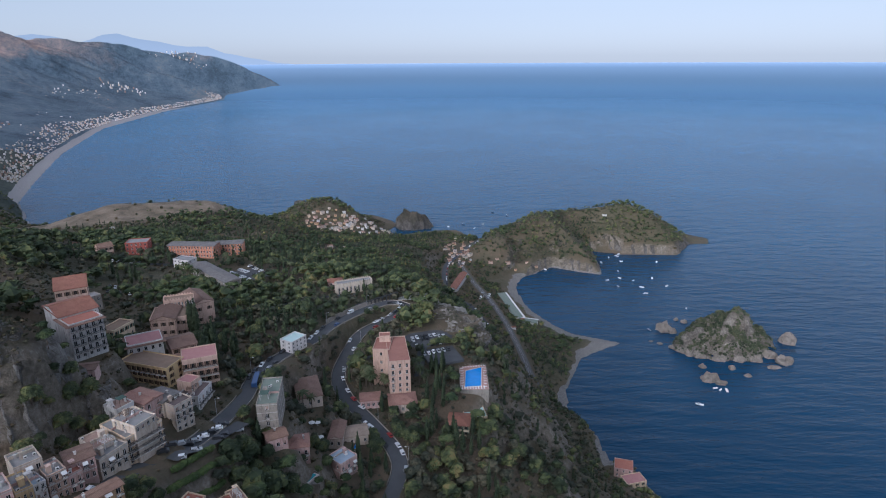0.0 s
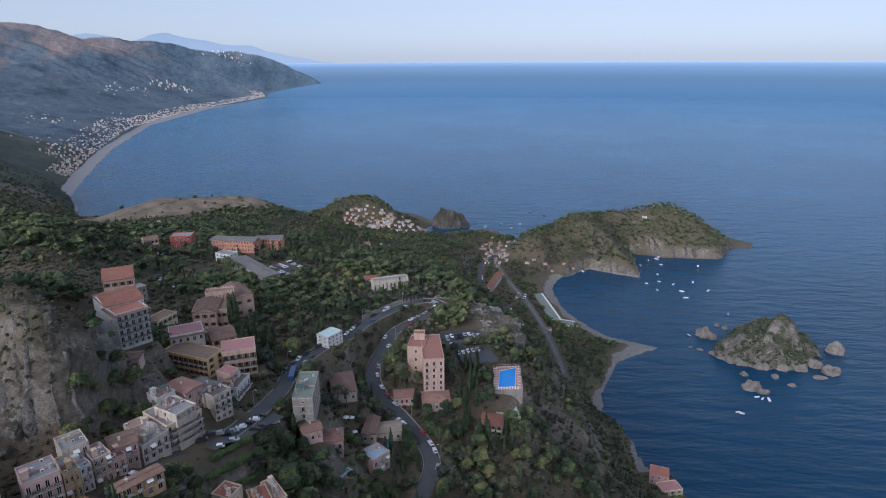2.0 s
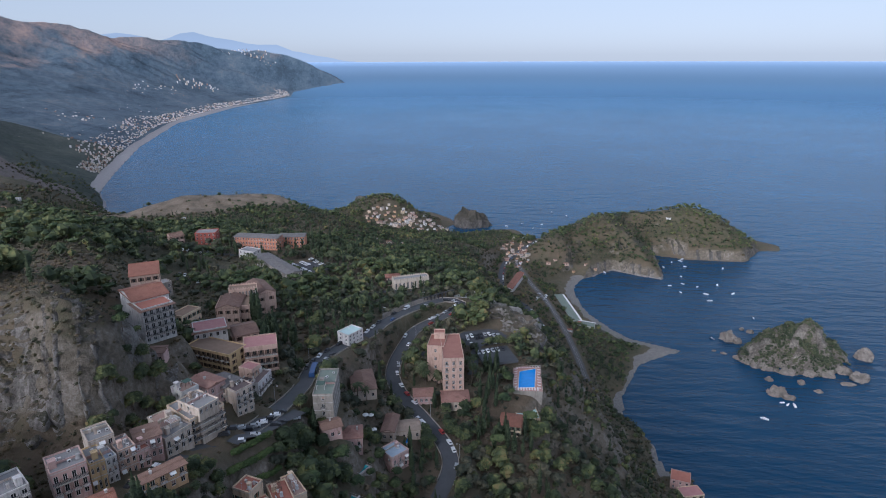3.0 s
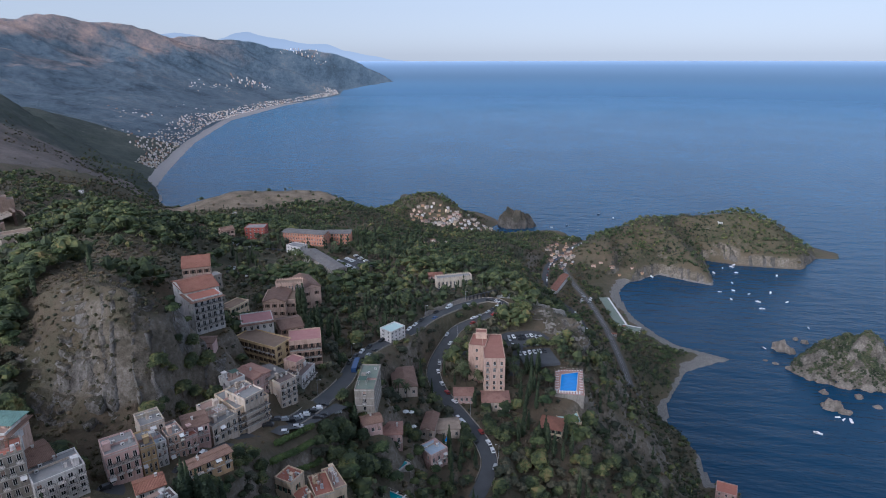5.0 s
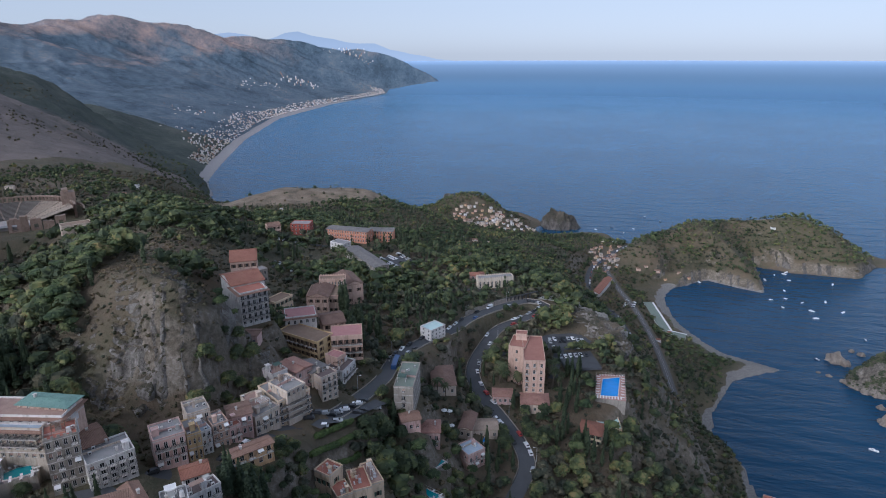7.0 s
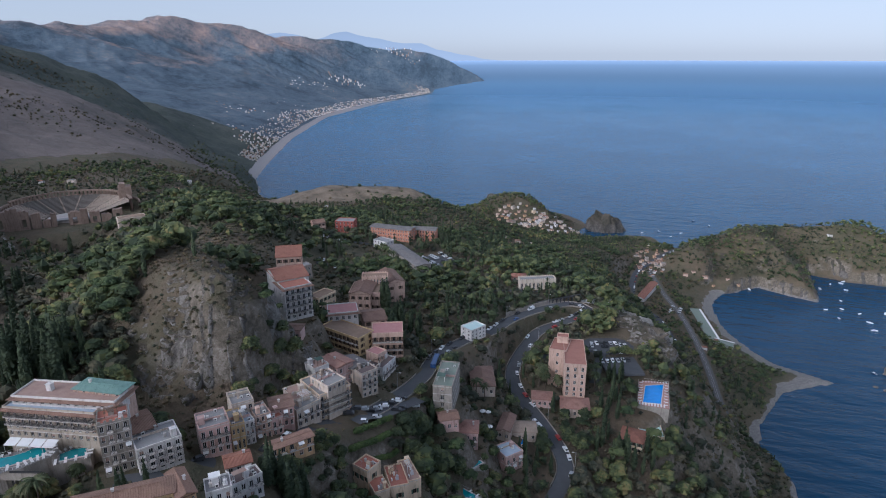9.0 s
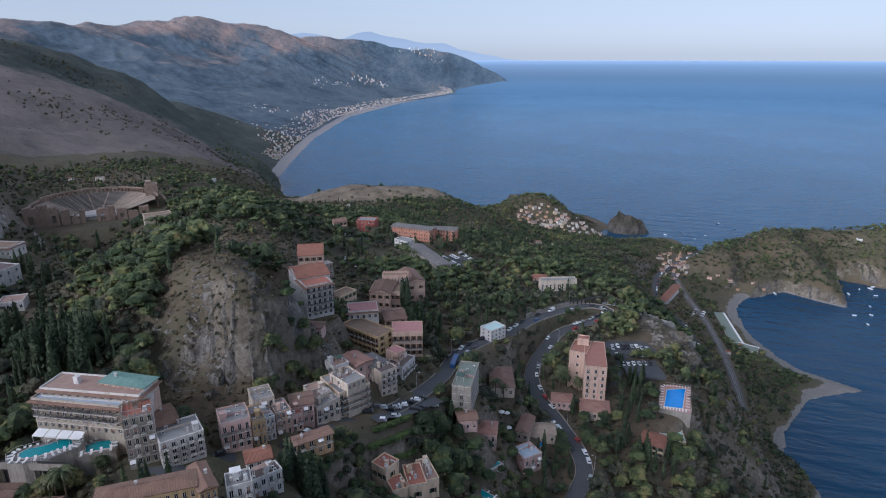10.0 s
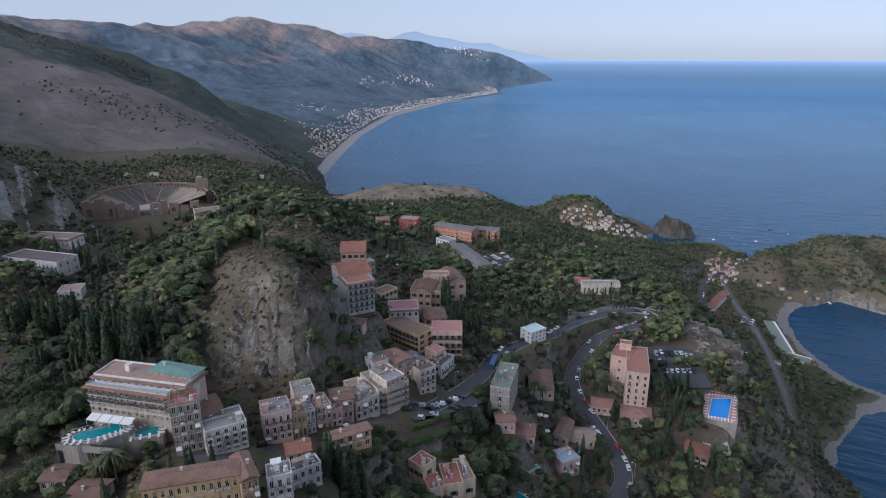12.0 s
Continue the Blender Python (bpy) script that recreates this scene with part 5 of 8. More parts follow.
house(-65.9, 206.7, 154.3, 30, 7.7, 6.5, 5.3, foot=11.5, name="low_house", floors=1, bays=3, wall="wall_rose", roof="gable", tiles="roof_old", pitch=0.3, label="low house with an old orange tiled roof")
house(-383.5, 235.5, 184.5, 16, 45.0, 13.0, 6.4, foot=5.5, name="terrace_hotel", floors=1, bays=14, wall="wall_white", deck="deck_brown", cornice=True, label="white terraced hotel, upper range under a brown roof")
house(-333.0, 200.0, 185.8, 8, 37.9, 13.9, 8.7, foot=2.4, name="terrace_hotel", floors=2, bays=14, wall="wall_white", deck="deck_dark", balconies=2, gallery=2, label="white terraced hotel, lower range with dark galleries")
house(-119.7, 253.7, 167.1, 35, 10.6, 14.0, 10.0, foot=3.2, name="brown_roof_house", floors=3, bays=3, wall="wall_pink", roof="gable", tiles="roof_brown", pitch=0.25, label="pink house under a large brown tiled roof")
house(-141.9, 290.2, 166.5, 12, 11.2, 20.0, 9.0, foot=4.0, name="convent_wing", floors=2, bays=3, wall="wall_pink", roof="gable", tiles="roof_brown", pitch=0.35, turned=True, label="faded pink-brown convent wing under an old tiled roof")
house(-137.3, 317.3, 161.1, 40, 10.7, 22.0, 12.0, foot=3.4, name="convent_hall", floors=2, bays=2, wall="wall_pink", roof="gable", tiles="roof_brown", pitch=0.35, turned=True, label="tall pink-brown convent hall with a brown tiled roof")
house(-191.3, 310.7, 169.1, 56, 6.2, 7.0, 8.0, foot=1.2, name="grey_house", floors=2, bays=2, wall="wall_greystone", roof="terrace", deck="deck_grey", label="small grey block house")
house(-157.0, 270.0, 170.6, 75, 12.8, 8.0, 7.0, foot=2.3, name="small_villa", floors=2, bays=4, wall="wall_cream", roof="terrace", deck="deck_brown", arches=True, label="small cream villa with an arched loggia")
house(-130.9, 198.9, 188.3, 14, 9.3, 6.0, 5.0, foot=9.8, name="shed", floors=1, bays=3, wall="wall_rose", roof="gable", tiles="roof_brown", pitch=0.2, label="low shed with a red-brown roof at the crag")
house(-234.4, 450.9, 157.1, 11, 15.9, 12.0, 9.0, foot=3.1, name="red_villa", floors=3, bays=5, wall="wall_red", roof="terrace", deck="deck_grey", label="dark red villa among trees")
house(-251.4, 433.6, 160.6, 46, 9.8, 10.0, 7.0, foot=2.3, name="tiled_villa", floors=2, bays=3, wall="wall_pink", roof="gable", tiles="roof_old", pitch=0.4, label="pink villa with a tiled roof among trees")
house(-195.0, 458.0, 151.8, -3, 37.0, 12.0, 9.5, foot=2.7, name="long_hotel", floors=3, bays=16, wall="wall_salmon", roof="gable", tiles="roof_grey", pitch=0.12, label="long salmon-pink hotel with rows of small windows")
house(-173.0, 475.6, 147.7, 10, 21.3, 12.0, 9.5, foot=3.5, name="long_hotel_wing", floors=3, bays=9, wall="wall_salmon", roof="gable", tiles="roof_grey", pitch=0.12, label="salmon-pink hotel wing with a pale roof")
house(-157.1, 397.3, 152.7, -45, 53.2, 11.0, 7.0, foot=4.8, name="grey_roof_hall", floors=2, bays=8, wall="wall_greystone", roof="gable", tiles="roof_grey", pitch=0.15, label="long hall with a grey sheet roof")
house(-189.6, 426.8, 153.6, -19, 13.5, 9.0, 6.0, foot=1.9, name="white_villa", floors=2, bays=4, wall="wall_white", roof="terrace", deck="deck_grey", label="white flat-roofed villa among trees")
house(-66.5, 264.9, 140.9, 19, 11.5, 20.0, 5.5, foot=3.1, name="barn", floors=1, bays=3, wall="wall_beige", roof="hip", tiles="roof_brown", pitch=0.35, label="barn-like house under a hipped brown roof")
house(-60.0, 216.3, 141.6, 14, 8.6, 9.0, 8.0, foot=2.8, name="turret_villa", floors=2, bays=3, wall="wall_rose", roof="hip", tiles="roof_pink", pitch=0.35, balconies=1, label="rose villa with a pinkish tiled roof and terrace")
house(-42.5, 249.3, 127.0, 16, 12.4, 9.0, 5.0, foot=1.9, name="farmhouse", floors=1, bays=4, wall="wall_beige", roof="gable", tiles="roof_pale", pitch=0.3, label="farmhouse under pale weathered tiles")
house(-49.4, 245.5, 130.3, 0, 6.2, 14.0, 5.0, foot=3.2, name="farmhouse_wing", floors=1, bays=2, wall="wall_beige", roof="gable", tiles="roof_brown", pitch=0.3, turned=True, label="farmhouse wing under brown tiles")
house(-44.2, 225.9, 127.3, 49, 9.2, 9.0, 8.0, foot=2.1, name="pink_cottage", floors=2, bays=3, wall="wall_rose", roof="terrace", deck="deck_blue", balconies=1, label="pink cottage with a pale blue flat roof")
house(-37.7, 277.1, 129.2, 10, 10.3, 8.0, 4.5, foot=0.8, name="tiled_bungalow", floors=1, bays=4, wall="wall_rose", roof="hip", tiles="roof_pink", pitch=0.3, label="bungalow with a pink tiled roof")
house(-21.4, 277.6, 127.1, 9, 14.1, 11.0, 5.0, foot=1.3, name="tiled_bungalow", floors=1, bays=5, wall="wall_beige", roof="hip", tiles="roof_pink", pitch=0.3, label="garden bungalow with a wide pink tiled roof")
house(7.7, 271.2, 117.8, -9, 11.2, 11.0, 6.0, foot=2.7, name="hip_villa", floors=2, bays=4, wall="wall_cream", roof="hip", tiles="roof_red", pitch=0.3, label="cream villa with a hipped orange roof")
house(16.1, 281.1, 117.1, 11, 11.4, 10.0, 4.2, foot=3.9, name="glass_roof_villa", floors=1, bays=4, wall="wall_cream", roof="terrace", deck="deck_mint", label="white villa with a pale glazed roof terrace")
house(-78.3, 416.5, 139.8, 18, 10.3, 8.0, 6.0, foot=1.1, name="red_tiled_house", floors=2, bays=3, wall="wall_rose", roof="hip", tiles="roof_red", pitch=0.3, label="rose house with a red tiled roof on the ridge")
house(-63.6, 407.0, 141.5, 25, 25.7, 7.0, 7.0, foot=2.1, name="arcade_villa", floors=1, bays=9, wall="wall_stone", roof="terrace", deck="deck_grey", arches=True, tallarch=True, merlons=True, label="stone villa with a row of tall arches")
house(-47.9, 489.7, 122.1, 9, 24.4, 7.0, 5.0, foot=5.1, name="battlement_house", floors=1, bays=5, wall="wall_greystone", roof="terrace", deck="deck_brown", merlons=True, label="low stone house with battlements")
house(-352.3, 341.5, 178.9, 53, 18.7, 10.0, 8.0, foot=5.6, name="theatre_house", floors=2, bays=4, wall="wall_beige", roof="terrace", deck="deck_brown", label="square beige house beside the ruined theatre")
house(-291.7, 187.1, 182.3, 41, 10.5, 10.0, 4.5, foot=1.2, name="garden_pavilion", floors=1, bays=4, wall="wall_white", roof="terrace", deck="deck_old", label="low white pavilion in the cypress garden")
house(-99.3, 98.1, 190.0, 55, 4.1, 11.0, 11.0, foot=0.8, name="yellow_palace_wing", floors=3, bays=3, wall="wall_ochre", roof="gable", tiles="roof_old", pitch=0.3, turned=True, label="ochre palace wing with an old tiled roof")
house(-155.2, 86.0, 186.4, 24, 7.0, 7.0, 3.5, foot=0.6, name="shed_roof", floors=1, bays=3, wall="wall_beige", roof="gable", tiles="roof_brown", pitch=0.2, label="low garden shed under brown tiles")
house(-141.3, 84.7, 186.4, 24, 8.5, 8.0, 3.5, foot=0.9, name="shed_roof", floors=1, bays=3, wall="wall_beige", roof="gable", tiles="roof_old", pitch=0.2, label="low garage with a pinkish tiled roof")
house(132.1, 381.7, 6.0, -16, 13.1, 12.0, 7.0, foot=7.0, name="sea_house", floors=2, bays=3, wall="wall_rose", roof="terrace", deck="deck_red", label="rose house above the sea with a dark red terrace")
house(135.5, 368.6, 4.0, 14, 15.2, 10.0, 7.0, foot=3.6, name="sea_house", floors=2, bays=3, wall="wall_cream", roof="terrace", deck="deck_pink", label="cream house above the sea with a pink terrace")
house(19.2, 724.3, 24.5, 75, 60.8, 9.0, 6.0, foot=3.5, name="station_house", floors=2, bays=6, wall="wall_white", roof="gable", tiles="roof_red", pitch=0.35, label="long house with a red tiled roof beside the railway")

# ---- the land itself, terraced under the houses, and its rock faces ----
land = np.stack([GXX, GYY, GZ], -1).reshape(-1, 3)
tagged(sheet("ground", land, NYG, NXG, "hillside", skip=land[:, 2] < -6), "steep dry hillside with scrub, earth and grey limestone", "hillside", kind="structure")
cliff(-176, -112, 138, 206, 0.7, (0.5, -0.86), "grey and brown limestone crag above the town", 2.5)
cliff(-478, -384, 205, 318, 1.1, (0.86, -0.5), "pale grey limestone cliff beside the ruined theatre", 1.8, "pale_rock")
cliff(88, 460, 812, 1010, 1.7, (0.1, -0.99), "rocky flanks of the wooded cape", 1.2, "cape_rock")

# ---- roads, railway, car parks ----
def draped(points, step=3.0):
    """A line laid on the ground."""
    line = smooth_line([(x, y, 0.0) for x, y in points], step)
    line[:, 2] = [ground(x, y) + 0.25 for x, y, _ in line]
    return line


rail = tagged(new("railway"), "single railway line on grey ballast above the beach", "railway", kind="structure")
bed = ribbon("track_bed", RAIL, 6.5, "ballast", 0.5)
bed.parent = rail
for off in (-0.75, 0.75):
    t = np.gradient(RAIL[:, :2], axis=0)
    t /= np.linalg.norm(t, axis=1)[:, None]
    line = RAIL.copy()
    line[:, :2] += np.stack([-t[:, 1], t[:, 0]], -1) * off
    r = ribbon("rail", line, 0.16, "steel", 0.72)
    r.parent = rail
tagged(ribbon("coast_road", COAST_ROAD, 7.5, "asphalt", 0.35), "grey asphalt coast road through the seaside village", "road", kind="structure")
for pts, w in (([(-58, 310), (-47, 318), (-35, 316), (-27, 328), (-20, 340), (-6, 350), (4, 342)], 5.0), ([(-14, 300), (-13, 318), (-12, 330)], 5.0),
               ([(-268, 420), (-262, 400), (-290, 380), (-300, 350)], 3.2), ([(-140, 412), (-170, 436), (-215, 425)], 5.0), ([(-60, 400), (-95, 385), (-120, 360)], 3.0),
               ([(-240, 190), (-262, 205), (-250, 225), (-275, 240)], 2.6)):
    tagged(ribbon("lane", draped(pts), w, "asphalt", 0.15), "narrow grey asphalt lane", "road", kind="structure")

# low wall along the outer edge of the hairpin
t = np.gradient(ROAD_LINE[:, :2], axis=0)
t /= np.linalg.norm(t, axis=1)[:, None]
NORMAL = np.stack([-t[:, 1], t[:, 0]], -1)
SPAN = slice(int(len(ROAD_LINE) * 0.16), int(len(ROAD_LINE) * 0.99))


def edge_wall(off, height, thick, mat, span):
    s = Shape()
    pts = [(*(p[:2] + n * off), p[2]) for p, n in zip(ROAD_LINE[span], NORMAL[span])]
    for (p, n), (q, m) in zip(zip(pts, NORMAL[span]), list(zip(pts, NORMAL[span]))[1:]):
        a, b = (p[0] + n[0] * thick, p[1] + n[1] * thick, p[2]), (q[0] + m[0] * thick, q[1] + m[1] * thick, q[2])
        up = lambda v, dz: (v[0], v[1], v[2] + dz)
        s.face([up(p, -1.5), up(q, -1.5), up(q, height), up(p, height)])
        s.face([up(a, -1.5), up(a, height), up(b, height), up(b, -1.5)])
        s.face([up(p, height), up(q, height), up(b, height), up(a, height)])
    return s.mesh("road_wall", [mat])


tagged(new("road_wall", edge_wall(3.7, 0.55, 0.25, "wall_greystone", SPAN)), "low grey stone wall along the road", "wall", kind="structure")
tagged(new("road_wall", edge_wall(-4.0, 0.55, 0.25, "wall_greystone", SPAN)), "low grey stone wall along the road", "wall", kind="structure")
N = len(ROAD_LINE)
tagged(new("retaining_wall", edge_wall(4.6, 2.6, 0.5, "wall_greystone", slice(int(N * 0.50), int(N * 0.61)))), "tall stone retaining wall behind the hairpin bend", "wall", kind="structure")


def arcade(x, y, z, yaw, length, count):
    """A dark iron-and-stone pergola of arches over the bend."""
    ob = tagged(new("pergola"), "long dark arched pergola above the hairpin bend", "pergola")
    ob.matrix_basis = pose(x, y, z, 0, 0, yaw)
    s = Shape()
    s.box(-length / 2, -0.4, 3.6, length / 2, 0.4, 4.2)
    part("beam", s.mesh("beam", ["iron_dark"]), ob)
    post = Shape()
    post.box(-0.3, -0.35, -3, 0.3, 0.35, 3.6)
    for sx in (-1, 1):
        post.face([(sx * 0.3, -0.3, 3.6), (sx * 0.3, -0.3, 2.6), (sx * 1.1, -0.3, 3.6)])
    me = post.mesh("post", ["iron_dark"])
    for k in range(count):
        part("post", me, ob, pose(-length / 2 + 0.3 + k * (length - 0.6) / (count - 1), 0, 0))


arcade(-45.1, 385.8, 139.9, 42, 35.2, 12)


# ---- pools ----
def pool(name, x, y, z, yaw, outline, water, deck, apron, label, drop=4.0, chairs=0):
    """A pool: raised terrace, rim and water, with loungers round it."""
    ob = tagged(new(name), label, "pool")
    ob.matrix_basis = pose(x, y, z, 0, 0, yaw)
    s = Shape()
    xs, ys = [p[0] for p in outline], [p[1] for p in outline]
    x0, x1, y0, y1 = min(xs) - apron, max(xs) + apron, min(ys) - apron, max(ys) + apron
    edge = [(x0, y0), (x1, y0), (x1, y1), (x0, y1)]
    if len(outline) > 4:
        edge = [(px * (1 + apron / math.hypot(px, py)), py * (1 + apron / math.hypot(px, py))) for px, py in outline]
    s.prism(edge, -drop, 0.0, 0, 1)
    part("terrace", s.mesh("terrace", [deck, "wall_greystone"]), ob)
    rim = Shape()
    big = [(px * 1.06 + 0.1 * (1 if px > 0 else -1), py * 1.06 + 0.1 * (1 if py > 0 else -1)) for px, py in outline]
    rim.prism(big, 0.0, 0.16)
    part("rim", rim.mesh("rim", ["trim_stone"]), ob)
    w = Shape()
    w.prism(outline, 0.05, 0.2)
    part("water", w.mesh("water", [water]), ob)
    r = Shape()
    for a, b in zip(edge, edge[1:] + edge[:1]):
        r.tube((*a, 0.9), (*b, 0.9), 0.05, 0.05, 4)
        n = max(int(math.dist(a, b) / 1.6), 1)
        for k in range(n + 1):
            px, py = a[0] + (b[0] - a[0]) * k / n, a[1] + (b[1] - a[1]) * k / n
            r.tube((px, py, 0), (px, py, 0.9), 0.04, 0.04, 4)
    part("railing", r.mesh("railing", ["trim_stone"]), ob)
    out = []
    for k in range(chairs):
        f = k / chairs * len(edge)
        i, u = int(f), f % 1
        ring = [(0.55 * a[0] + 0.45 * b[0], 0.55 * a[1] + 0.45 * b[1]) for a, b in zip(edge, big)]
        a, b = ring[i], ring[(i + 1) % len(ring)]
        px, py = a[0] + (b[0] - a[0]) * u, a[1] + (b[1] - a[1]) * u
        turn = math.degrees(math.atan2(b[1] - a[1], b[0] - a[0]))
        out.append(pose(x, y, z, 0, 0, yaw) @ pose(px, py, 0, 0, 0, turn))
    FOOTPRINTS.append((x, y, math.cos(radians(yaw)), math.sin(radians(yaw)), (x1 - x0) / 2, (y1 - y0) / 2))
    return out


def lounger():
    ob = tagged(new("sun_lounger"), "white sun lounger on the pool terrace", "sun lounger", "loungers round the pools")
    s = Shape()
    s.box(-0.33, -0.95, 0.28, 0.33, 0.45, 0.36)
    part("seat", s.mesh("seat", ["canvas_white"]), ob)
    s = Shape()
    s.face([(-0.33, 0.45, 0.32), (0.33, 0.45, 0.32), (0.33, 1.0, 0.75), (-0.33, 1.0, 0.75)])
    s.face([(-0.33, 0.45, 0.38), (-0.33, 1.0, 0.81), (0.33, 1.0, 0.81), (0.33, 0.45, 0.38)])
    part("backrest", s.mesh("backrest", ["canvas_white"]), ob)
    s = Shape()
    for px in (-0.28, 0.28):
        s.box(px - 0.03, -0.9, 0.0, px + 0.03, -0.84, 0.28)
        s.box(px - 0.03, 0.36, 0.0, px + 0.03, 0.42, 0.28)
    part("frame", s.mesh("frame", ["frame_white"]), ob)
    return ob


def parasol():
    ob = tagged(new("parasol"), "white garden parasol standing open", "parasol", "white parasols")
    s = Shape()
    s.tube((0, 0, 0), (0, 0, 2.6), 0.04, 0.03, 6)
    part("pole", s.mesh("pole", ["frame_white"]), ob)
    s = Shape()
    for k in range(8):
        a, b = math.pi * k / 4, math.pi * (k + 1) / 4
        s.face([(1.5 * math.cos(a), 1.5 * math.sin(a), 2.2), (1.5 * math.cos(b), 1.5 * math.sin(b), 2.2), (0, 0, 2.75)])
        s.face([(1.5 * math.cos(a), 1.5 * math.sin(a), 2.05), (1.5 * math.cos(b), 1.5 * math.sin(b), 2.05), (1.5 * math.cos(b), 1.5 * math.sin(b), 2.2), (1.5 * math.cos(a), 1.5 * math.sin(a), 2.2)])
    part("canopy", s.mesh("canopy", ["canvas_white"]), ob)
    return ob


KIDNEY = [(-6.2, -1.8), (-3, -2.9), (0.5, -2.7), (2.5, -2.2), (5, -2.4), (6.3, -0.8), (5.8, 1.6), (3.5, 2.6), (1, 1.7), (-2, 1.5), (-4.5, 2.0), (-6.4, 0.6)]
RECT = [(-4.4, -6.6), (4.4, -6.6), (4.4, 6.6), (-4.4, 6.6)]
CHAIRS = pool("hotel_pool", -153.2, 98.0, 196.0, 48, KIDNEY, "pool_teal", "terrace_stone", 3.0, "curved teal hotel pool on a paved terrace", 8.0, 26)
CHAIRS += pool("terrace_pool", -143.2, 105.6, 194.0, 44, [(-3, -2), (3, -2.3), (3.4, 1.6), (0, 2.4), (-3.2, 1.4)], "pool_teal", "terrace_stone", 1.8, "small teal pool terrace with white loungers", 7.0, 16)
CHAIRS += pool("swimming_pool", 16.4, 302.8, 129.8, 0, [(-4.9, -10.1), (3.7, -8.8), (5.2, 11.5), (-3.9, 7.4)], "pool_blue", "pool_paving", 2.6, "bright blue rectangular pool with red paving", 8.0, 34)
CHAIRS += pool("garden_pool", -44.2, 241.9, 128.1, 21, [(-3.6, -2), (3.6, -2), (3.6, 2), (-3.6, 2)], "pool_blue", "paving", 1.0, "small bright blue garden pool", 4.0, 3)
CHAIRS += pool("garden_pool", -53.9, 206.0, 139.8, 59, [(-2.6, -1.5), (2.6, -1.5), (2.6, 1.5), (-2.6, 1.5)], "pool_teal", "paving", 0.9, "dull teal garden pool among trees", 4.0, 0)
CHAIRS += pool("curved_pool", -52.6, 186.7, 140.8, -6, [(-5, 0.5), (-3, -1.5), (0, -2.2), (4, -2), (5, 0), (2, 0.6), (-2, 1.8)], "pool_teal", "paving", 1.6, "curved teal garden pool with stone surround", 5.0, 8)
SEAT = lounger()
SEAT.matrix_basis = CHAIRS[0]
for m in CHAIRS[1:]:
    copy_thing(SEAT, m)
SHADE = parasol()
SHADE.matrix_basis = pose(-60.6, 243.9, 138.2)
copy_thing(SHADE, pose(-58.4, 245.6, 137.2))
copy_thing(SHADE, pose(-57.5, 236.2, 135.6))
copy_thing(SHADE, pose(-55.8, 238.6, 134.1))
copy_thing(SHADE, pose(-89.2, 139.7, 172.6))
copy_thing(SHADE, pose(-169.9, 101.1, 189.0))
copy_thing(SHADE, pose(-149.8, 108.6, 186.9))
copy_thing(SHADE, pose(-148.6, 110.1, 186.9))


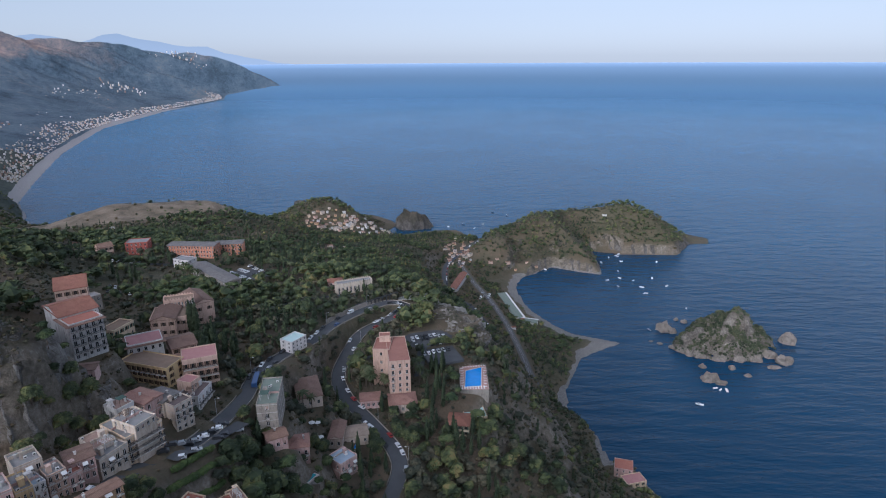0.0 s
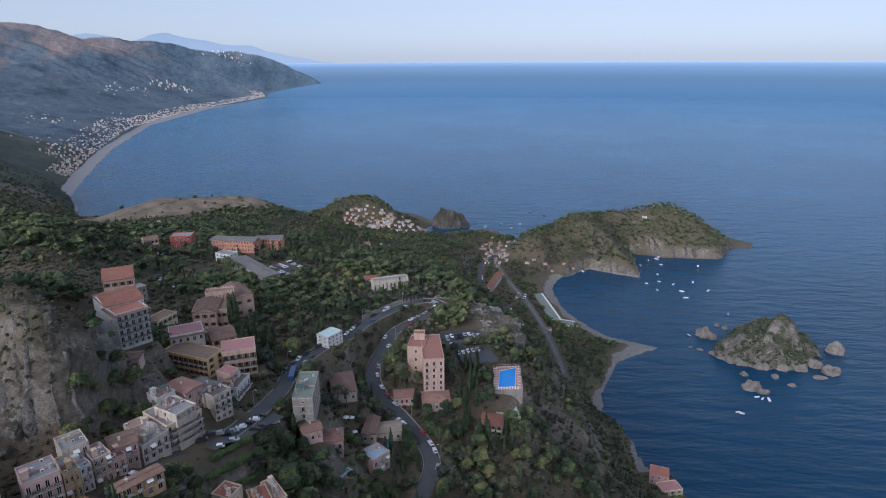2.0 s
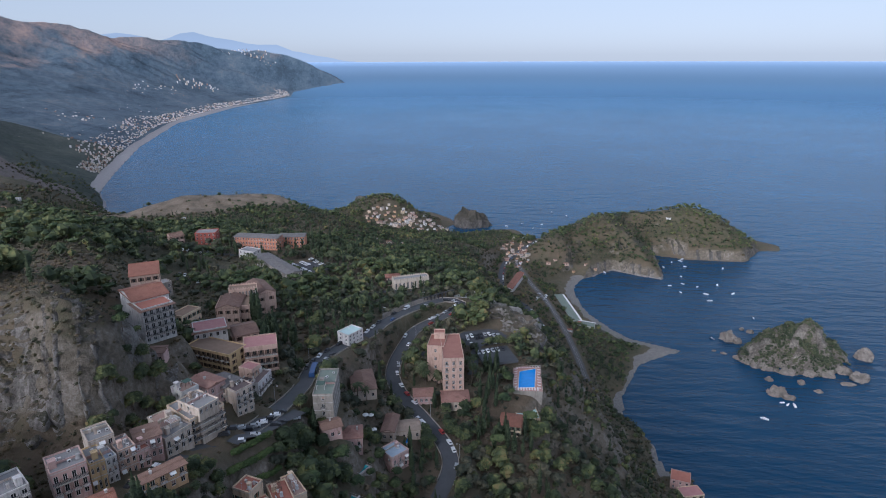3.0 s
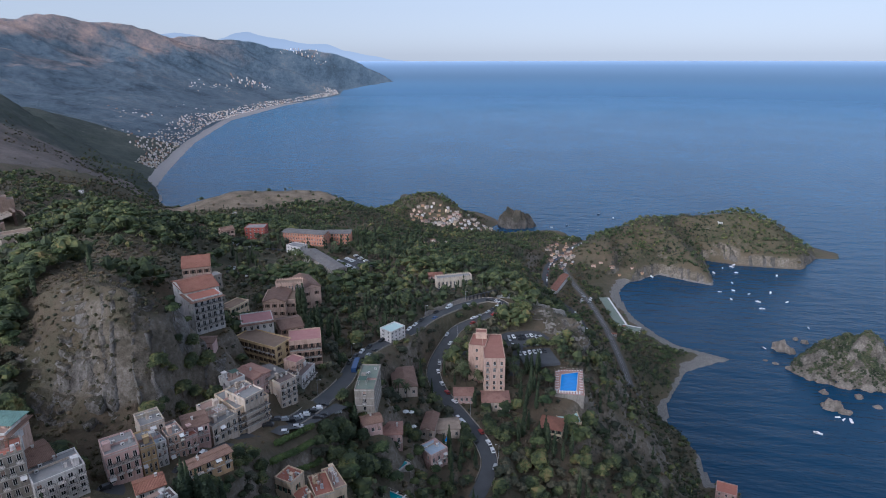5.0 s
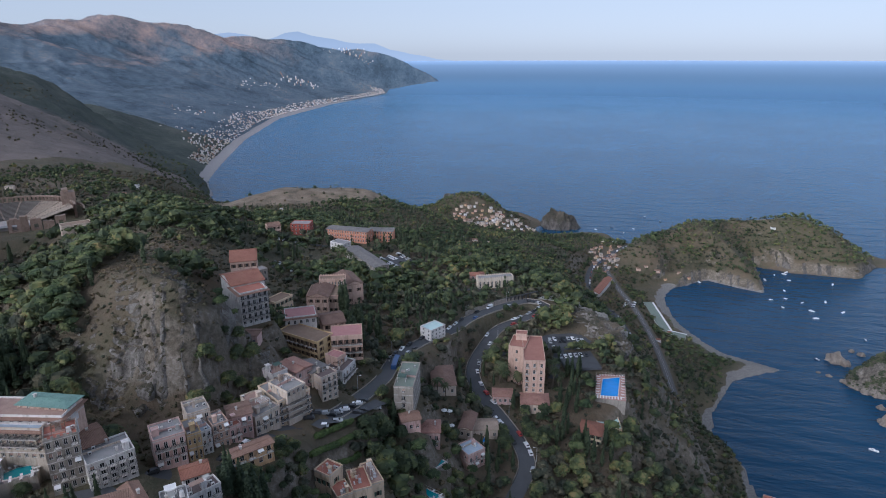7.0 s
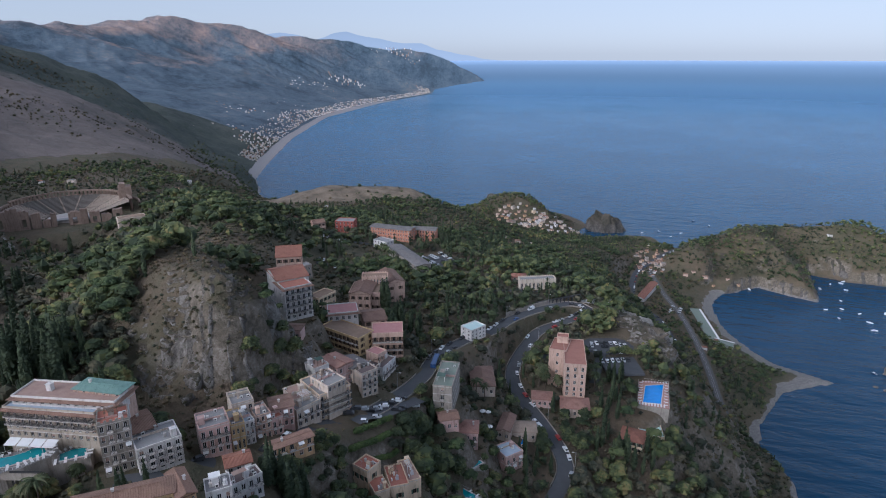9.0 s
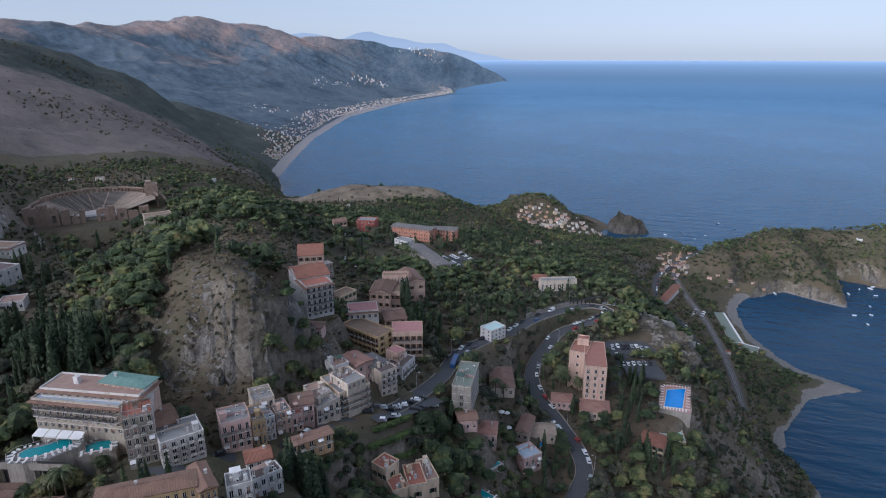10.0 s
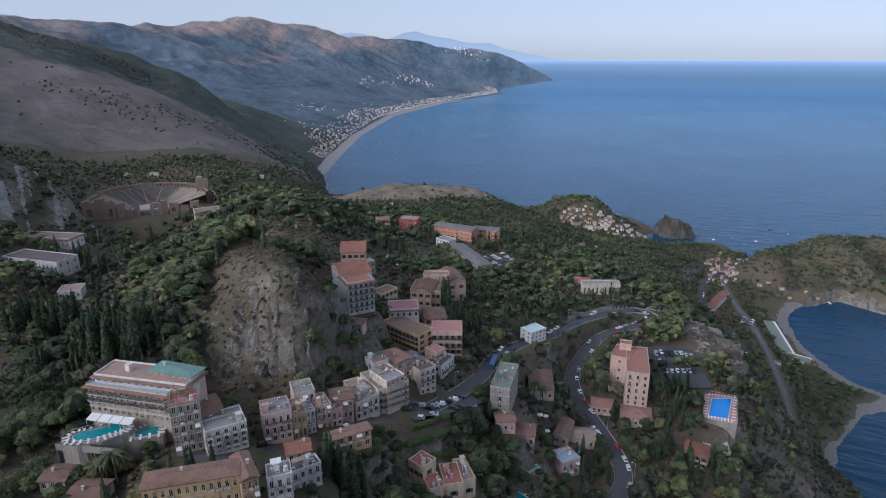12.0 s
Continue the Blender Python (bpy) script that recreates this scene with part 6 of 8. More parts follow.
# ---- the ancient theatre ----
def theatre(x, y, z, yaw):
    """A ruined Roman theatre: seating wedges, ring wall, orchestra and the broken stage wall. Local +y points up the seats."""
    ob = tagged(new("ancient_theatre"), "ruined ancient brick theatre with curved seating and broken stage wall", "theatre")
    ob.matrix_basis = pose(x, y, z, 0, 0, yaw)
    s = Shape()
    s.prism([(15.5 * math.cos(a), 15.5 * math.sin(a)) for a in np.linspace(0, 2 * math.pi, 33)[:-1]], -2, 0.1)
    part("orchestra", s.mesh("orchestra", ["paving"]), ob)
    rows, r0, r1, rise = 14, 17.0, 44.0, 8.6
    edges = np.radians(np.linspace(-8, 188, 10))
    for k in range(9):
        a0, a1 = edges[k] + 0.022, edges[k + 1] - 0.022
        s = Shape()
        for i in range(rows):
            ra, rb = r0 + (r1 - r0) * i / rows, r0 + (r1 - r0) * (i + 1) / rows
            za, zb = rise * i / rows, rise * (i + 1) / rows
            for b0, b1 in zip(np.linspace(a0, a1, 6)[:-1], np.linspace(a0, a1, 6)[1:]):
                pt = lambda r, a, h: (r * math.cos(a), r * math.sin(a), h)
                s.face([pt(ra, b0, za), pt(ra, b1, za), pt(ra, b1, zb), pt(ra, b0, zb)])
                s.face([pt(ra, b0, zb), pt(ra, b1, zb), pt(rb, b1, zb), pt(rb, b0, zb)])
        part("seating", s.mesh("seating", ["ruin_stone" if k in (0, 1, 2, 7, 8) else "seat_wood"]), ob)
    for k in range(10):
        s = Shape()
        a = edges[k]
        for i in range(14):
            ra, rb = 16 + 28 * i / 14, 16 + 28 * (i + 1) / 14
            h = rise * (i + 1) / 14 + 0.1
            n = (-math.sin(a) * 0.55, math.cos(a) * 0.55)
            c = (math.cos(a), math.sin(a))
            s.face([(c[0] * ra + n[0], c[1] * ra + n[1], h), (c[0] * ra - n[0], c[1] * ra - n[1], h), (c[0] * rb - n[0], c[1] * rb - n[1], h), (c[0] * rb + n[0], c[1] * rb + n[1], h)])
            s.face([(c[0] * ra + n[0], c[1] * ra + n[1], h - rise / 14), (c[0] * ra - n[0], c[1] * ra - n[1], h - rise / 14), (c[0] * ra - n[0], c[1] * ra - n[1], h), (c[0] * ra + n[0], c[1] * ra + n[1], h)])
        part("stair", s.mesh("stair", ["ruin_stone"]), ob)
    rng = random.Random(5)
    ring = np.radians(np.linspace(-6, 186, 49))
    s = Shape()
    for i, (a, b) in enumerate(zip(ring[:-1], ring[1:])):
        h = rise + (4.2 if 6 < i < 40 else 2.6)
        for q in (0, 1):
            u, v = (a, a + (b - a) * 0.45) if q == 0 else (a + (b - a) * 0.45, b)
            low = -3.0 if q == 0 else h - 1.2
            for r in (44.6, 46.2):
                s.face([(r * math.cos(u), r * math.sin(u), low), (r * math.cos(v), r * math.sin(v), low), (r * math.cos(v), r * math.sin(v), h), (r * math.cos(u), r * math.sin(u), h)])
            s.face([(44.6 * math.cos(u), 44.6 * math.sin(u), h), (44.6 * math.cos(v), 44.6 * math.sin(v), h), (46.2 * math.cos(v), 46.2 * math.sin(v), h), (46.2 * math.cos(u), 46.2 * math.sin(u), h)])
            s.face([(44.6 * math.cos(v), 44.6 * math.sin(v), low), (46.2 * math.cos(v), 46.2 * math.sin(v), low), (46.2 * math.cos(v), 46.2 * math.sin(v), h), (44.6 * math.cos(v), 44.6 * math.sin(v), h)])
    part("ring_wall", s.mesh("ring_wall", ["ruin_brick"]), ob)
    s = Shape()
    for a, b in zip(ring[:-1], ring[1:]):
        h = rise - 1.0 + rng.uniform(-0.3, 0.3)
        for r in (51.0, 52.2):
            s.face([(r * math.cos(a), r * math.sin(a), -6), (r * math.cos(b), r * math.sin(b), -6), (r * math.cos(b), r * math.sin(b), h), (r * math.cos(a), r * math.sin(a), h)])
        s.face([(51 * math.cos(a), 51 * math.sin(a), h), (51 * math.cos(b), 51 * math.sin(b), h), (52.2 * math.cos(b), 52.2 * math.sin(b), h), (52.2 * math.cos(a), 52.2 * math.sin(a), h)])
    part("outer_wall", s.mesh("outer_wall", ["ruin_brick"]), ob)
    # stage wall: broken piers with arches between
    for x0, x1, h, arch in ((-47, -38, 14.5, True), (-38, -31, 15.5, False), (-31, -24, 13.0, True), (-23, -17, 11.0, False), (-16, -11, 5.0, False), (-10.5, -7, 9.5, False),
                            (1, 9, 9.0, True), (9, 14, 10.5, False), (15, 22, 7.5, True), (23, 30, 5.0, False), (31, 38, 8.5, True)):
        s = Shape()
        w = x1 - x0
        y0, y1 = -24.5, -19.5
        holes = [(w * 0.3, w * 0.7, 0.0, h * 0.52)] if arch else []
        for p, u, n in (((x0, y0), (1, 0), (0, -1)), ((x1, y1), (-1, 0), (0, 1))):
            wall_side(s, p, u, n, w, -5.0, h - 1.5, holes, 2.5)
        for xx in (x0, x1):
            s.face([(xx, y0, -5), (xx, y1, -5), (xx, y1, h - 1.5), (xx, y0, h - 1.5)])
        steps = 5
        for k in range(steps):
            a, b = x0 + w * k / steps, x0 + w * (k + 1) / steps
            s.box(a, y0 + rng.uniform(0, 0.5), h - 1.5, b, y1 - rng.uniform(0, 0.5), h - 1.5 + rng.uniform(0.3, 1.8))
        part("stage_wall", s.mesh("stage_wall", ["ruin_brick"]), ob)
    s = Shape()
    s.box(-16, -15, 0.1, 16, -8, 1.3)
    part("stage", s.mesh("stage", ["deck_grey"]), ob)
    s = Shape()
    s.box(37, 14, rise - 8, 47, 25, rise + 9.0)
    s.box(38, 15, rise + 9.0, 42.5, 24, rise + 11.5)
    part("tower", s.mesh("tower", ["ruin_brick"]), ob)
    FOOTPRINTS.append((x, y, math.cos(radians(yaw)), math.sin(radians(yaw)), 50, 50))


mottled("seat_wood", (0.11, 0.095, 0.08), (0.16, 0.14, 0.12), 0.5, 2.0, 0.9, 0.05)
theatre(*THEATRE_AT, 46)


# ---- rocks and islands ----
def boulder(name, x, y, z, sx, sy, sz, seed, label, subdiv=4, mat="rock", taper=0.0):
    """A weathered limestone rock: a sphere worn by noise, cut off below."""
    bm = bmesh.new()
    bmesh.ops.create_icosphere(bm, subdivisions=subdiv, radius=1.0)
    for v in bm.verts:
        n = noise.fractal(v.co * 1.4 + Vector((seed, seed * 2, 3)), 0.9, 2.2, 6)
        r = 1 + 0.34 * n
        k = 1 - taper * max(v.co.z, 0)
        v.co = Vector((v.co.x * sx * r * k, v.co.y * sy * r * k, v.co.z * sz * (1 + 0.45 * n)))
    me = bpy.data.meshes.new(name)
    bm.to_mesh(me)
    bm.free()
    me.materials.append(MATS[mat])
    ob = tagged(new(name, me), label, "rock", "sea rocks")
    ob.matrix_basis = pose(x, y, z)
    return ob


for k, (x, y, sx, sy, sz) in enumerate(((376, 608, 10, 8, 12), (348, 562, 9, 8, 8), (258, 527, 9, 6, 8), (266, 520, 6, 4, 3.5), (252, 641, 9, 8, 11), (259, 634, 5, 5, 6), (261, 553, 3.5, 4, 3.5),
                                        (289, 549, 3.5, 4, 4), (332, 550, 7, 3, 2.5), (298, 534, 4, 3, 2.5), (304, 566, 6, 5, 6), (321, 566, 7, 5, 7), (284, 567, 7, 5, 6), (268, 574, 6, 4, 5),
                                        (340, 575, 8, 6, 8), (246, 596, 4, 4, 4), (252, 588, 5, 4, 4), (258, 580, 5, 5, 4.5), (283, 661, 4, 4, 4), (276, 668, 3, 3, 3), (344, 636, 6, 3, 2.5), (236, 606, 3, 3, 1.6), (228, 611, 2.5, 2, 1.2))):
    boulder("sea_rock", x, y, -0.15 * sz, sx, sy, sz, k * 3.7, "pale weathered limestone rock standing in the sea", 4 if sx > 5 else 3)
boulder("sea_crag", -57, 1092, -6, 34, 28, 38, 4.0, "tall brown crag in the sea beside the village bay", 5, "cape_rock", 0.3)
boulder("sea_crag", -300, 1265, -4, 20, 14, 16, 9.0, "low brown rock beyond the headland", 4, "cape_rock", 0.3)


for k, (x, y, r) in enumerate(((-8, 402, 6), (1, 398, 5), (8, 384, 7), (14, 368, 6), (16, 356, 5), (20, 374, 6), (4, 410, 4), (22, 390, 7))):
    boulder("rock_outcrop", x, y, ground(x, y) - 0.3 * r, r, r * 0.8, r * 0.7, 50 + k * 2.3, "bare ochre and grey rock outcrop beside the road", 4, "pale_rock")


for x, y, rx, ry, rz, seed, mat in ((13, 357, 13, 10, 9, 81.0, "crag_rock"), (3, 372, 11, 9, 5, 84.5, "crag_rock"), (21, 349, 8, 9, 8, 88.2, "crag_rock"), (-9, 385, 9, 6, 3.5, 91.7, "crag_rock")):
    boulder("rock_outcrop", x, y, ground(x, y) - 0.2 * rz, rx, ry, rz, seed, "brown earth and ivy-grown rock mound beside the car park", 4, mat)


def islet():
    """The wooded island: a rocky rim rising to a rounded, overgrown top."""
    n = 120
    xs, ys = np.meshgrid(np.linspace(-70, 70, n), np.linspace(-52, 52, n))
    r = np.hypot(xs / (56 + 9 * fractal(xs, ys, 40.0, 4, 3)), ys / (40 + 9 * fractal(xs, ys, 30.0, 4, 8)))
    crown = np.clip(1 - r, -0.4, 1)
    zz = 30 * np.clip(crown, 0, 1) ** 0.62 + 30 * np.minimum(crown, 0) + fractal(xs, ys, 18.0, 5, 14) * 13 * np.clip(crown * 5 + 0.6, 0, 1) + (0.7 - np.abs(fractal(xs, ys, 26.0, 5, 44)) * 3.2) * 8 * np.clip(crown * 4, 0, 1) + 7 * np.exp(-((xs - 8) / 17) ** 2 - ((ys - 8) / 12) ** 2) - 0.8
    v = np.stack([xs, ys, zz], -1).reshape(-1, 3)
    ob = sheet("island", v, n, n, "island_rock", skip=v[:, 2] < -7)
    tagged(ob, "small rocky island with green scrub on top", "island", kind="structure")
    ob.matrix_basis = pose(306, 603, 0, 0, 0, 12)
    return v


def island_material():
    m, nt, bsdf = material("island_rock", 0.95)
    pos = world_pos(nt)
    r = math_node(nt, "ADD", math_node(nt, "MULTIPLY", tex(nt, 0.09, 6, 0.7, coord=pos), 0.5), math_node(nt, "MULTIPLY", tex(nt, 0.6, 6, 0.75, coord=pos), 0.5))
    nt.links.new(ramp(nt, r, [(0.36, (0.042, 0.038, 0.029)), (0.48, (0.10, 0.087, 0.070)), (0.58, (0.19, 0.168, 0.14)), (0.66, (0.29, 0.258, 0.22))]), bsdf.inputs["Base Color"])
    bump(nt, bsdf, tex(nt, 0.5, 8, 0.7, coord=pos), 1.0, 1.2)


island_material()
ISLE = islet()

# ---- seaside village, beach huts and houses among the trees ----
PROTOS = []
for k, (w, d, h, fl, roof, wall, tiles) in enumerate(((11, 9, 6.5, 2, "gable", "wall_white", "roof_red"), (9, 8, 9.0, 3, "terrace", "wall_cream", "roof_red"), (13, 9, 6.0, 2, "hip", "wall_pink", "roof_old"),
                                                      (8, 8, 7.5, 2, "terrace", "wall_white", "roof_red"), (14, 10, 9.5, 3, "terrace", "wall_beige", "roof_old"), (10, 8, 6.0, 2, "gable", "wall_ochre", "roof_pink"))):
    PROTOS.append(house(0, 0, -500, 0, w, d, h, 3.0, "village_house", fl, 2 if w < 12 else 3, wall, roof, "deck_grey", tiles, 0.3, simple=True,
                        label=("white gabled village house", "cream flat-roofed village house", "pink hip-roofed village house", "white flat-roofed village house", "beige village apartment house", "ochre gabled village house")[k] + " near the sea"))
    tagged(PROTOS[-1], group="village houses")
    FOOTPRINTS.pop()
USED = set()


def village(k, x, y, yaw, lift=0.0, size=1.0):
    z = ground(x, y) + lift
    m = pose(x, y, z, 0, 0, yaw) @ Matrix.Diagonal((size, size, size * 0.92, 1))
    FOOTPRINTS.append((x, y, math.cos(radians(yaw)), math.sin(radians(yaw)), 6.5 * size, 5.5 * size))
    if k not in USED:
        USED.add(k)
        PROTOS[k].matrix_basis = m
    else:
        copy_thing(PROTOS[k], m)


def cluster(cx, cy, ax, ay, turn, count, seed, gap=12.0, kinds=(0, 0, 1, 2, 2, 3, 4, 5, 5)):
    rng, placed = random.Random(seed), []
    for _ in range(count * 30):
        if len(placed) >= count:
            break
        a, r = rng.uniform(0, 2 * math.pi), math.sqrt(rng.random())
        px, py = ax * r * math.cos(a), ay * r * math.sin(a)
        x, y = cx + px * math.cos(turn) - py * math.sin(turn), cy + px * math.sin(turn) + py * math.cos(turn)
        if ground(x, y) < 1.5 or any(math.hypot(x - q[0], y - q[1]) < gap for q in placed):
            continue
        placed.append((x, y))
        village(rng.choice(kinds), x, y, rng.choice((0, 15, 30, 45, -20)) + 10, 0.0, rng.uniform(0.5, 0.8))


PALE = (0, 1, 2, 3, 3, 4, 4, 5)
cluster(-178, 945, 42, 30, 0.6, 44, 2, 7.2, PALE)
cluster(-135, 940, 38, 20, 0.5, 22, 8, 7.5, PALE)
cluster(-108, 985, 34, 20, 0.9, 18, 3, 7.5, PALE)
cluster(-122, 705, 30, 34, 0.4, 14, 4, 10, (0, 1, 2, 4, 5))
cluster(22, 870, 20, 74, 0.0, 42, 5, 8)
cluster(26, 965, 28, 26, 0.0, 7, 6, 12)
cluster(100, 838, 36, 6, 0.12, 6, 7, 12, (2, 5))
for k, x, y, yaw in ((1, -377, 640, 10), (3, -365, 652, 25), (0, -305, 623, 0), (2, -318, 612, 20), (0, -293, 465, 30), (3, -320, 470, 10), (0, -312, 419, 20), (5, -429, 475, 10), (3, -451, 520, 40),
                     (0, -534, 420, 20), (4, -508, 430, 30), (0, -419, 467, 10), (3, -345, 398, 30), (0, 75, 600, 10), (0, 92, 655, 75), (3, 104, 648, 60), (3, -330, 640, 10), (1, -210, 640, 20)):
    village(k, x, y, yaw, 0.0, 0.8)
village(3, 268, 985, 10, -3.5, 1.1)


def lido(x, y, z, yaw, length):
    """Bathing platform roof with rows of white huts by the cove."""
    ob = tagged(new("bathing_pavilion"), "long green-roofed bathing pavilion with white huts by the cove", "pavilion")
    ob.matrix_basis = pose(x, y, z, 0, 0, yaw)
    s = Shape()
    s.box(-length / 2, -5, 2.6, length / 2, 5, 2.9)
    part("roof", s.mesh("roof", ["deck_green"]), ob)
    s = Shape()
    s.box(-length / 2, 5, 2.4, length / 2, 7.5, 2.7)
    part("awning", s.mesh("awning", ["canvas_white"]), ob)
    post = Shape()
    post.box(-0.15, -0.15, -3, 0.15, 0.15, 2.6)
    me = post.mesh("post", ["frame_white"])
    for k in range(int(length / 5)):
        for yy in (-4.7, 4.7):
            part("post", me, ob, pose(-length / 2 + 0.4 + k * 5, yy, 0))
    s = Shape()
    s.box(-length / 2, -4, -3, length / 2, 3.5, 2.4)
    part("hut", s.mesh("hut", ["wall_white"]), ob)
    FOOTPRINTS.append((x, y, math.cos(radians(yaw)), math.sin(radians(yaw)), length / 2, 7))


lido(82, 700, 5.0, -80, 80)
lido(98, 652, 5.0, -20, 22)


# far towns along the bay: hundreds of tiny blocks
def far_town():
    rng, s = random.Random(8), Shape()
    shore = smooth_line([(x, y, 0.0) for x, y in COAST3], 20.0)

    def block(x, y, w, d, h, mat):
        k = 0.75 + 0.25 * min(max(math.hypot(x, y) - 1900, 0) / 1500, 1)
        w, d, h = 0.78 * k * w, 0.78 * k * d, 0.72 * k * h
        z = float(land_height(np.array([x]), np.array([y]))[0])
        if z < 1.0:
            return
        a = rng.uniform(0, 1.57)
        ca, sa = math.cos(a), math.sin(a)
        pts = [(x + ca * px - sa * py, y + sa * px + ca * py) for px, py in ((-w, -d), (w, -d), (w, d), (-w, d))]
        base = drawn_in(np.array([p[0] for p in pts]), np.array([p[1] for p in pts]), np.full(4, z - 12))
        top = drawn_in(np.array([p[0] for p in pts]), np.array([p[1] for p in pts]), np.full(4, z + h))
        s.face([tuple(v) for v in top], 2 if rng.random() < 0.3 else mat)
        for i in range(4):
            j = (i + 1) % 4
            s.face([tuple(base[i]), tuple(base[j]), tuple(top[j]), tuple(top[i])], mat)
    for _ in range(1500):
        u = rng.random() ** 1.2
        p = shore[int(20 + u * (len(shore) * 0.62))]
        off = 40 + rng.random() ** 1.6 * (105 if p[1] > 1700 else 50)
        block(p[0] - off, p[1] - off * 0.15 + rng.uniform(-12, 12), rng.uniform(2, 4), rng.uniform(2, 4), rng.uniform(4, 6.5), rng.choice((0, 0, 0, 1, 1, 2)))
    for cx, cy, r, n in ((-2486, 6006, 190, 70), (-2156, 3720, 140, 34), (-2234, 4473, 150, 34), (-1672, 2246, 110, 26), (-1350, 1900, 120, 24), (-1900, 3000, 160, 24)):
        for _ in range(n):
            block(cx + rng.gauss(0, r * 0.6), cy + rng.gauss(0, r * 0.8), rng.uniform(2.5, 6), rng.uniform(2.5, 4), rng.uniform(3, 5), rng.choice((0, 0, 0, 1, 1, 2)))
    tagged(new("far_town", s.mesh("far_town", ["wall_white", "wall_stone", "roof_brown"])), "distant pale seaside town along the bay", "town", kind="stuff")


far_town()


# ---- cars ----
def car(paint, label, van=False):
    """A small car (or van): body with bonnet and cabin, windows, lamps and four wheels. Front along +y."""
    ob = tagged(new("van" if van else "car"), label, "van" if van else "car", "parked cars")
    s = Shape()
    prof = [(-2.05, 0.35), (-2.1, 0.8), (-1.95, 1.0), (-1.5, 1.45), (0.4, 1.47), (1.05, 0.98), (1.9, 0.86), (2.05, 0.6), (2.02, 0.35)]
    if van:
        prof = [(-2.5, 0.4), (-2.55, 2.0), (-2.4, 2.2), (1.3, 2.2), (1.9, 1.2), (2.5, 1.0), (2.55, 0.4)]
    n = len(prof)
    hw = lambda z: (0.82 if z < 1.05 or van else 0.66)
    left = [(-hw(z), y, z) for y, z in prof]
    right = [(hw(z), y, z) for y, z in prof]
    s.face(left)
    s.face(right[::-1])
    for i in range(n):
        j = (i + 1) % n
        s.face([left[j], left[i], right[i], right[j]])
    part("body", s.mesh("body", [paint]), ob)
    g = Shape()
    if van:
        g.face([(-0.7, 1.36, 2.06), (0.7, 1.36, 2.06), (0.72, 1.86, 1.32), (-0.72, 1.86, 1.32)])
    else:
        g.face([(-0.6, 0.44, 1.46), (0.6, 0.44, 1.46), (0.72, 1.05, 1.03), (-0.72, 1.05, 1.03)])
    part("windscreen", g.mesh("windscreen", ["glass_dark"]), ob, pose(0, 0.02, 0.02))
    for sx in (-1, 1):
        g = Shape()
        if van:
            g.face([(sx * 0.83, 0.3, 1.3), (sx * 0.83, 1.5, 1.3), (sx * 0.83, 1.2, 1.95), (sx * 0.83, 0.3, 1.95)])
        else:
            g.face([(sx * 0.75, -1.55, 1.06), (sx * 0.75, 0.85, 1.06), (sx * 0.685, 0.35, 1.4), (sx * 0.685, -1.4, 1.4)])
        part("side_window", g.mesh("side_window", ["glass_dark"]), ob)
    if not van:
        g = Shape()
        g.face([(-0.6, -1.52, 1.46), (0.6, -1.52, 1.46), (0.68, -1.93, 1.05), (-0.68, -1.93, 1.05)])
        part("rear_window", g.mesh("rear_window", ["glass_dark"]), ob, pose(0, -0.02, 0.02))

    def wheel():
        w = Shape()
        w.tube((-0.1, 0, 0), (0.1, 0, 0), 0.32, 0.32, 10)
        return w.mesh("wheel", ["tyre"])
    me = shared("wheel", wheel)
    for px in (-0.78, 0.78):
        for py in (-1.3, 1.3):
            part("wheel", me, ob, pose(px, py, 0.32))
    return ob


CARS = [car("car_white", "white parked hatchback car"), car("car_silver", "silver-grey parked hatchback car"), car("car_dark", "dark parked hatchback car"), car("car_red", "red parked hatchback car"),
        car("car_blue", "blue parked hatchback car"), car("car_white", "white parked delivery van", True)]
PARKED = set()


def park(k, x, y, z, yaw):
    m = pose(x, y, z, 0, 0, yaw)
    if k in PARKED:
        copy_thing(CARS[k], m)
    else:
        PARKED.add(k)
        CARS[k].matrix_basis = m


rng = random.Random(12)
MIX = (0, 0, 0, 0, 1, 1, 1, 2, 2, 2, 2, 2, 4, 5, 3)


def along_road(u, off, jitter=4.0):
    """A car at the share u of the road, off metres to the side of its middle."""
    i = min(int(u * (N - 1)), N - 2)
    p, q, n = ROAD_LINE[i], ROAD_LINE[i + 1], NORMAL[i]
    yaw = math.degrees(math.atan2(-(q[0] - p[0]), q[1] - p[1]))
    park(rng.choice(MIX), p[0] + n[0] * off, p[1] + n[1] * off, p[2] + 0.14, yaw + (180 if off > 0 else 0) + rng.uniform(-jitter, jitter))


for u in (0.05, 0.09, 0.11, 0.16, 0.33, 0.345, 0.36, 0.38, 0.40, 0.415, 0.45, 0.47, 0.49, 0.52, 0.55, 0.665, 0.70, 0.76, 0.80, 0.815, 0.84, 0.86, 0.875, 0.93, 0.945, 0.957, 0.97):
    along_road(u, 2.6)
for u in (0.615, 0.625, 0.635, 0.645, 0.655, 0.668, 0.68, 0.69, 0.57, 0.43, 0.50, 0.905, 0.915, 0.926, 0.936, 0.35, 0.31, 0.37, 0.74):
    along_road(u, -2.6)
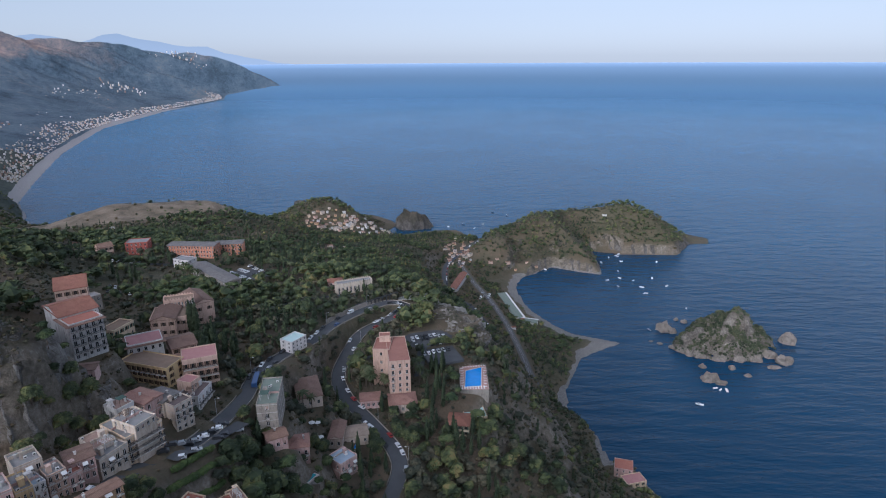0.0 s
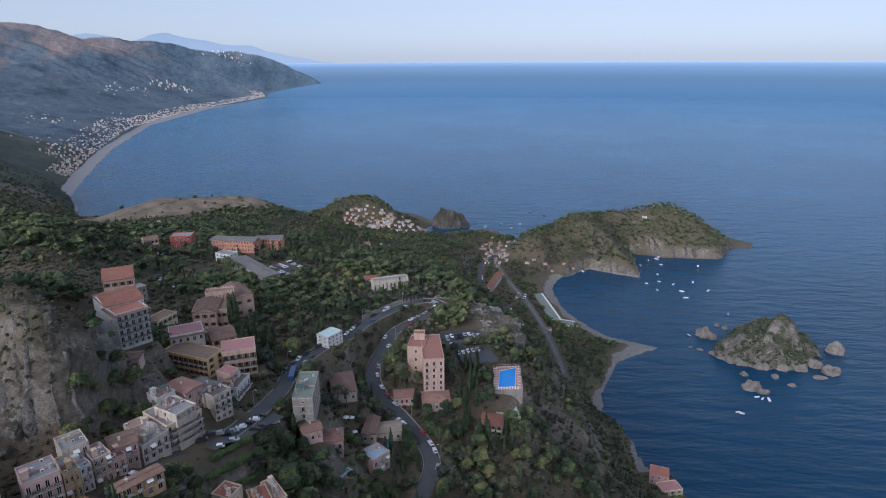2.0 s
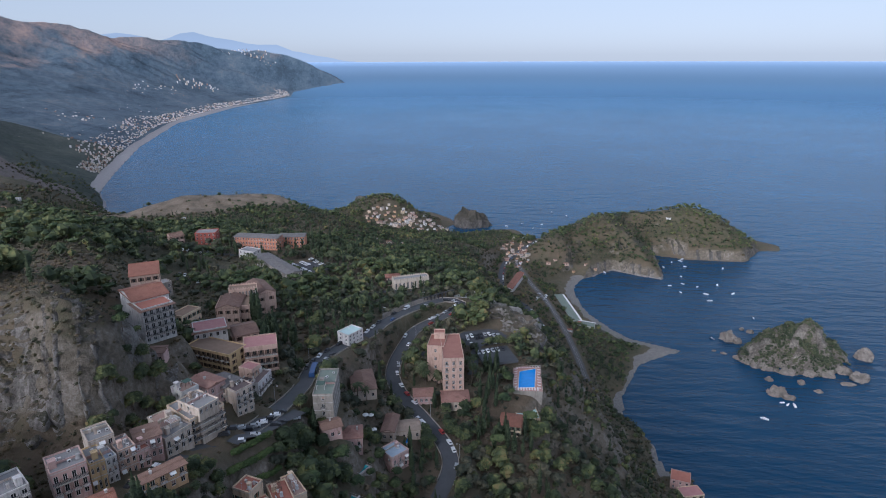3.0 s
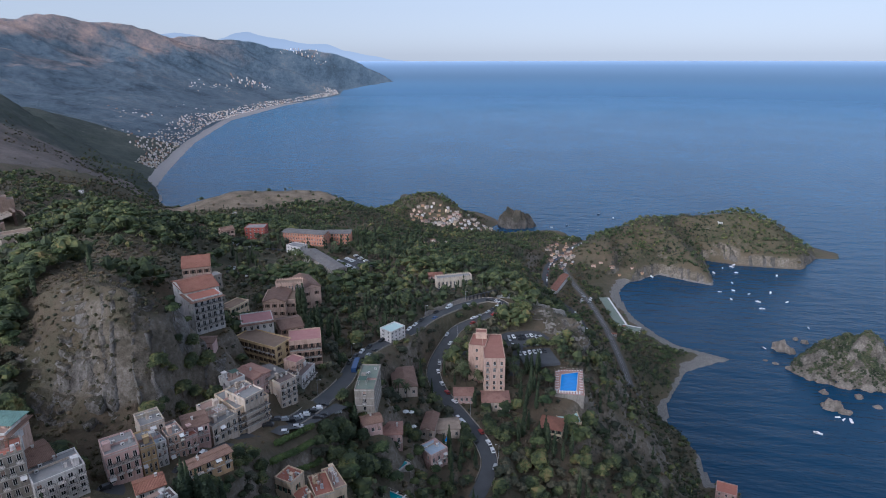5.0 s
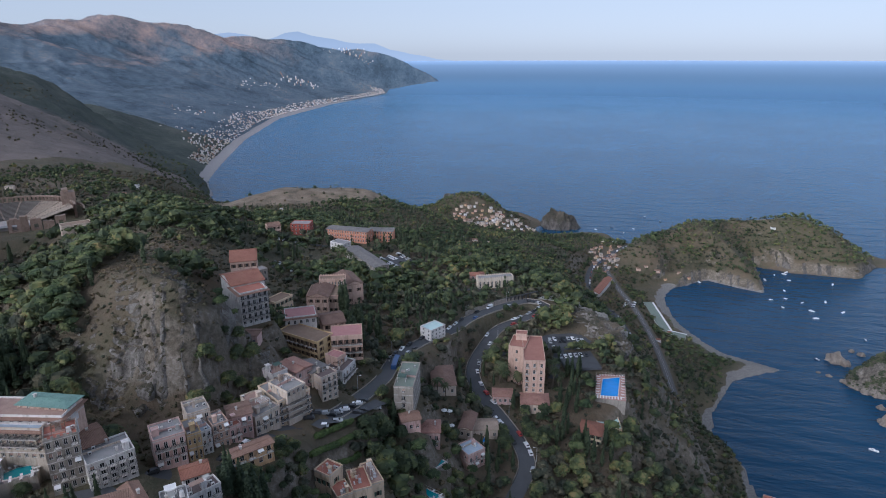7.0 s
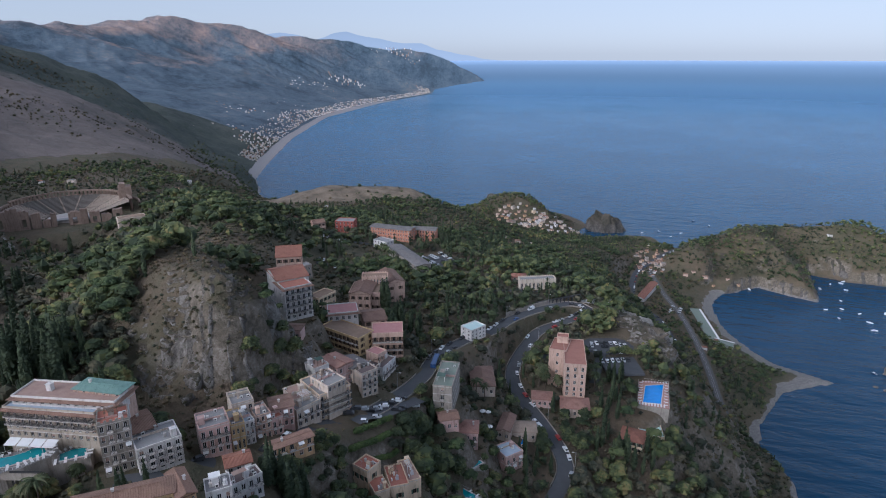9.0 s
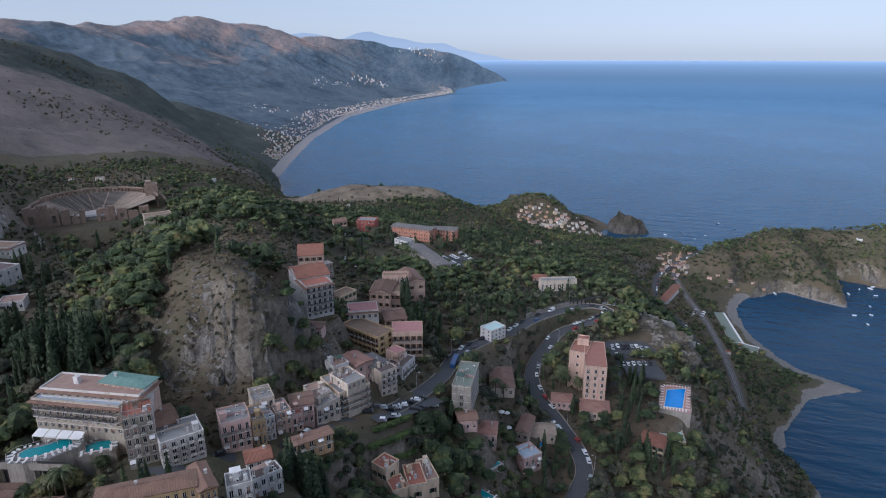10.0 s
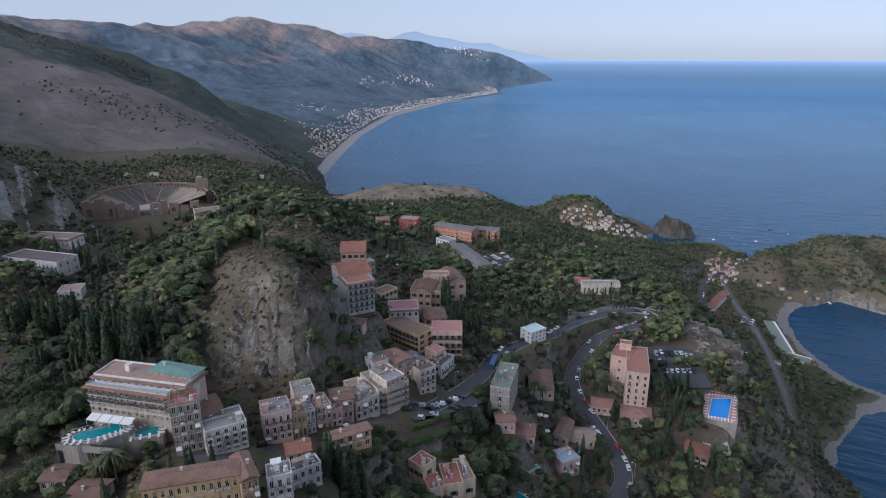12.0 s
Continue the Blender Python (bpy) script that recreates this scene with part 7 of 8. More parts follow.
# parking bay below the apartment houses
LANE = np.array([(x, y, ground(x, y)) for x, y in zip(np.linspace(-90.5, -79, 9), np.linspace(170, 206, 9))])
tagged(ribbon("parking_lane", LANE, 9.0, "asphalt", 0.25), "asphalt parking lane below the apartment houses", "road", kind="structure")
FOOTPRINTS.append((-84.7, 188, 0.304, 0.953, 19, 5.5))
for k in range(9):
    for off in (-2.4, 2.9):
        x, y = -90 + 1.15 * k + off, 172 + 3.6 * k
        if rng.random() < 0.72:
            park(rng.choice((0, 1, 2, 2, 2, 2)), x, y, ground(x, y) + 0.4, rng.choice((-72, 108)) + rng.uniform(-5, 5))
# hotel car park, village car parks
for cx, cy, turn, n, rows, step in ((-12, 346, 20, 8, 1, 2.8), (-6, 336, 20, 8, 2, 2.8), (-1, 318, 20, 6, 2, 3.0), (-148, 428, -40, 9, 3, 2.9), (-198, 356, 20, 6, 2, 3.0), (-227, 418, 10, 6, 2, 3.0), (52, 690, 80, 9, 2, 3.2)):
    for r in range(rows):
        for k in range(n):
            if rng.random() < 0.25:
                continue
            px, py = (k - n / 2) * step, r * 8.5 - 3
            x = cx + px * math.cos(radians(turn)) - py * math.sin(radians(turn))
            y = cy + px * math.sin(radians(turn)) + py * math.cos(radians(turn))
            park(rng.choice(MIX[:12]), x, y, ground(x, y) + 0.12, turn + rng.choice((0, 180)) + rng.uniform(-3, 3))
for k in range(1, len(COAST_ROAD) - 2, 3):
    p, q = COAST_ROAD[k], COAST_ROAD[k + 1]
    yaw = math.degrees(math.atan2(-(q[0] - p[0]), q[1] - p[1]))
    if rng.random() < 0.8:
        park(rng.choice(MIX), p[0] + 2.4, p[1], p[2] + 0.36, yaw)


def tarmac(x, y, yaw, w, d, label):
    s = Shape()
    z = max(ground(x + a, y + b) for a in (-w / 3, 0, w / 3) for b in (-d / 3, 0, d / 3)) + 0.06
    s.box(-w / 2, -d / 2, -1.5, w / 2, d / 2, 0.0)
    ob = tagged(new("car_park", s.mesh("car_park", ["asphalt"])), label, "car park", kind="structure")
    ob.matrix_basis = pose(x, y, z, 0, 0, yaw)
    FOOTPRINTS.append((x, y, math.cos(radians(yaw)), math.sin(radians(yaw)), w / 2, d / 2))


tarmac(-9, 341, 20, 27, 21, "grey asphalt hotel car park")
tarmac(-148, 430, -40, 30, 24, "grey asphalt car park among trees")
FOOTPRINTS.append((-90, 186, 0.7, 0.7, 10, 6))


# ---- boats ----
def boat(length, hull, label, cabin=True):
    """A moored motor boat: flared hull, deck, cabin and windscreen. Bow along +y."""
    ob = tagged(new("boat"), label, "boat", "moored boats")
    s, b = Shape(), length * 0.16
    ring = [(-b, -length / 2), (b, -length / 2), (b * 1.05, 0), (b * 0.7, length * 0.32), (0, length / 2), (-b * 0.7, length * 0.32), (-b * 1.05, 0)]
    low = [(x * 0.6, y * 0.9, -0.3) for x, y in ring]
    top = [(x, y, 0.75 + 0.3 * max(y, 0) / length) for x, y in ring]
    for i in range(7):
        j = (i + 1) % 7
        s.face([low[i], low[j], top[j], top[i]])
    s.face(top)
    part("hull", s.mesh("hull", [hull]), ob)
    if cabin:
        s = Shape()
        s.box(-b * 0.65, -length * 0.1, 0.75, b * 0.65, length * 0.2, 1.5)
        part("cabin", s.mesh("cabin", ["boat_white"]), ob)
        s = Shape()
        s.face([(-b * 0.6, length * 0.21, 1.48), (b * 0.6, length * 0.21, 1.48), (b * 0.6, length * 0.26, 0.95), (-b * 0.6, length * 0.26, 0.95)])
        s.face([(-b * 0.66, -length * 0.05, 1.0), (-b * 0.66, length * 0.17, 1.0), (-b * 0.66, length * 0.17, 1.35), (-b * 0.66, -length * 0.05, 1.35)])
        part("windscreen", s.mesh("windscreen", ["glass_dark"]), ob)
    s = Shape()
    s.box(-b * 0.7, -length * 0.42, 0.76, b * 0.7, -length * 0.3, 1.05)
    part("bench", s.mesh("bench", ["boat_white"]), ob)
    return ob


FLEET = [boat(7.2, "boat_white", "white motor boat with a cabin on the sea"), boat(4.8, "boat_white", "small open white boat on the sea", False), boat(6.4, "boat_dark", "dark-hulled motor boat on the sea")]
first = [True] * 3
for k, (x, y) in enumerate(((240, 881), (272, 912), (272, 886), (278, 921), (325, 882), (255, 842), (249, 812), (230, 804), (266, 802), (295, 812), (238, 780), (269, 776), (267, 753), (305, 780), (258, 905), (150, 850),
                            (230, 483), (256, 511), (260, 508), (265, 507), (126, 1173), (38, 1107), (75, 1108), (58, 1080), (301, 701), (235, 640), (10, 1090), (100, 1200))):
    kind = (0, 0, 1, 0, 0, 1, 1, 1, 1, 0, 1, 0, 0, 0, 1, 0, 0, 1, 1, 0, 2, 2, 1, 1, 2, 2, 1, 2)[k]
    m = pose(x, y, 0, 0, 0, (70 + 37 * k) % 180 - 60)
    if first[kind]:
        first[kind], FLEET[kind].matrix_basis = False, m
    else:
        copy_thing(FLEET[kind], m)
tarmac(-1, 319, 20, 20, 19, "lower grey asphalt terrace of the hotel car park")


# ---- plants ----
LIFT = [0.85]   # how far leaves turn up to the sky
CORE = [(4, 7, 4)]   # lobes filled with dense inner foliage, and their sectors and rings


def leaf_cloud(lobes, count, size, rs, flat=0.0):
    """Quads scattered over and inside a set of lobes (centre, radii): the leaf clumps of a crown."""
    w = np.array([l[3] * l[4] for l in lobes])
    pick = rs.choice(len(lobes), count, p=w / w.sum())
    L = np.array(lobes)[pick]
    d = rs.normal(size=(count, 3))
    d /= np.linalg.norm(d, axis=1)[:, None]
    d[:, 2] = np.where(d[:, 2] < -0.5, -d[:, 2], d[:, 2])
    c = L[:, :3] + d * L[:, 3:6] * rs.uniform(0.72, 1.06, (count, 1))
    n = d + rs.normal(size=(count, 3)) * 0.55
    n[:, 2] += LIFT[0]
    n /= np.linalg.norm(n, axis=1)[:, None]
    a = np.cross(n, rs.normal(size=(count, 3)))
    a /= np.linalg.norm(a, axis=1)[:, None]
    b = np.cross(n, a)
    s = size * rs.uniform(0.6, 1.3, (count, 1))
    k = rs.uniform(0.45, 0.8, (count, 1))
    leaves = np.stack([c - a * s, c - b * s * k, c + a * s, c + b * s * k], 1)
    fill, (lobe_count, seg, ring) = [], CORE[0]
    tall = lobes[0][2] < lobes[-1][2] - 5
    for lx, ly, lz, rx, ry, rz in (lobes if lobe_count > 1 else lobes[1::2]) if tall else lobes[:lobe_count]:
        u, v = np.meshgrid(np.linspace(0, 2 * math.pi, seg + 1), np.linspace(-0.9, 1.5, ring + 1))
        wob = 0.86 + 0.12 * rs.normal(size=(ring + 1, seg + 1, 1)).clip(-1.5, 1.5)
        wob[:, -1], wob[-1] = wob[:, 0], wob[-1, 0]
        g = np.stack([np.cos(v) * np.cos(u) * rx, np.cos(v) * np.sin(u) * ry, np.sin(v) * rz], -1) * wob + np.array([lx, ly, lz])
        fill.append(np.stack([g[:-1, :-1], g[:-1, 1:], g[1:, 1:], g[1:, :-1]], 2).reshape(-1, 4, 3))
    return np.concatenate([leaves, *fill])


def quads_mesh(name, quads, mat):
    n = len(quads)
    me = bpy.data.meshes.new(name)
    me.vertices.add(4 * n)
    me.vertices.foreach_set("co", quads.reshape(-1).astype(np.float32))
    me.loops.add(4 * n)
    me.loops.foreach_set("vertex_index", np.arange(4 * n, dtype=np.int32))
    me.polygons.add(n)
    me.polygons.foreach_set("loop_start", np.arange(0, 4 * n, 4, dtype=np.int32))
    me.materials.append(MATS[mat])
    me.update(calc_edges=True)
    return me


def broad_lobes(rs, h, r):
    out = [(0, 0, h - r * 0.75, r * 0.8, r * 0.8, r * 0.62)]
    for k in range(6):
        a = 2 * math.pi * k / 6 + rs.uniform(-0.4, 0.4)
        q = r * rs.uniform(0.42, 0.62)
        out.append((math.cos(a) * r * 0.55, math.sin(a) * r * 0.55, h - r * rs.uniform(0.7, 1.15), q, q, q * 0.8))
    return out


def crown_quads(kind, rs, count):
    """Leaf quads of one tree of a kind, and its height."""
    if kind == "cypress":
        h = 10.5
        lobes = [(0, 0, h * f, r, r, 1.6) for f, r in ((0.14, 0.75), (0.27, 1.05), (0.40, 1.1), (0.53, 1.0), (0.66, 0.8), (0.79, 0.55), (0.91, 0.3))]
        return leaf_cloud(lobes, count, 0.42, rs), h
    if kind == "umbrella_pine":
        h = 9.0
        lobes = [(0, 0, h - 1.2, 3.0, 3.0, 1.1)] + [(math.cos(a) * 2.3, math.sin(a) * 2.3, h - 1.5 + rs.uniform(-0.3, 0.3), 1.5, 1.5, 0.9) for a in np.linspace(0, 5.4, 7)]
        return leaf_cloud(lobes, count, 0.5, rs), h
    if kind == "olive_tree":
        return leaf_cloud(broad_lobes(rs, 4.6, 2.3), count, 0.42, rs), 4.6
    if kind == "palm":
        quads = []
        for k in range(18):
            a, up = 2 * math.pi * k / 18 + rs.uniform(-0.15, 0.15), rs.uniform(-0.2, 0.9)
            p = np.array([0, 0, 6.5])
            for i in range(5):
                e = up - 0.38 * i
                q = p + 0.62 * np.array([math.cos(a) * math.cos(e), math.sin(a) * math.cos(e), math.sin(e)])
                wv = np.array([-math.sin(a), math.cos(a), 0]) * (0.34, 0.42, 0.38, 0.28, 0.12)[i]
                wn = np.array([-math.sin(a), math.cos(a), 0]) * (0.42, 0.38, 0.28, 0.12, 0.02)[i]
                drop = np.array([0, 0, -0.16])
                quads += [[p, q, q + wn + drop, p + wv + drop], [p, p - wv + drop, q - wn + drop, q]]
                p = q
        return np.array(quads), 7.0
    h, r = (7.4, 3.5) if kind == "broadleaf_tree" else (1.5, 1.25)
    return leaf_cloud(broad_lobes(rs, h, r), count, 0.6 if kind == "broadleaf_tree" else 0.36, rs), h


LEAF = {"cypress": "leaves_cypress", "umbrella_pine": "leaves_pine", "olive_tree": "leaves_olive", "palm": "leaves_palm", "broadleaf_tree": "leaves_broad", "bush": "scrub", "isle": "leaves_island"}
TRUNK = {"cypress": (1.6, 0.2), "umbrella_pine": (7.4, 0.24), "olive_tree": (2.4, 0.22), "palm": (6.4, 0.2), "broadleaf_tree": (3.8, 0.26)}
LABELS = {"cypress": "tall dark green cypress tree", "umbrella_pine": "umbrella pine with a flat spreading crown", "olive_tree": "grey-green olive tree on the slope", "palm": "palm with arching fronds in the garden",
          "broadleaf_tree": "broad green garden tree with dense leaves"}


def tree(kind, seed, count):
    rs = np.random.RandomState(seed)
    ob = tagged(new(kind), LABELS[kind], "tree", kind.replace("_", " ") + " group")
    th, tr = TRUNK[kind]
    s = Shape()
    s.tube((0, 0, -1.2), (0.05, 0.03, th * 0.55), tr, tr * 0.75, 7)
    s.tube((0.05, 0.03, th * 0.55), (0, 0, th), tr * 0.75, tr * 0.5, 7)
    if kind in ("broadleaf_tree", "olive_tree", "umbrella_pine"):
        for k in range(4):
            a = 1.57 * k + rs.uniform(-0.5, 0.5)
            s.tube((0, 0, th * 0.8), (math.cos(a) * 1.5, math.sin(a) * 1.5, th + 1.1), tr * 0.42, tr * 0.18, 5)
    part("trunk", s.mesh("trunk", ["bark"]), ob)
    q, _ = crown_quads(kind, rs, count)
    part("crown", quads_mesh("crown", q, LEAF[kind]), ob)
    return ob


def blocked(x, y, margin):
    for cx, cy, c, s, hw, hd in FOOTPRINTS:
        dx, dy = x - cx, y - cy
        if abs(dx) > 80 or abs(dy) > 80:
            continue
        if abs(dx * c + dy * s) < hw + margin and abs(-dx * s + dy * c) < hd + margin:
            return True
    return False


LINES = np.concatenate([ROAD_LINE[:, :2], smooth_line(RAIL[::3], 4.0)[:, :2], COAST_ROAD[:, :2]])


def near_line(x, y, d):
    return bool((np.abs(LINES - (x, y)).max(1) < d).any() and (np.hypot(LINES[:, 0] - x, LINES[:, 1] - y) < d).any())


def slope_at(x, y):
    return math.hypot(ground(x + 3, y) - ground(x - 3, y), ground(x, y + 3) - ground(x, y - 3)) / 6


# planted trees: (kind, x, y, height scale)
SINGLE = {k: [tree(k, 10 + i, n) for i in range(v)] for k, v, n in (("cypress", 2, 360), ("umbrella_pine", 2, 420), ("olive_tree", 2, 240), ("palm", 2, 0), ("broadleaf_tree", 3, 430))}
SET = set()
trng = random.Random(77)
PLANTED = 0


def plant(kind, x, y, scale=1.0):
    global PLANTED
    k = trng.randrange(len(SINGLE[kind]))
    m = pose(x, y, ground(x, y), 0, 0, trng.uniform(0, 360)) @ Matrix.Diagonal((scale, scale, scale * trng.uniform(0.9, 1.15), 1))
    FOOTPRINTS.append((x, y, 1, 0, 0.8, 0.8))
    PLANTED += 1
    if (kind, k) not in SET:
        SET.add((kind, k))
        SINGLE[kind][k].matrix_basis = m
    else:
        copy_thing(SINGLE[kind][k], m)


def grove(kind, cx, cy, ax, ay, n, lo=0.8, hi=1.2):
    done, tries = 0, 0
    while done < n and tries < n * 25:
        tries += 1
        a, r = trng.uniform(0, 6.283), math.sqrt(trng.random())
        x, y = cx + ax * r * math.cos(a), cy + ay * r * math.sin(a)
        if blocked(x, y, 1.3) or near_line(x, y, 6.0):
            continue
        plant(kind, x, y, trng.uniform(lo, hi))
        done += 1


grove("cypress", -266, 150, 9, 11, 10, 1.00, 1.40)
grove("cypress", -250, 152, 9, 10, 10, 1.00, 1.40)
grove("cypress", -200, 133, 8, 10, 12, 1.00, 1.50)
grove("cypress", -181, 129, 7, 8, 9, 1.00, 1.50)
grove("cypress", -332, 217, 10, 11, 6, 0.90, 1.30)
grove("cypress", -303, 207, 7, 9, 5, 0.90, 1.20)
grove("cypress", -376, 308, 2, 3, 2, 1.00, 1.30)
grove("cypress", -183, 139, 6, 7, 6, 0.90, 1.30)
grove("cypress", -130, 289, 3, 3, 3, 1.20, 1.50)
grove("cypress", -114, 273, 3, 3, 4, 1.10, 1.40)
grove("cypress", -107, 250, 4, 5, 4, 0.90, 1.30)
grove("cypress", -105, 274, 3, 4, 4, 0.90, 1.20)
grove("cypress", -90, 122, 4, 4, 5, 0.90, 1.20)
grove("cypress", -85, 124, 4, 4, 6, 0.90, 1.20)
grove("cypress", -92, 115, 2, 2, 3, 0.80, 1.10)
grove("cypress", -87, 176, 2, 3, 3, 0.80, 1.10)
grove("cypress", -3, 309, 5, 6, 5, 0.80, 1.10)
grove("cypress", -3, 279, 8, 9, 6, 0.80, 1.10)
grove("cypress", -3, 259, 9, 11, 6, 0.80, 1.10)
grove("cypress", -206, 373, 12, 15, 6, 0.70, 1.00)
grove("cypress", -193, 485, 15, 18, 5, 0.70, 1.00)
grove("cypress", -207, 434, 14, 17, 4, 0.70, 1.00)
grove("cypress", -159, 527, 21, 26, 6, 0.80, 1.10)
grove("cypress", -139, 633, 19, 23, 4, 0.80, 1.10)
grove("cypress", 11, 259, 9, 11, 5, 0.80, 1.10)
grove("cypress", -174, 196, 2, 2, 1, 0.80, 0.90)
grove("cypress", -182, 179, 2, 2, 1, 0.80, 0.90)
grove("cypress", -366, 1244, 6, 7, 1, 1.30, 1.50)
grove("palm", -34, 291, 8, 9, 6, 0.90, 1.25)
grove("palm", -27, 288, 6, 7, 5, 0.90, 1.25)
grove("palm", -16, 294, 8, 9, 7, 0.90, 1.25)
grove("palm", -40, 290, 3, 4, 2, 0.90, 1.25)
grove("palm", -155, 451, 14, 17, 5, 0.90, 1.25)
grove("palm", -140, 501, 15, 18, 5, 0.90, 1.25)
grove("palm", -65, 255, 3, 3, 2, 0.90, 1.25)
grove("palm", -141, 88, 4, 4, 3, 0.90, 1.25)
grove("umbrella_pine", -90, 136, 6, 6, 2, 0.55, 0.70)
grove("umbrella_pine", -80, 146, 4, 5, 2, 0.55, 0.75)
grove("umbrella_pine", -44, 218, 8, 9, 3, 0.90, 1.25)
grove("umbrella_pine", -48, 206, 5, 6, 2, 0.90, 1.25)
grove("umbrella_pine", 10, 294, 8, 9, 3, 0.90, 1.25)
grove("umbrella_pine", -54, 323, 8, 10, 3, 0.90, 1.25)
grove("umbrella_pine", -153, 263, 2, 2, 1, 0.90, 1.25)
grove("umbrella_pine", -140, 409, 8, 10, 3, 0.90, 1.25)
grove("umbrella_pine", -127, 183, 7, 8, 3, 0.90, 1.25)
grove("umbrella_pine", -182, 345, 11, 14, 5, 0.90, 1.25)
grove("broadleaf_tree", -75, 192, 10, 13, 14, 0.55, 1.05)
grove("broadleaf_tree", -86, 141, 8, 10, 8, 0.40, 0.70)
grove("broadleaf_tree", -91, 185, 5, 5, 4, 0.55, 1.05)
grove("broadleaf_tree", -62, 190, 7, 8, 6, 0.55, 1.05)
grove("broadleaf_tree", -55, 222, 6, 8, 5, 0.55, 1.05)
grove("broadleaf_tree", -40, 215, 10, 12, 8, 0.55, 1.05)
grove("broadleaf_tree", -28, 250, 8, 10, 8, 0.55, 1.05)
grove("broadleaf_tree", -17, 265, 9, 11, 7, 0.55, 1.05)
grove("broadleaf_tree", -9, 246, 11, 14, 10, 0.55, 1.05)
grove("broadleaf_tree", -146, 96, 5, 6, 6, 0.55, 1.05)
grove("broadleaf_tree", -139, 115, 3, 4, 3, 0.55, 1.05)
grove("broadleaf_tree", -162, 80, 6, 7, 6, 0.55, 1.05)
grove("broadleaf_tree", -232, 148, 8, 10, 6, 0.55, 1.05)
grove("broadleaf_tree", -123, 165, 5, 6, 8, 0.55, 1.05)
grove("broadleaf_tree", -122, 154, 2, 3, 3, 0.55, 1.05)
grove("broadleaf_tree", -73, 227, 4, 5, 4, 0.55, 1.05)
grove("broadleaf_tree", 0, 331, 7, 8, 6, 0.55, 1.05)
grove("broadleaf_tree", -90, 251, 4, 5, 5, 0.55, 1.05)
grove("broadleaf_tree", -103, 304, 8, 10, 6, 0.55, 1.05)
plant("broadleaf_tree", -146.5, 90.0, 1.15)
plant("broadleaf_tree", -149.5, 87.5, 1.0)
plant("broadleaf_tree", -139.5, 103.0, 0.85)
grove("broadleaf_tree", -77, 192, 7, 7, 8, 0.90, 1.40)
grove("broadleaf_tree", -80, 203, 4, 4, 4, 0.90, 1.30)
grove("broadleaf_tree", -206, 107, 14, 12, 14, 0.70, 1.30)
grove("broadleaf_tree", -184, 98, 10, 9, 14, 0.60, 1.15)
grove("broadleaf_tree", -178, 86, 9, 6, 9, 0.60, 1.10)
grove("broadleaf_tree", -150, 90, 6, 4, 6, 0.55, 0.95)
grove("broadleaf_tree", -118, 172, 6, 7, 9, 0.60, 1.05)
grove("broadleaf_tree", -124, 182, 4, 6, 6, 0.55, 0.95)
grove("broadleaf_tree", -88, 150, 4, 5, 4, 0.55, 0.95)
grove("broadleaf_tree", -74, 211, 6, 4, 8, 0.60, 1.05)
grove("cypress", -75, 208, 5, 3, 4, 0.90, 1.20)
grove("broadleaf_tree", -92, 128, 5, 5, 7, 0.55, 0.90)
grove("broadleaf_tree", -120, 290, 10, 10, 10, 0.60, 1.10)
grove("palm", -118, 448, 22, 12, 9, 0.90, 1.25)
grove("palm", -170, 400, 16, 12, 6, 0.90, 1.25)
grove("olive_tree", -83, 140, 6, 7, 8, 0.70, 1.20)
grove("olive_tree", -73, 178, 5, 6, 4, 0.70, 1.10)
grove("olive_tree", -107, 151, 4, 5, 4, 0.70, 1.20)
grove("olive_tree", -62, 301, 8, 10, 8, 0.70, 1.20)
grove("olive_tree", -64, 324, 10, 12, 8, 0.70, 1.20)
grove("olive_tree", 5, 263, 12, 14, 8, 0.70, 1.20)
grove("olive_tree", -174, 155, 7, 8, 8, 0.70, 1.20)
grove("olive_tree", -186, 156, 7, 9, 6, 0.70, 1.20)


# clipped hedges and kitchen-garden rows below the parking lane
def hedge(points, width, height, count, seed):
    rs = np.random.RandomState(seed)
    line = draped(points, 1.5)
    lobes = [(x, y, z + 0.5 * height, 0.5 * width, 0.5 * width, 0.62 * height) for x, y, z in line]
    tagged(new("hedge", quads_mesh("hedge", leaf_cloud(lobes, count, 0.34, rs), "leaves_hedge")), "long bright green clipped hedge on the garden terrace", "hedge", "garden hedges")


foliage("leaves_hedge", [(0.2, (0.046, 0.071, 0.022)), (0.5, (0.081, 0.115, 0.034)), (0.85, (0.132, 0.161, 0.050))])
CORE[0] = (99, 6, 3)
FOOTPRINTS.append((-79.5, 167, 0.33, 0.944, 10, 6.5))
hedge([(-85, 159), (-82, 168), (-79, 177)], 3.0, 1.7, 1500, 201)
hedge([(-82, 157), (-78.5, 166), (-75.5, 175)], 2.6, 1.5, 1300, 202)
hedge([(-86.5, 166), (-83.5, 175), (-81, 183)], 2.6, 1.8, 1400, 203)
hedge([(-78, 158), (-74.5, 166), (-72, 173)], 2.4, 1.3, 1000, 204)
CORE[0] = (4, 7, 4)


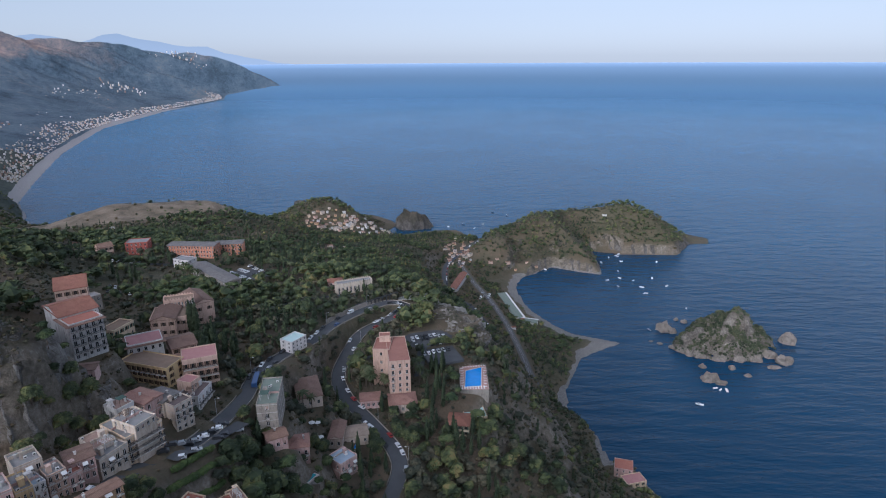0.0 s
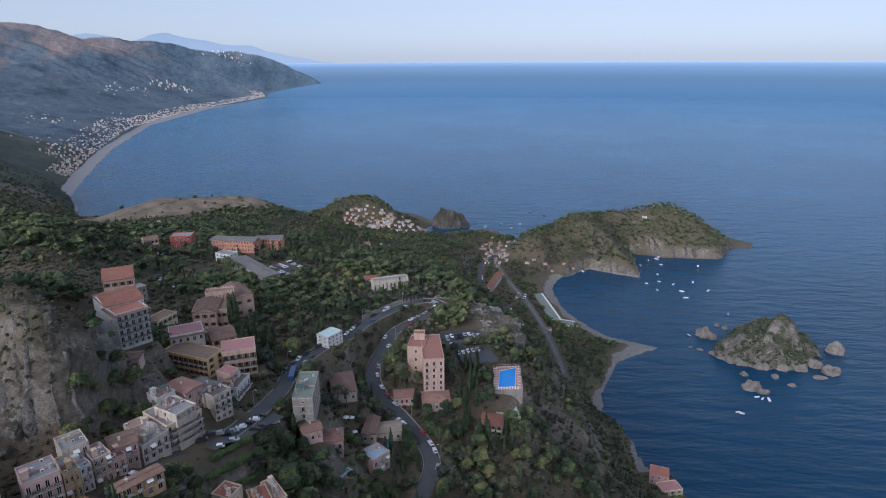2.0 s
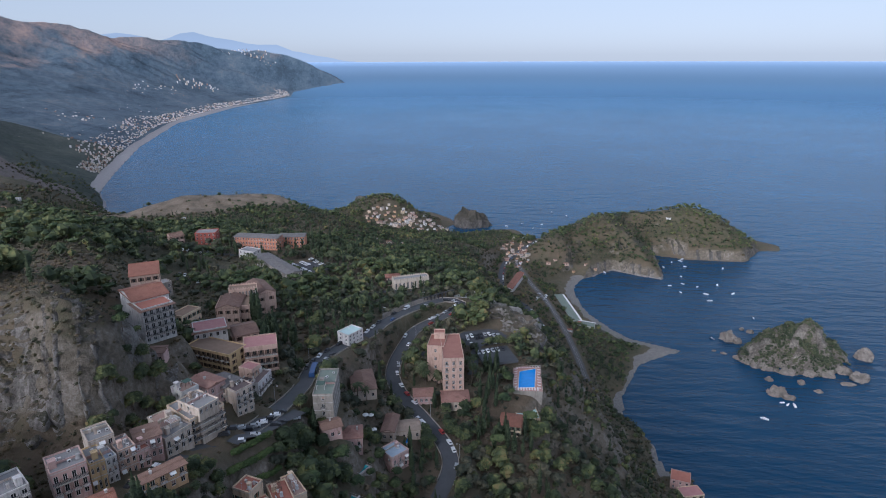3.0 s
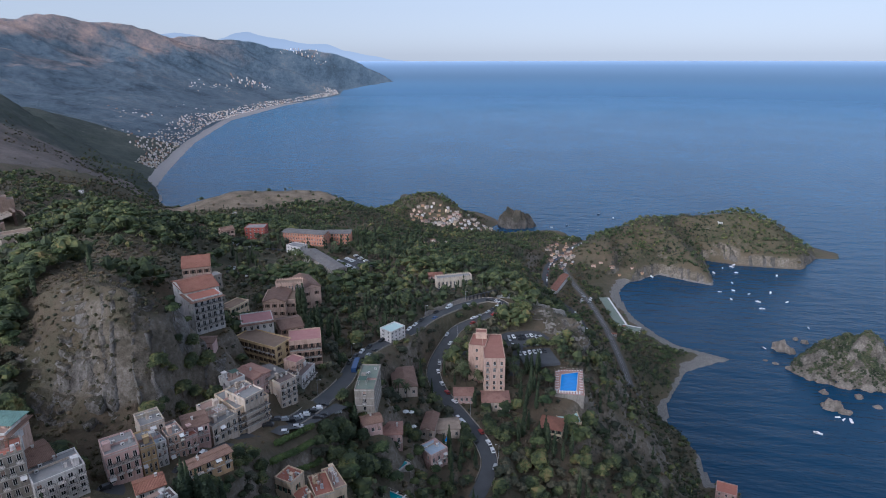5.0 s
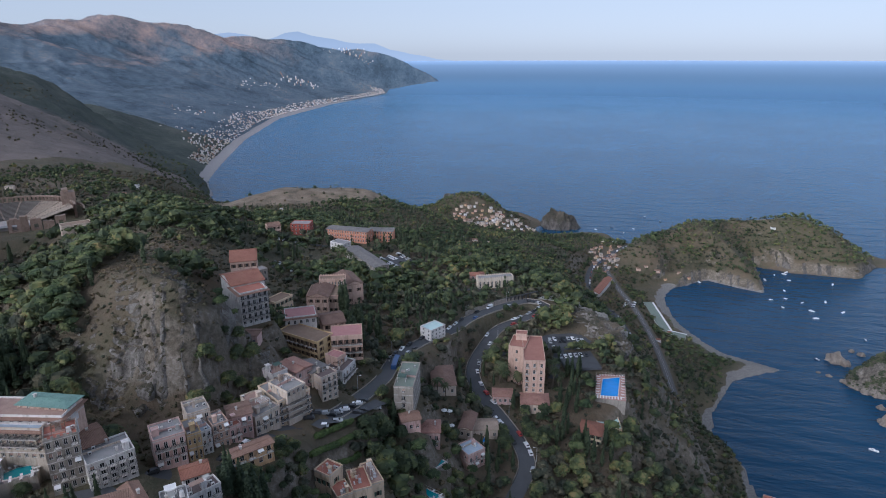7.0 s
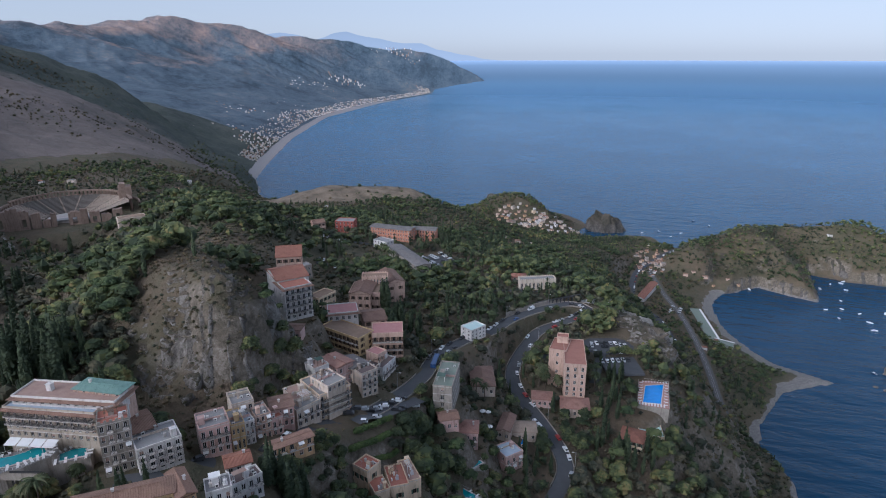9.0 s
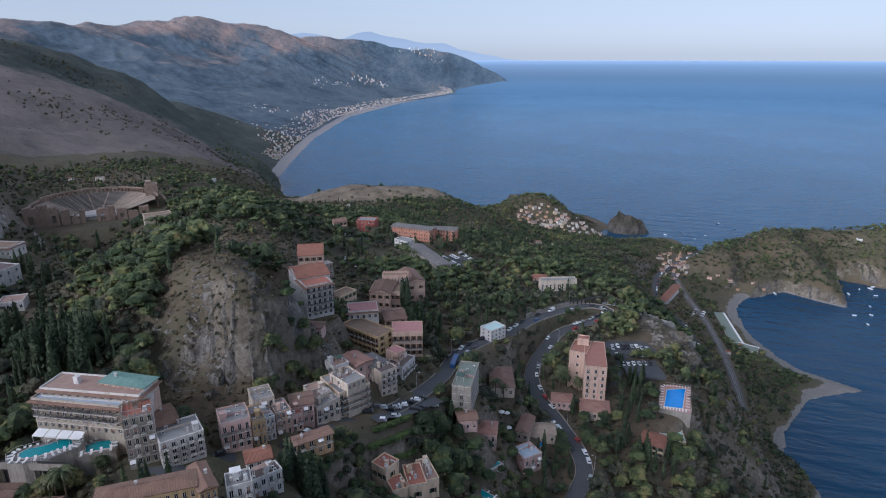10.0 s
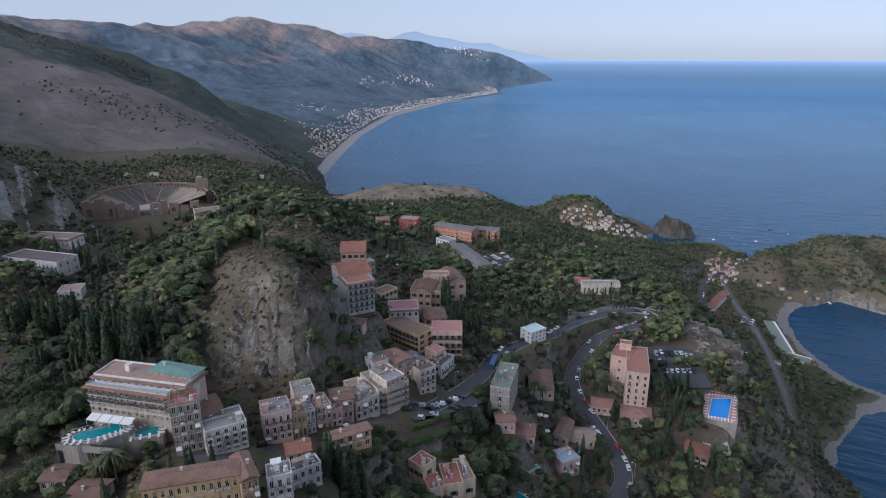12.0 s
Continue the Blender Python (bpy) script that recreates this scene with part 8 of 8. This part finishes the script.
# woodland over the slopes: one joined growth for each look
def woodland():
    rs = np.random.RandomState(4)
    def grades(kind, n):
        """Leaf clouds of one kind at three grains, finest for the slopes close to the town."""
        out = []
        for share, grow in ((1.0, 0.9), (0.27, 1.45), (0.14, 2.0)):
            clouds = []
            LIFT[0] = 0.85 if share == 1.0 else 0.3
            CORE[0] = (4, 6, 3) if share == 1.0 and kind != "bush" else (1, 5, 2)
            for _ in range(4):
                q, _h = crown_quads(kind, rs, int(n * share))
                mid = q.mean(1, keepdims=True)
                clouds.append(np.where(np.arange(len(q))[:, None, None] < int(n * share), mid + (q - mid) * grow, q))
            out.append(clouds)
        return out
    low = {k: grades(k, n) for k, n in (("broadleaf_tree", 88), ("olive_tree", 54), ("cypress", 70), ("umbrella_pine", 90), ("bush", 14))}
    out = {k: [] for k in (*low, "isle")}
    step = 3.9
    ys, xs = np.mgrid[60:1120:step, -600:480:step]
    xs = (xs + rs.uniform(-0.5, 0.5, xs.shape) * step).ravel()
    ys = (ys + rs.uniform(-0.5, 0.5, ys.shape) * step).ravel()
    y3, x3 = np.mgrid[130:215:2.9, -190:-112:2.9]
    xs = np.concatenate([xs, (x3 + rs.uniform(-0.5, 0.5, x3.shape) * 2.9).ravel()])
    ys = np.concatenate([ys, (y3 + rs.uniform(-0.5, 0.5, y3.shape) * 2.9).ravel()])
    cover = fractal(xs, ys, 70.0, 4, 51)
    kindn = fractal(xs, ys, 45.0, 3, 61)
    for x, y, c, kn in zip(xs, ys, cover, kindn):
        d, a = math.hypot(x, y), math.degrees(math.atan2(-x, y))
        if d < 105 or a > 63 or a < -38:
            continue
        z = ground(x, y)
        if z < 3.5:
            continue
        if d > 520 and rs.uniform() < 0.25:
            continue
        sl = slope_at(x, y)
        u, v = (x + 378) * 0.839 + (y - 742) * 0.545, (y - 742) * 0.839 - (x + 378) * 0.545
        plateau = u ** 2 / 126 ** 2 + v ** 2 / 44 ** 2 < 1 + 0.8 * c
        theatre_hill = -290 < x < -165 and 150 < y < 330
        sea_slope = x > 25 and y < 520
        p = 0.82 + 1.0 * c
        if sl > 1.7 and x < 60:
            p = 0.0
        elif sl > 0.75:
            p *= 0.45
        if plateau:
            p = 0.04
        elif x < -470 or (x < -330 and y > 500):
            p *= 0.45
        elif theatre_hill:
            p = 0.42 + 1.3 * c
        elif sea_slope:
            p = 0.7 + 0.9 * c if sl < 1.4 else 0.3
        elif x > 60 and y > 780:
            p = (0.92 + 1.5 * c + (0.5 if z > 42 else 0.0) if sl < 1.2 else 0.42 + 1.4 * c) if z > 9 + 12 * c else 0.05
        garden = -330 < x < 60 and 90 < y < 480 and not theatre_hill
        if garden and sl < 1.8:
            p = 0.74 + 1.6 * c
        crag = -190 < x < -112 and 130 < y < 215 and x > -188 + 0.9 * max(176 - y, 0)
        if crag:
            p = 0.62 + 0.9 * c if sl < 1.5 else 0.10
        if (x - 8) ** 2 + ((y - 372) / 1.8) ** 2 < 17 ** 2:
            p = -0.22
        west_slope = -310 < x < -150 and 118 < y < 212 and not crag
        if west_slope and sl < 2.4:
            p = 0.95 + 0.8 * c
        r = rs.uniform()
        if r > p + (0.0 if plateau else 0.12 if crag else 0.05 if x > 60 and y > 780 else 0.32):
            continue
        big = 1.0 if crag else 1.4 if garden else 1.3 if d < 560 and x < 0 else 1.0
        if big > 1 and rs.uniform() < (0.5 if r > p else 0.28):
            continue
        margin = 1.6
        if blocked(x, y, margin) or near_line(x, y, 5.6):
            continue
        if r > p or (sl > 0.75 and not west_slope and not garden and not sea_slope and not (x > 60 and y > 780)) or sl > 1.8 or crag or (((theatre_hill and not west_slope) or sea_slope or x < -330) and rs.uniform() < 0.35):
            kind, s = "bush", rs.uniform(0.7, 1.7) * (2.2 if y > 780 and x > 60 else 1.5 if y > 600 else rs.uniform(0.25, 0.8) if crag else 1.0)
        elif kn > 0.12 and not sea_slope:
            kind, s = ("umbrella_pine", rs.uniform(0.6, 0.95)) if rs.uniform() < 0.25 else ("broadleaf_tree", 0.45 + 0.85 * rs.uniform() ** 1.8)
        elif kn < -0.16 and rs.uniform() < 0.4 and not (x > 60 and y > 780):
            kind, s = "cypress", rs.uniform(0.5, 1.0)
        else:
            kind, s = ("olive_tree", rs.uniform(0.7, 1.25)) if rs.uniform() < 0.55 else ("broadleaf_tree", 0.38 + 0.75 * rs.uniform() ** 2)
        s *= big if kind != "bush" else 1.0
        q = low[kind][0 if d < 300 else 1 if d < 520 else 2][rs.randint(4)]
        t = rs.uniform(0, 6.283)
        ct, st = math.cos(t) * s, math.sin(t) * s
        rot = np.array([[ct, -st, 0], [st, ct, 0], [0, 0, s * rs.uniform(0.85, 1.15)]])
        sink = 0.0 if kind == "bush" else -0.9 * s
        if (x > 88 and y > 812) or (-176 < x < -112 and 138 < y < 206):
            sink += 1.3 if sl < 0.8 else 2.6
        out[kind].append(q @ rot.T + np.array([x, y, z + sink]))
    # low growth between the gardens and trees, thin where the ground is dry and open
    gy, gx = np.mgrid[85:345:3.4, -335:62:3.4]
    for x, y in zip((gx + rs.uniform(-1.6, 1.6, gx.shape)).ravel(), (gy + rs.uniform(-1.6, 1.6, gy.shape)).ravel()):
        if math.hypot(x, y) < 105 or rs.uniform() < 0.25 - 1.4 * float(fractal(np.array([x]), np.array([y]), 38.0, 3, 57)[0]) or blocked(x, y, 1.2) or near_line(x, y, 4.8):
            continue
        s = rs.uniform(0.6, 1.5) * (0.75 if -190 < x < -112 and 130 < y < 215 else 1.0)
        out["bush" if rs.uniform() < 0.55 else "olive_tree"].append(low["bush"][1][rs.randint(4)] * s + np.array([x, y, ground(x, y) - 0.2]))
    # scrub over the dry valley slopes
    va, vd = np.radians(rs.uniform(2, 66, 34000)), np.sqrt(rs.uniform(540.0 ** 2, 1700.0 ** 2, 34000))
    vx, vy = -np.sin(va) * vd, np.cos(va) * vd
    vz, vc = slope_height(vx, vy), fractal(vx, vy, 210.0, 4, 33)
    keep = (vz > 5) & (rs.uniform(size=len(vx)) < np.clip(0.10 + 1.5 * vc + 0.5 * (vz < 95), 0.03, 0.95)) & ((vx < -605) | (vy > 1125))
    for x, y, z in zip(vx[keep], vy[keep], vz[keep]):
        s = 0.7 + 2.2 * rs.uniform() ** 2.2
        if z < 95 and rs.uniform() < 0.6:
            out["broadleaf_tree"].append(low["broadleaf_tree"][2][rs.randint(4)] * 0.4 * s + np.array([x, y, z - 1.2]))
        else:
            out["bush"].append(low["bush"][2][rs.randint(4)] * s + np.array([x, y, z - 0.4]))
    # scrub on the island
    for px, py, pz in ISLE[rs.permutation(len(ISLE))[:7600]]:
        if pz < 7 + 5 * rs.normal() or fractal(np.array([px]), np.array([py]), 16.0, 3, 90)[0] > 0.22:
            continue
        q = low["bush"][1][rs.randint(4)]
        s = rs.uniform(0.9, 2.0)
        c12, s12 = math.cos(radians(12)), math.sin(radians(12))
        out["isle"].append(q * s + np.array([306 + c12 * px - s12 * py, 603 + s12 * px + c12 * py, pz - 0.2]))
    names = {"broadleaf_tree": ("woodland", "dense green broadleaf woodland covering the slopes"), "olive_tree": ("olive_woodland", "grey-green olive and almond trees on the slopes"),
             "cypress": ("cypress_woodland", "dark cypress trees scattered over the slopes"), "umbrella_pine": ("pine_woodland", "umbrella pines among the gardens"), "isle": ("island_scrub", "green evergreen scrub on the island"), "bush": ("scrub", "low dry scrub on the slopes")}
    for k, v in out.items():
        nm, lb = names[k]
        tagged(new(nm, quads_mesh(nm, np.concatenate(v), LEAF[k])), lb, "scrub" if k in ("bush", "isle") else "trees", kind="stuff")


woodland()


# ---- extras on the hotel terraces and by the road ----
def awnings(x, y, z, yaw, count):
    ob = tagged(new("awning"), "row of cream canvas awnings over the hotel terrace", "awning")
    ob.matrix_basis = pose(x, y, z, 0, 0, yaw)
    s = Shape()
    s.face([(-1.7, -2.6, 2.3), (1.7, -2.6, 2.3), (1.7, 0, 3.0), (-1.7, 0, 3.0)])
    s.face([(-1.7, -2.6, 2.05), (1.7, -2.6, 2.05), (1.7, -2.6, 2.3), (-1.7, -2.6, 2.3)])
    me = s.mesh("canopy", ["canvas_white"])
    post = Shape()
    post.tube((0, 0, 0), (0, 0, 2.3), 0.05, 0.05, 5)
    pm = post.mesh("post", ["frame_white"])
    for k in range(count):
        part("canopy", me, ob, pose((k - (count - 1) / 2) * 3.7, 0, 0))
        part("post", pm, ob, pose((k - (count - 1) / 2) * 3.7 - 1.7, -2.55, 0))


def arcade_wall(x, y, z, yaw, length, height, count):
    """The arched terrace wall that carries the pools."""
    ob = tagged(new("arched_terrace_wall"), "cream stone terrace wall with dark arches below the pool", "wall")
    ob.matrix_basis = pose(x, y, z, 0, 0, yaw)
    s, holes = Shape(), []
    for k in range(count):
        m = (k + 0.5) * length / count
        holes.append((m - 1.1, m + 1.1, -height + 0.3, -height * 0.28))
    wall_side(s, (-length / 2, 0), (1, 0), (0, -1), length, -height, 0.0, holes, 0.8)
    part("wall", s.mesh("wall", ["wall_greystone"]), ob)
    # near-black sheet behind the arches stands in for the shade inside them
    back = Shape()
    back.box(-length / 2, 0.85, -height, length / 2, 1.0, 0.0)
    part("back_wall", back.mesh("back_wall", ["iron_dark"]), ob)


def coach(x, y, z, yaw):
    ob = tagged(new("coach"), "long blue touring coach parked at the roadside", "coach")
    ob.matrix_basis = pose(x, y, z, 0, 0, yaw)
    s = Shape()
    s.box(-1.25, -5.6, 0.45, 1.25, 5.6, 3.1)
    s.box(-1.15, -5.4, 3.1, 1.15, 5.2, 3.3)
    part("body", s.mesh("body", ["car_blue"]), ob)
    for sx in (-1, 1):
        g = Shape()
        g.box(sx * 1.26 - 0.02, -5.2, 1.6, sx * 1.26 + 0.02, 5.0, 2.7)
        part("side_window", g.mesh("side_window", ["glass_dark"]), ob)
        for py in (-3.4, 3.6):
            w = Shape()
            w.tube((sx * 1.0, py, 0.5), (sx * 1.28, py, 0.5), 0.5, 0.5, 12)
            part("wheel", w.mesh("wheel", ["tyre"]), ob)
    g = Shape()
    g.box(-1.1, 5.6, 1.4, 1.1, 5.63, 2.9)
    part("windscreen", g.mesh("windscreen", ["glass_dark"]), ob)


def street_lamp():
    ob = tagged(new("street_lamp"), "slim grey street lamp beside the road", "street lamp", "street lamps")
    s = Shape()
    s.tube((0, 0, 0), (0, 0, 7.5), 0.09, 0.06, 6)
    part("pole", s.mesh("pole", ["steel"]), ob)
    s = Shape()
    s.tube((0, 0, 7.4), (1.3, 0, 7.7), 0.05, 0.04, 5)
    part("arm", s.mesh("arm", ["steel"]), ob)
    s = Shape()
    s.box(1.1, -0.14, 7.58, 1.8, 0.14, 7.74)
    part("lamp_head", s.mesh("lamp_head", ["frame_white"]), ob)
    return ob


def terrace_slab(x, y, yaw, w, d, z, label, mat="concrete"):
    ob = tagged(new("viewing_terrace"), label, "terrace", kind="structure")
    s = Shape()
    s.prism([(-w / 2, -d / 2 + 1), (-w / 4, -d / 2), (w / 2, -d / 2 + 2), (w / 2 - 1, d / 2 - 1), (0, d / 2), (-w / 2 + 1, d / 2 - 2)], -6, 0)
    part("slab", s.mesh("slab", [mat]), ob)
    ob.matrix_basis = pose(x, y, z, 0, 0, yaw)


LAMP = street_lamp()
LAMPS = [0.14, 0.24, 0.34, 0.42, 0.5, 0.58, 0.66, 0.74, 0.82, 0.9, 0.96]
for k, u in enumerate(LAMPS):
    i = int(u * (N - 1))
    p, n = ROAD_LINE[i], NORMAL[i]
    m = pose(p[0] + n[0] * 4.3, p[1] + n[1] * 4.3, p[2], 0, 0, math.degrees(math.atan2(-n[1], -n[0])))
    if k:
        copy_thing(LAMP, m)
    else:
        LAMP.matrix_basis = m
awnings(-152.7, 102.9, 196.0, 13, 4)
arcade_wall(-151.0, 92.0, 196.0, 17, 18.7, 8.0, 8)
coach(-85.2, 247.4, 158.6, 8)
terrace_slab(-19.4, 403.3, 10, 26, 12, 139.0, "pale concrete viewing terrace beyond the bend")
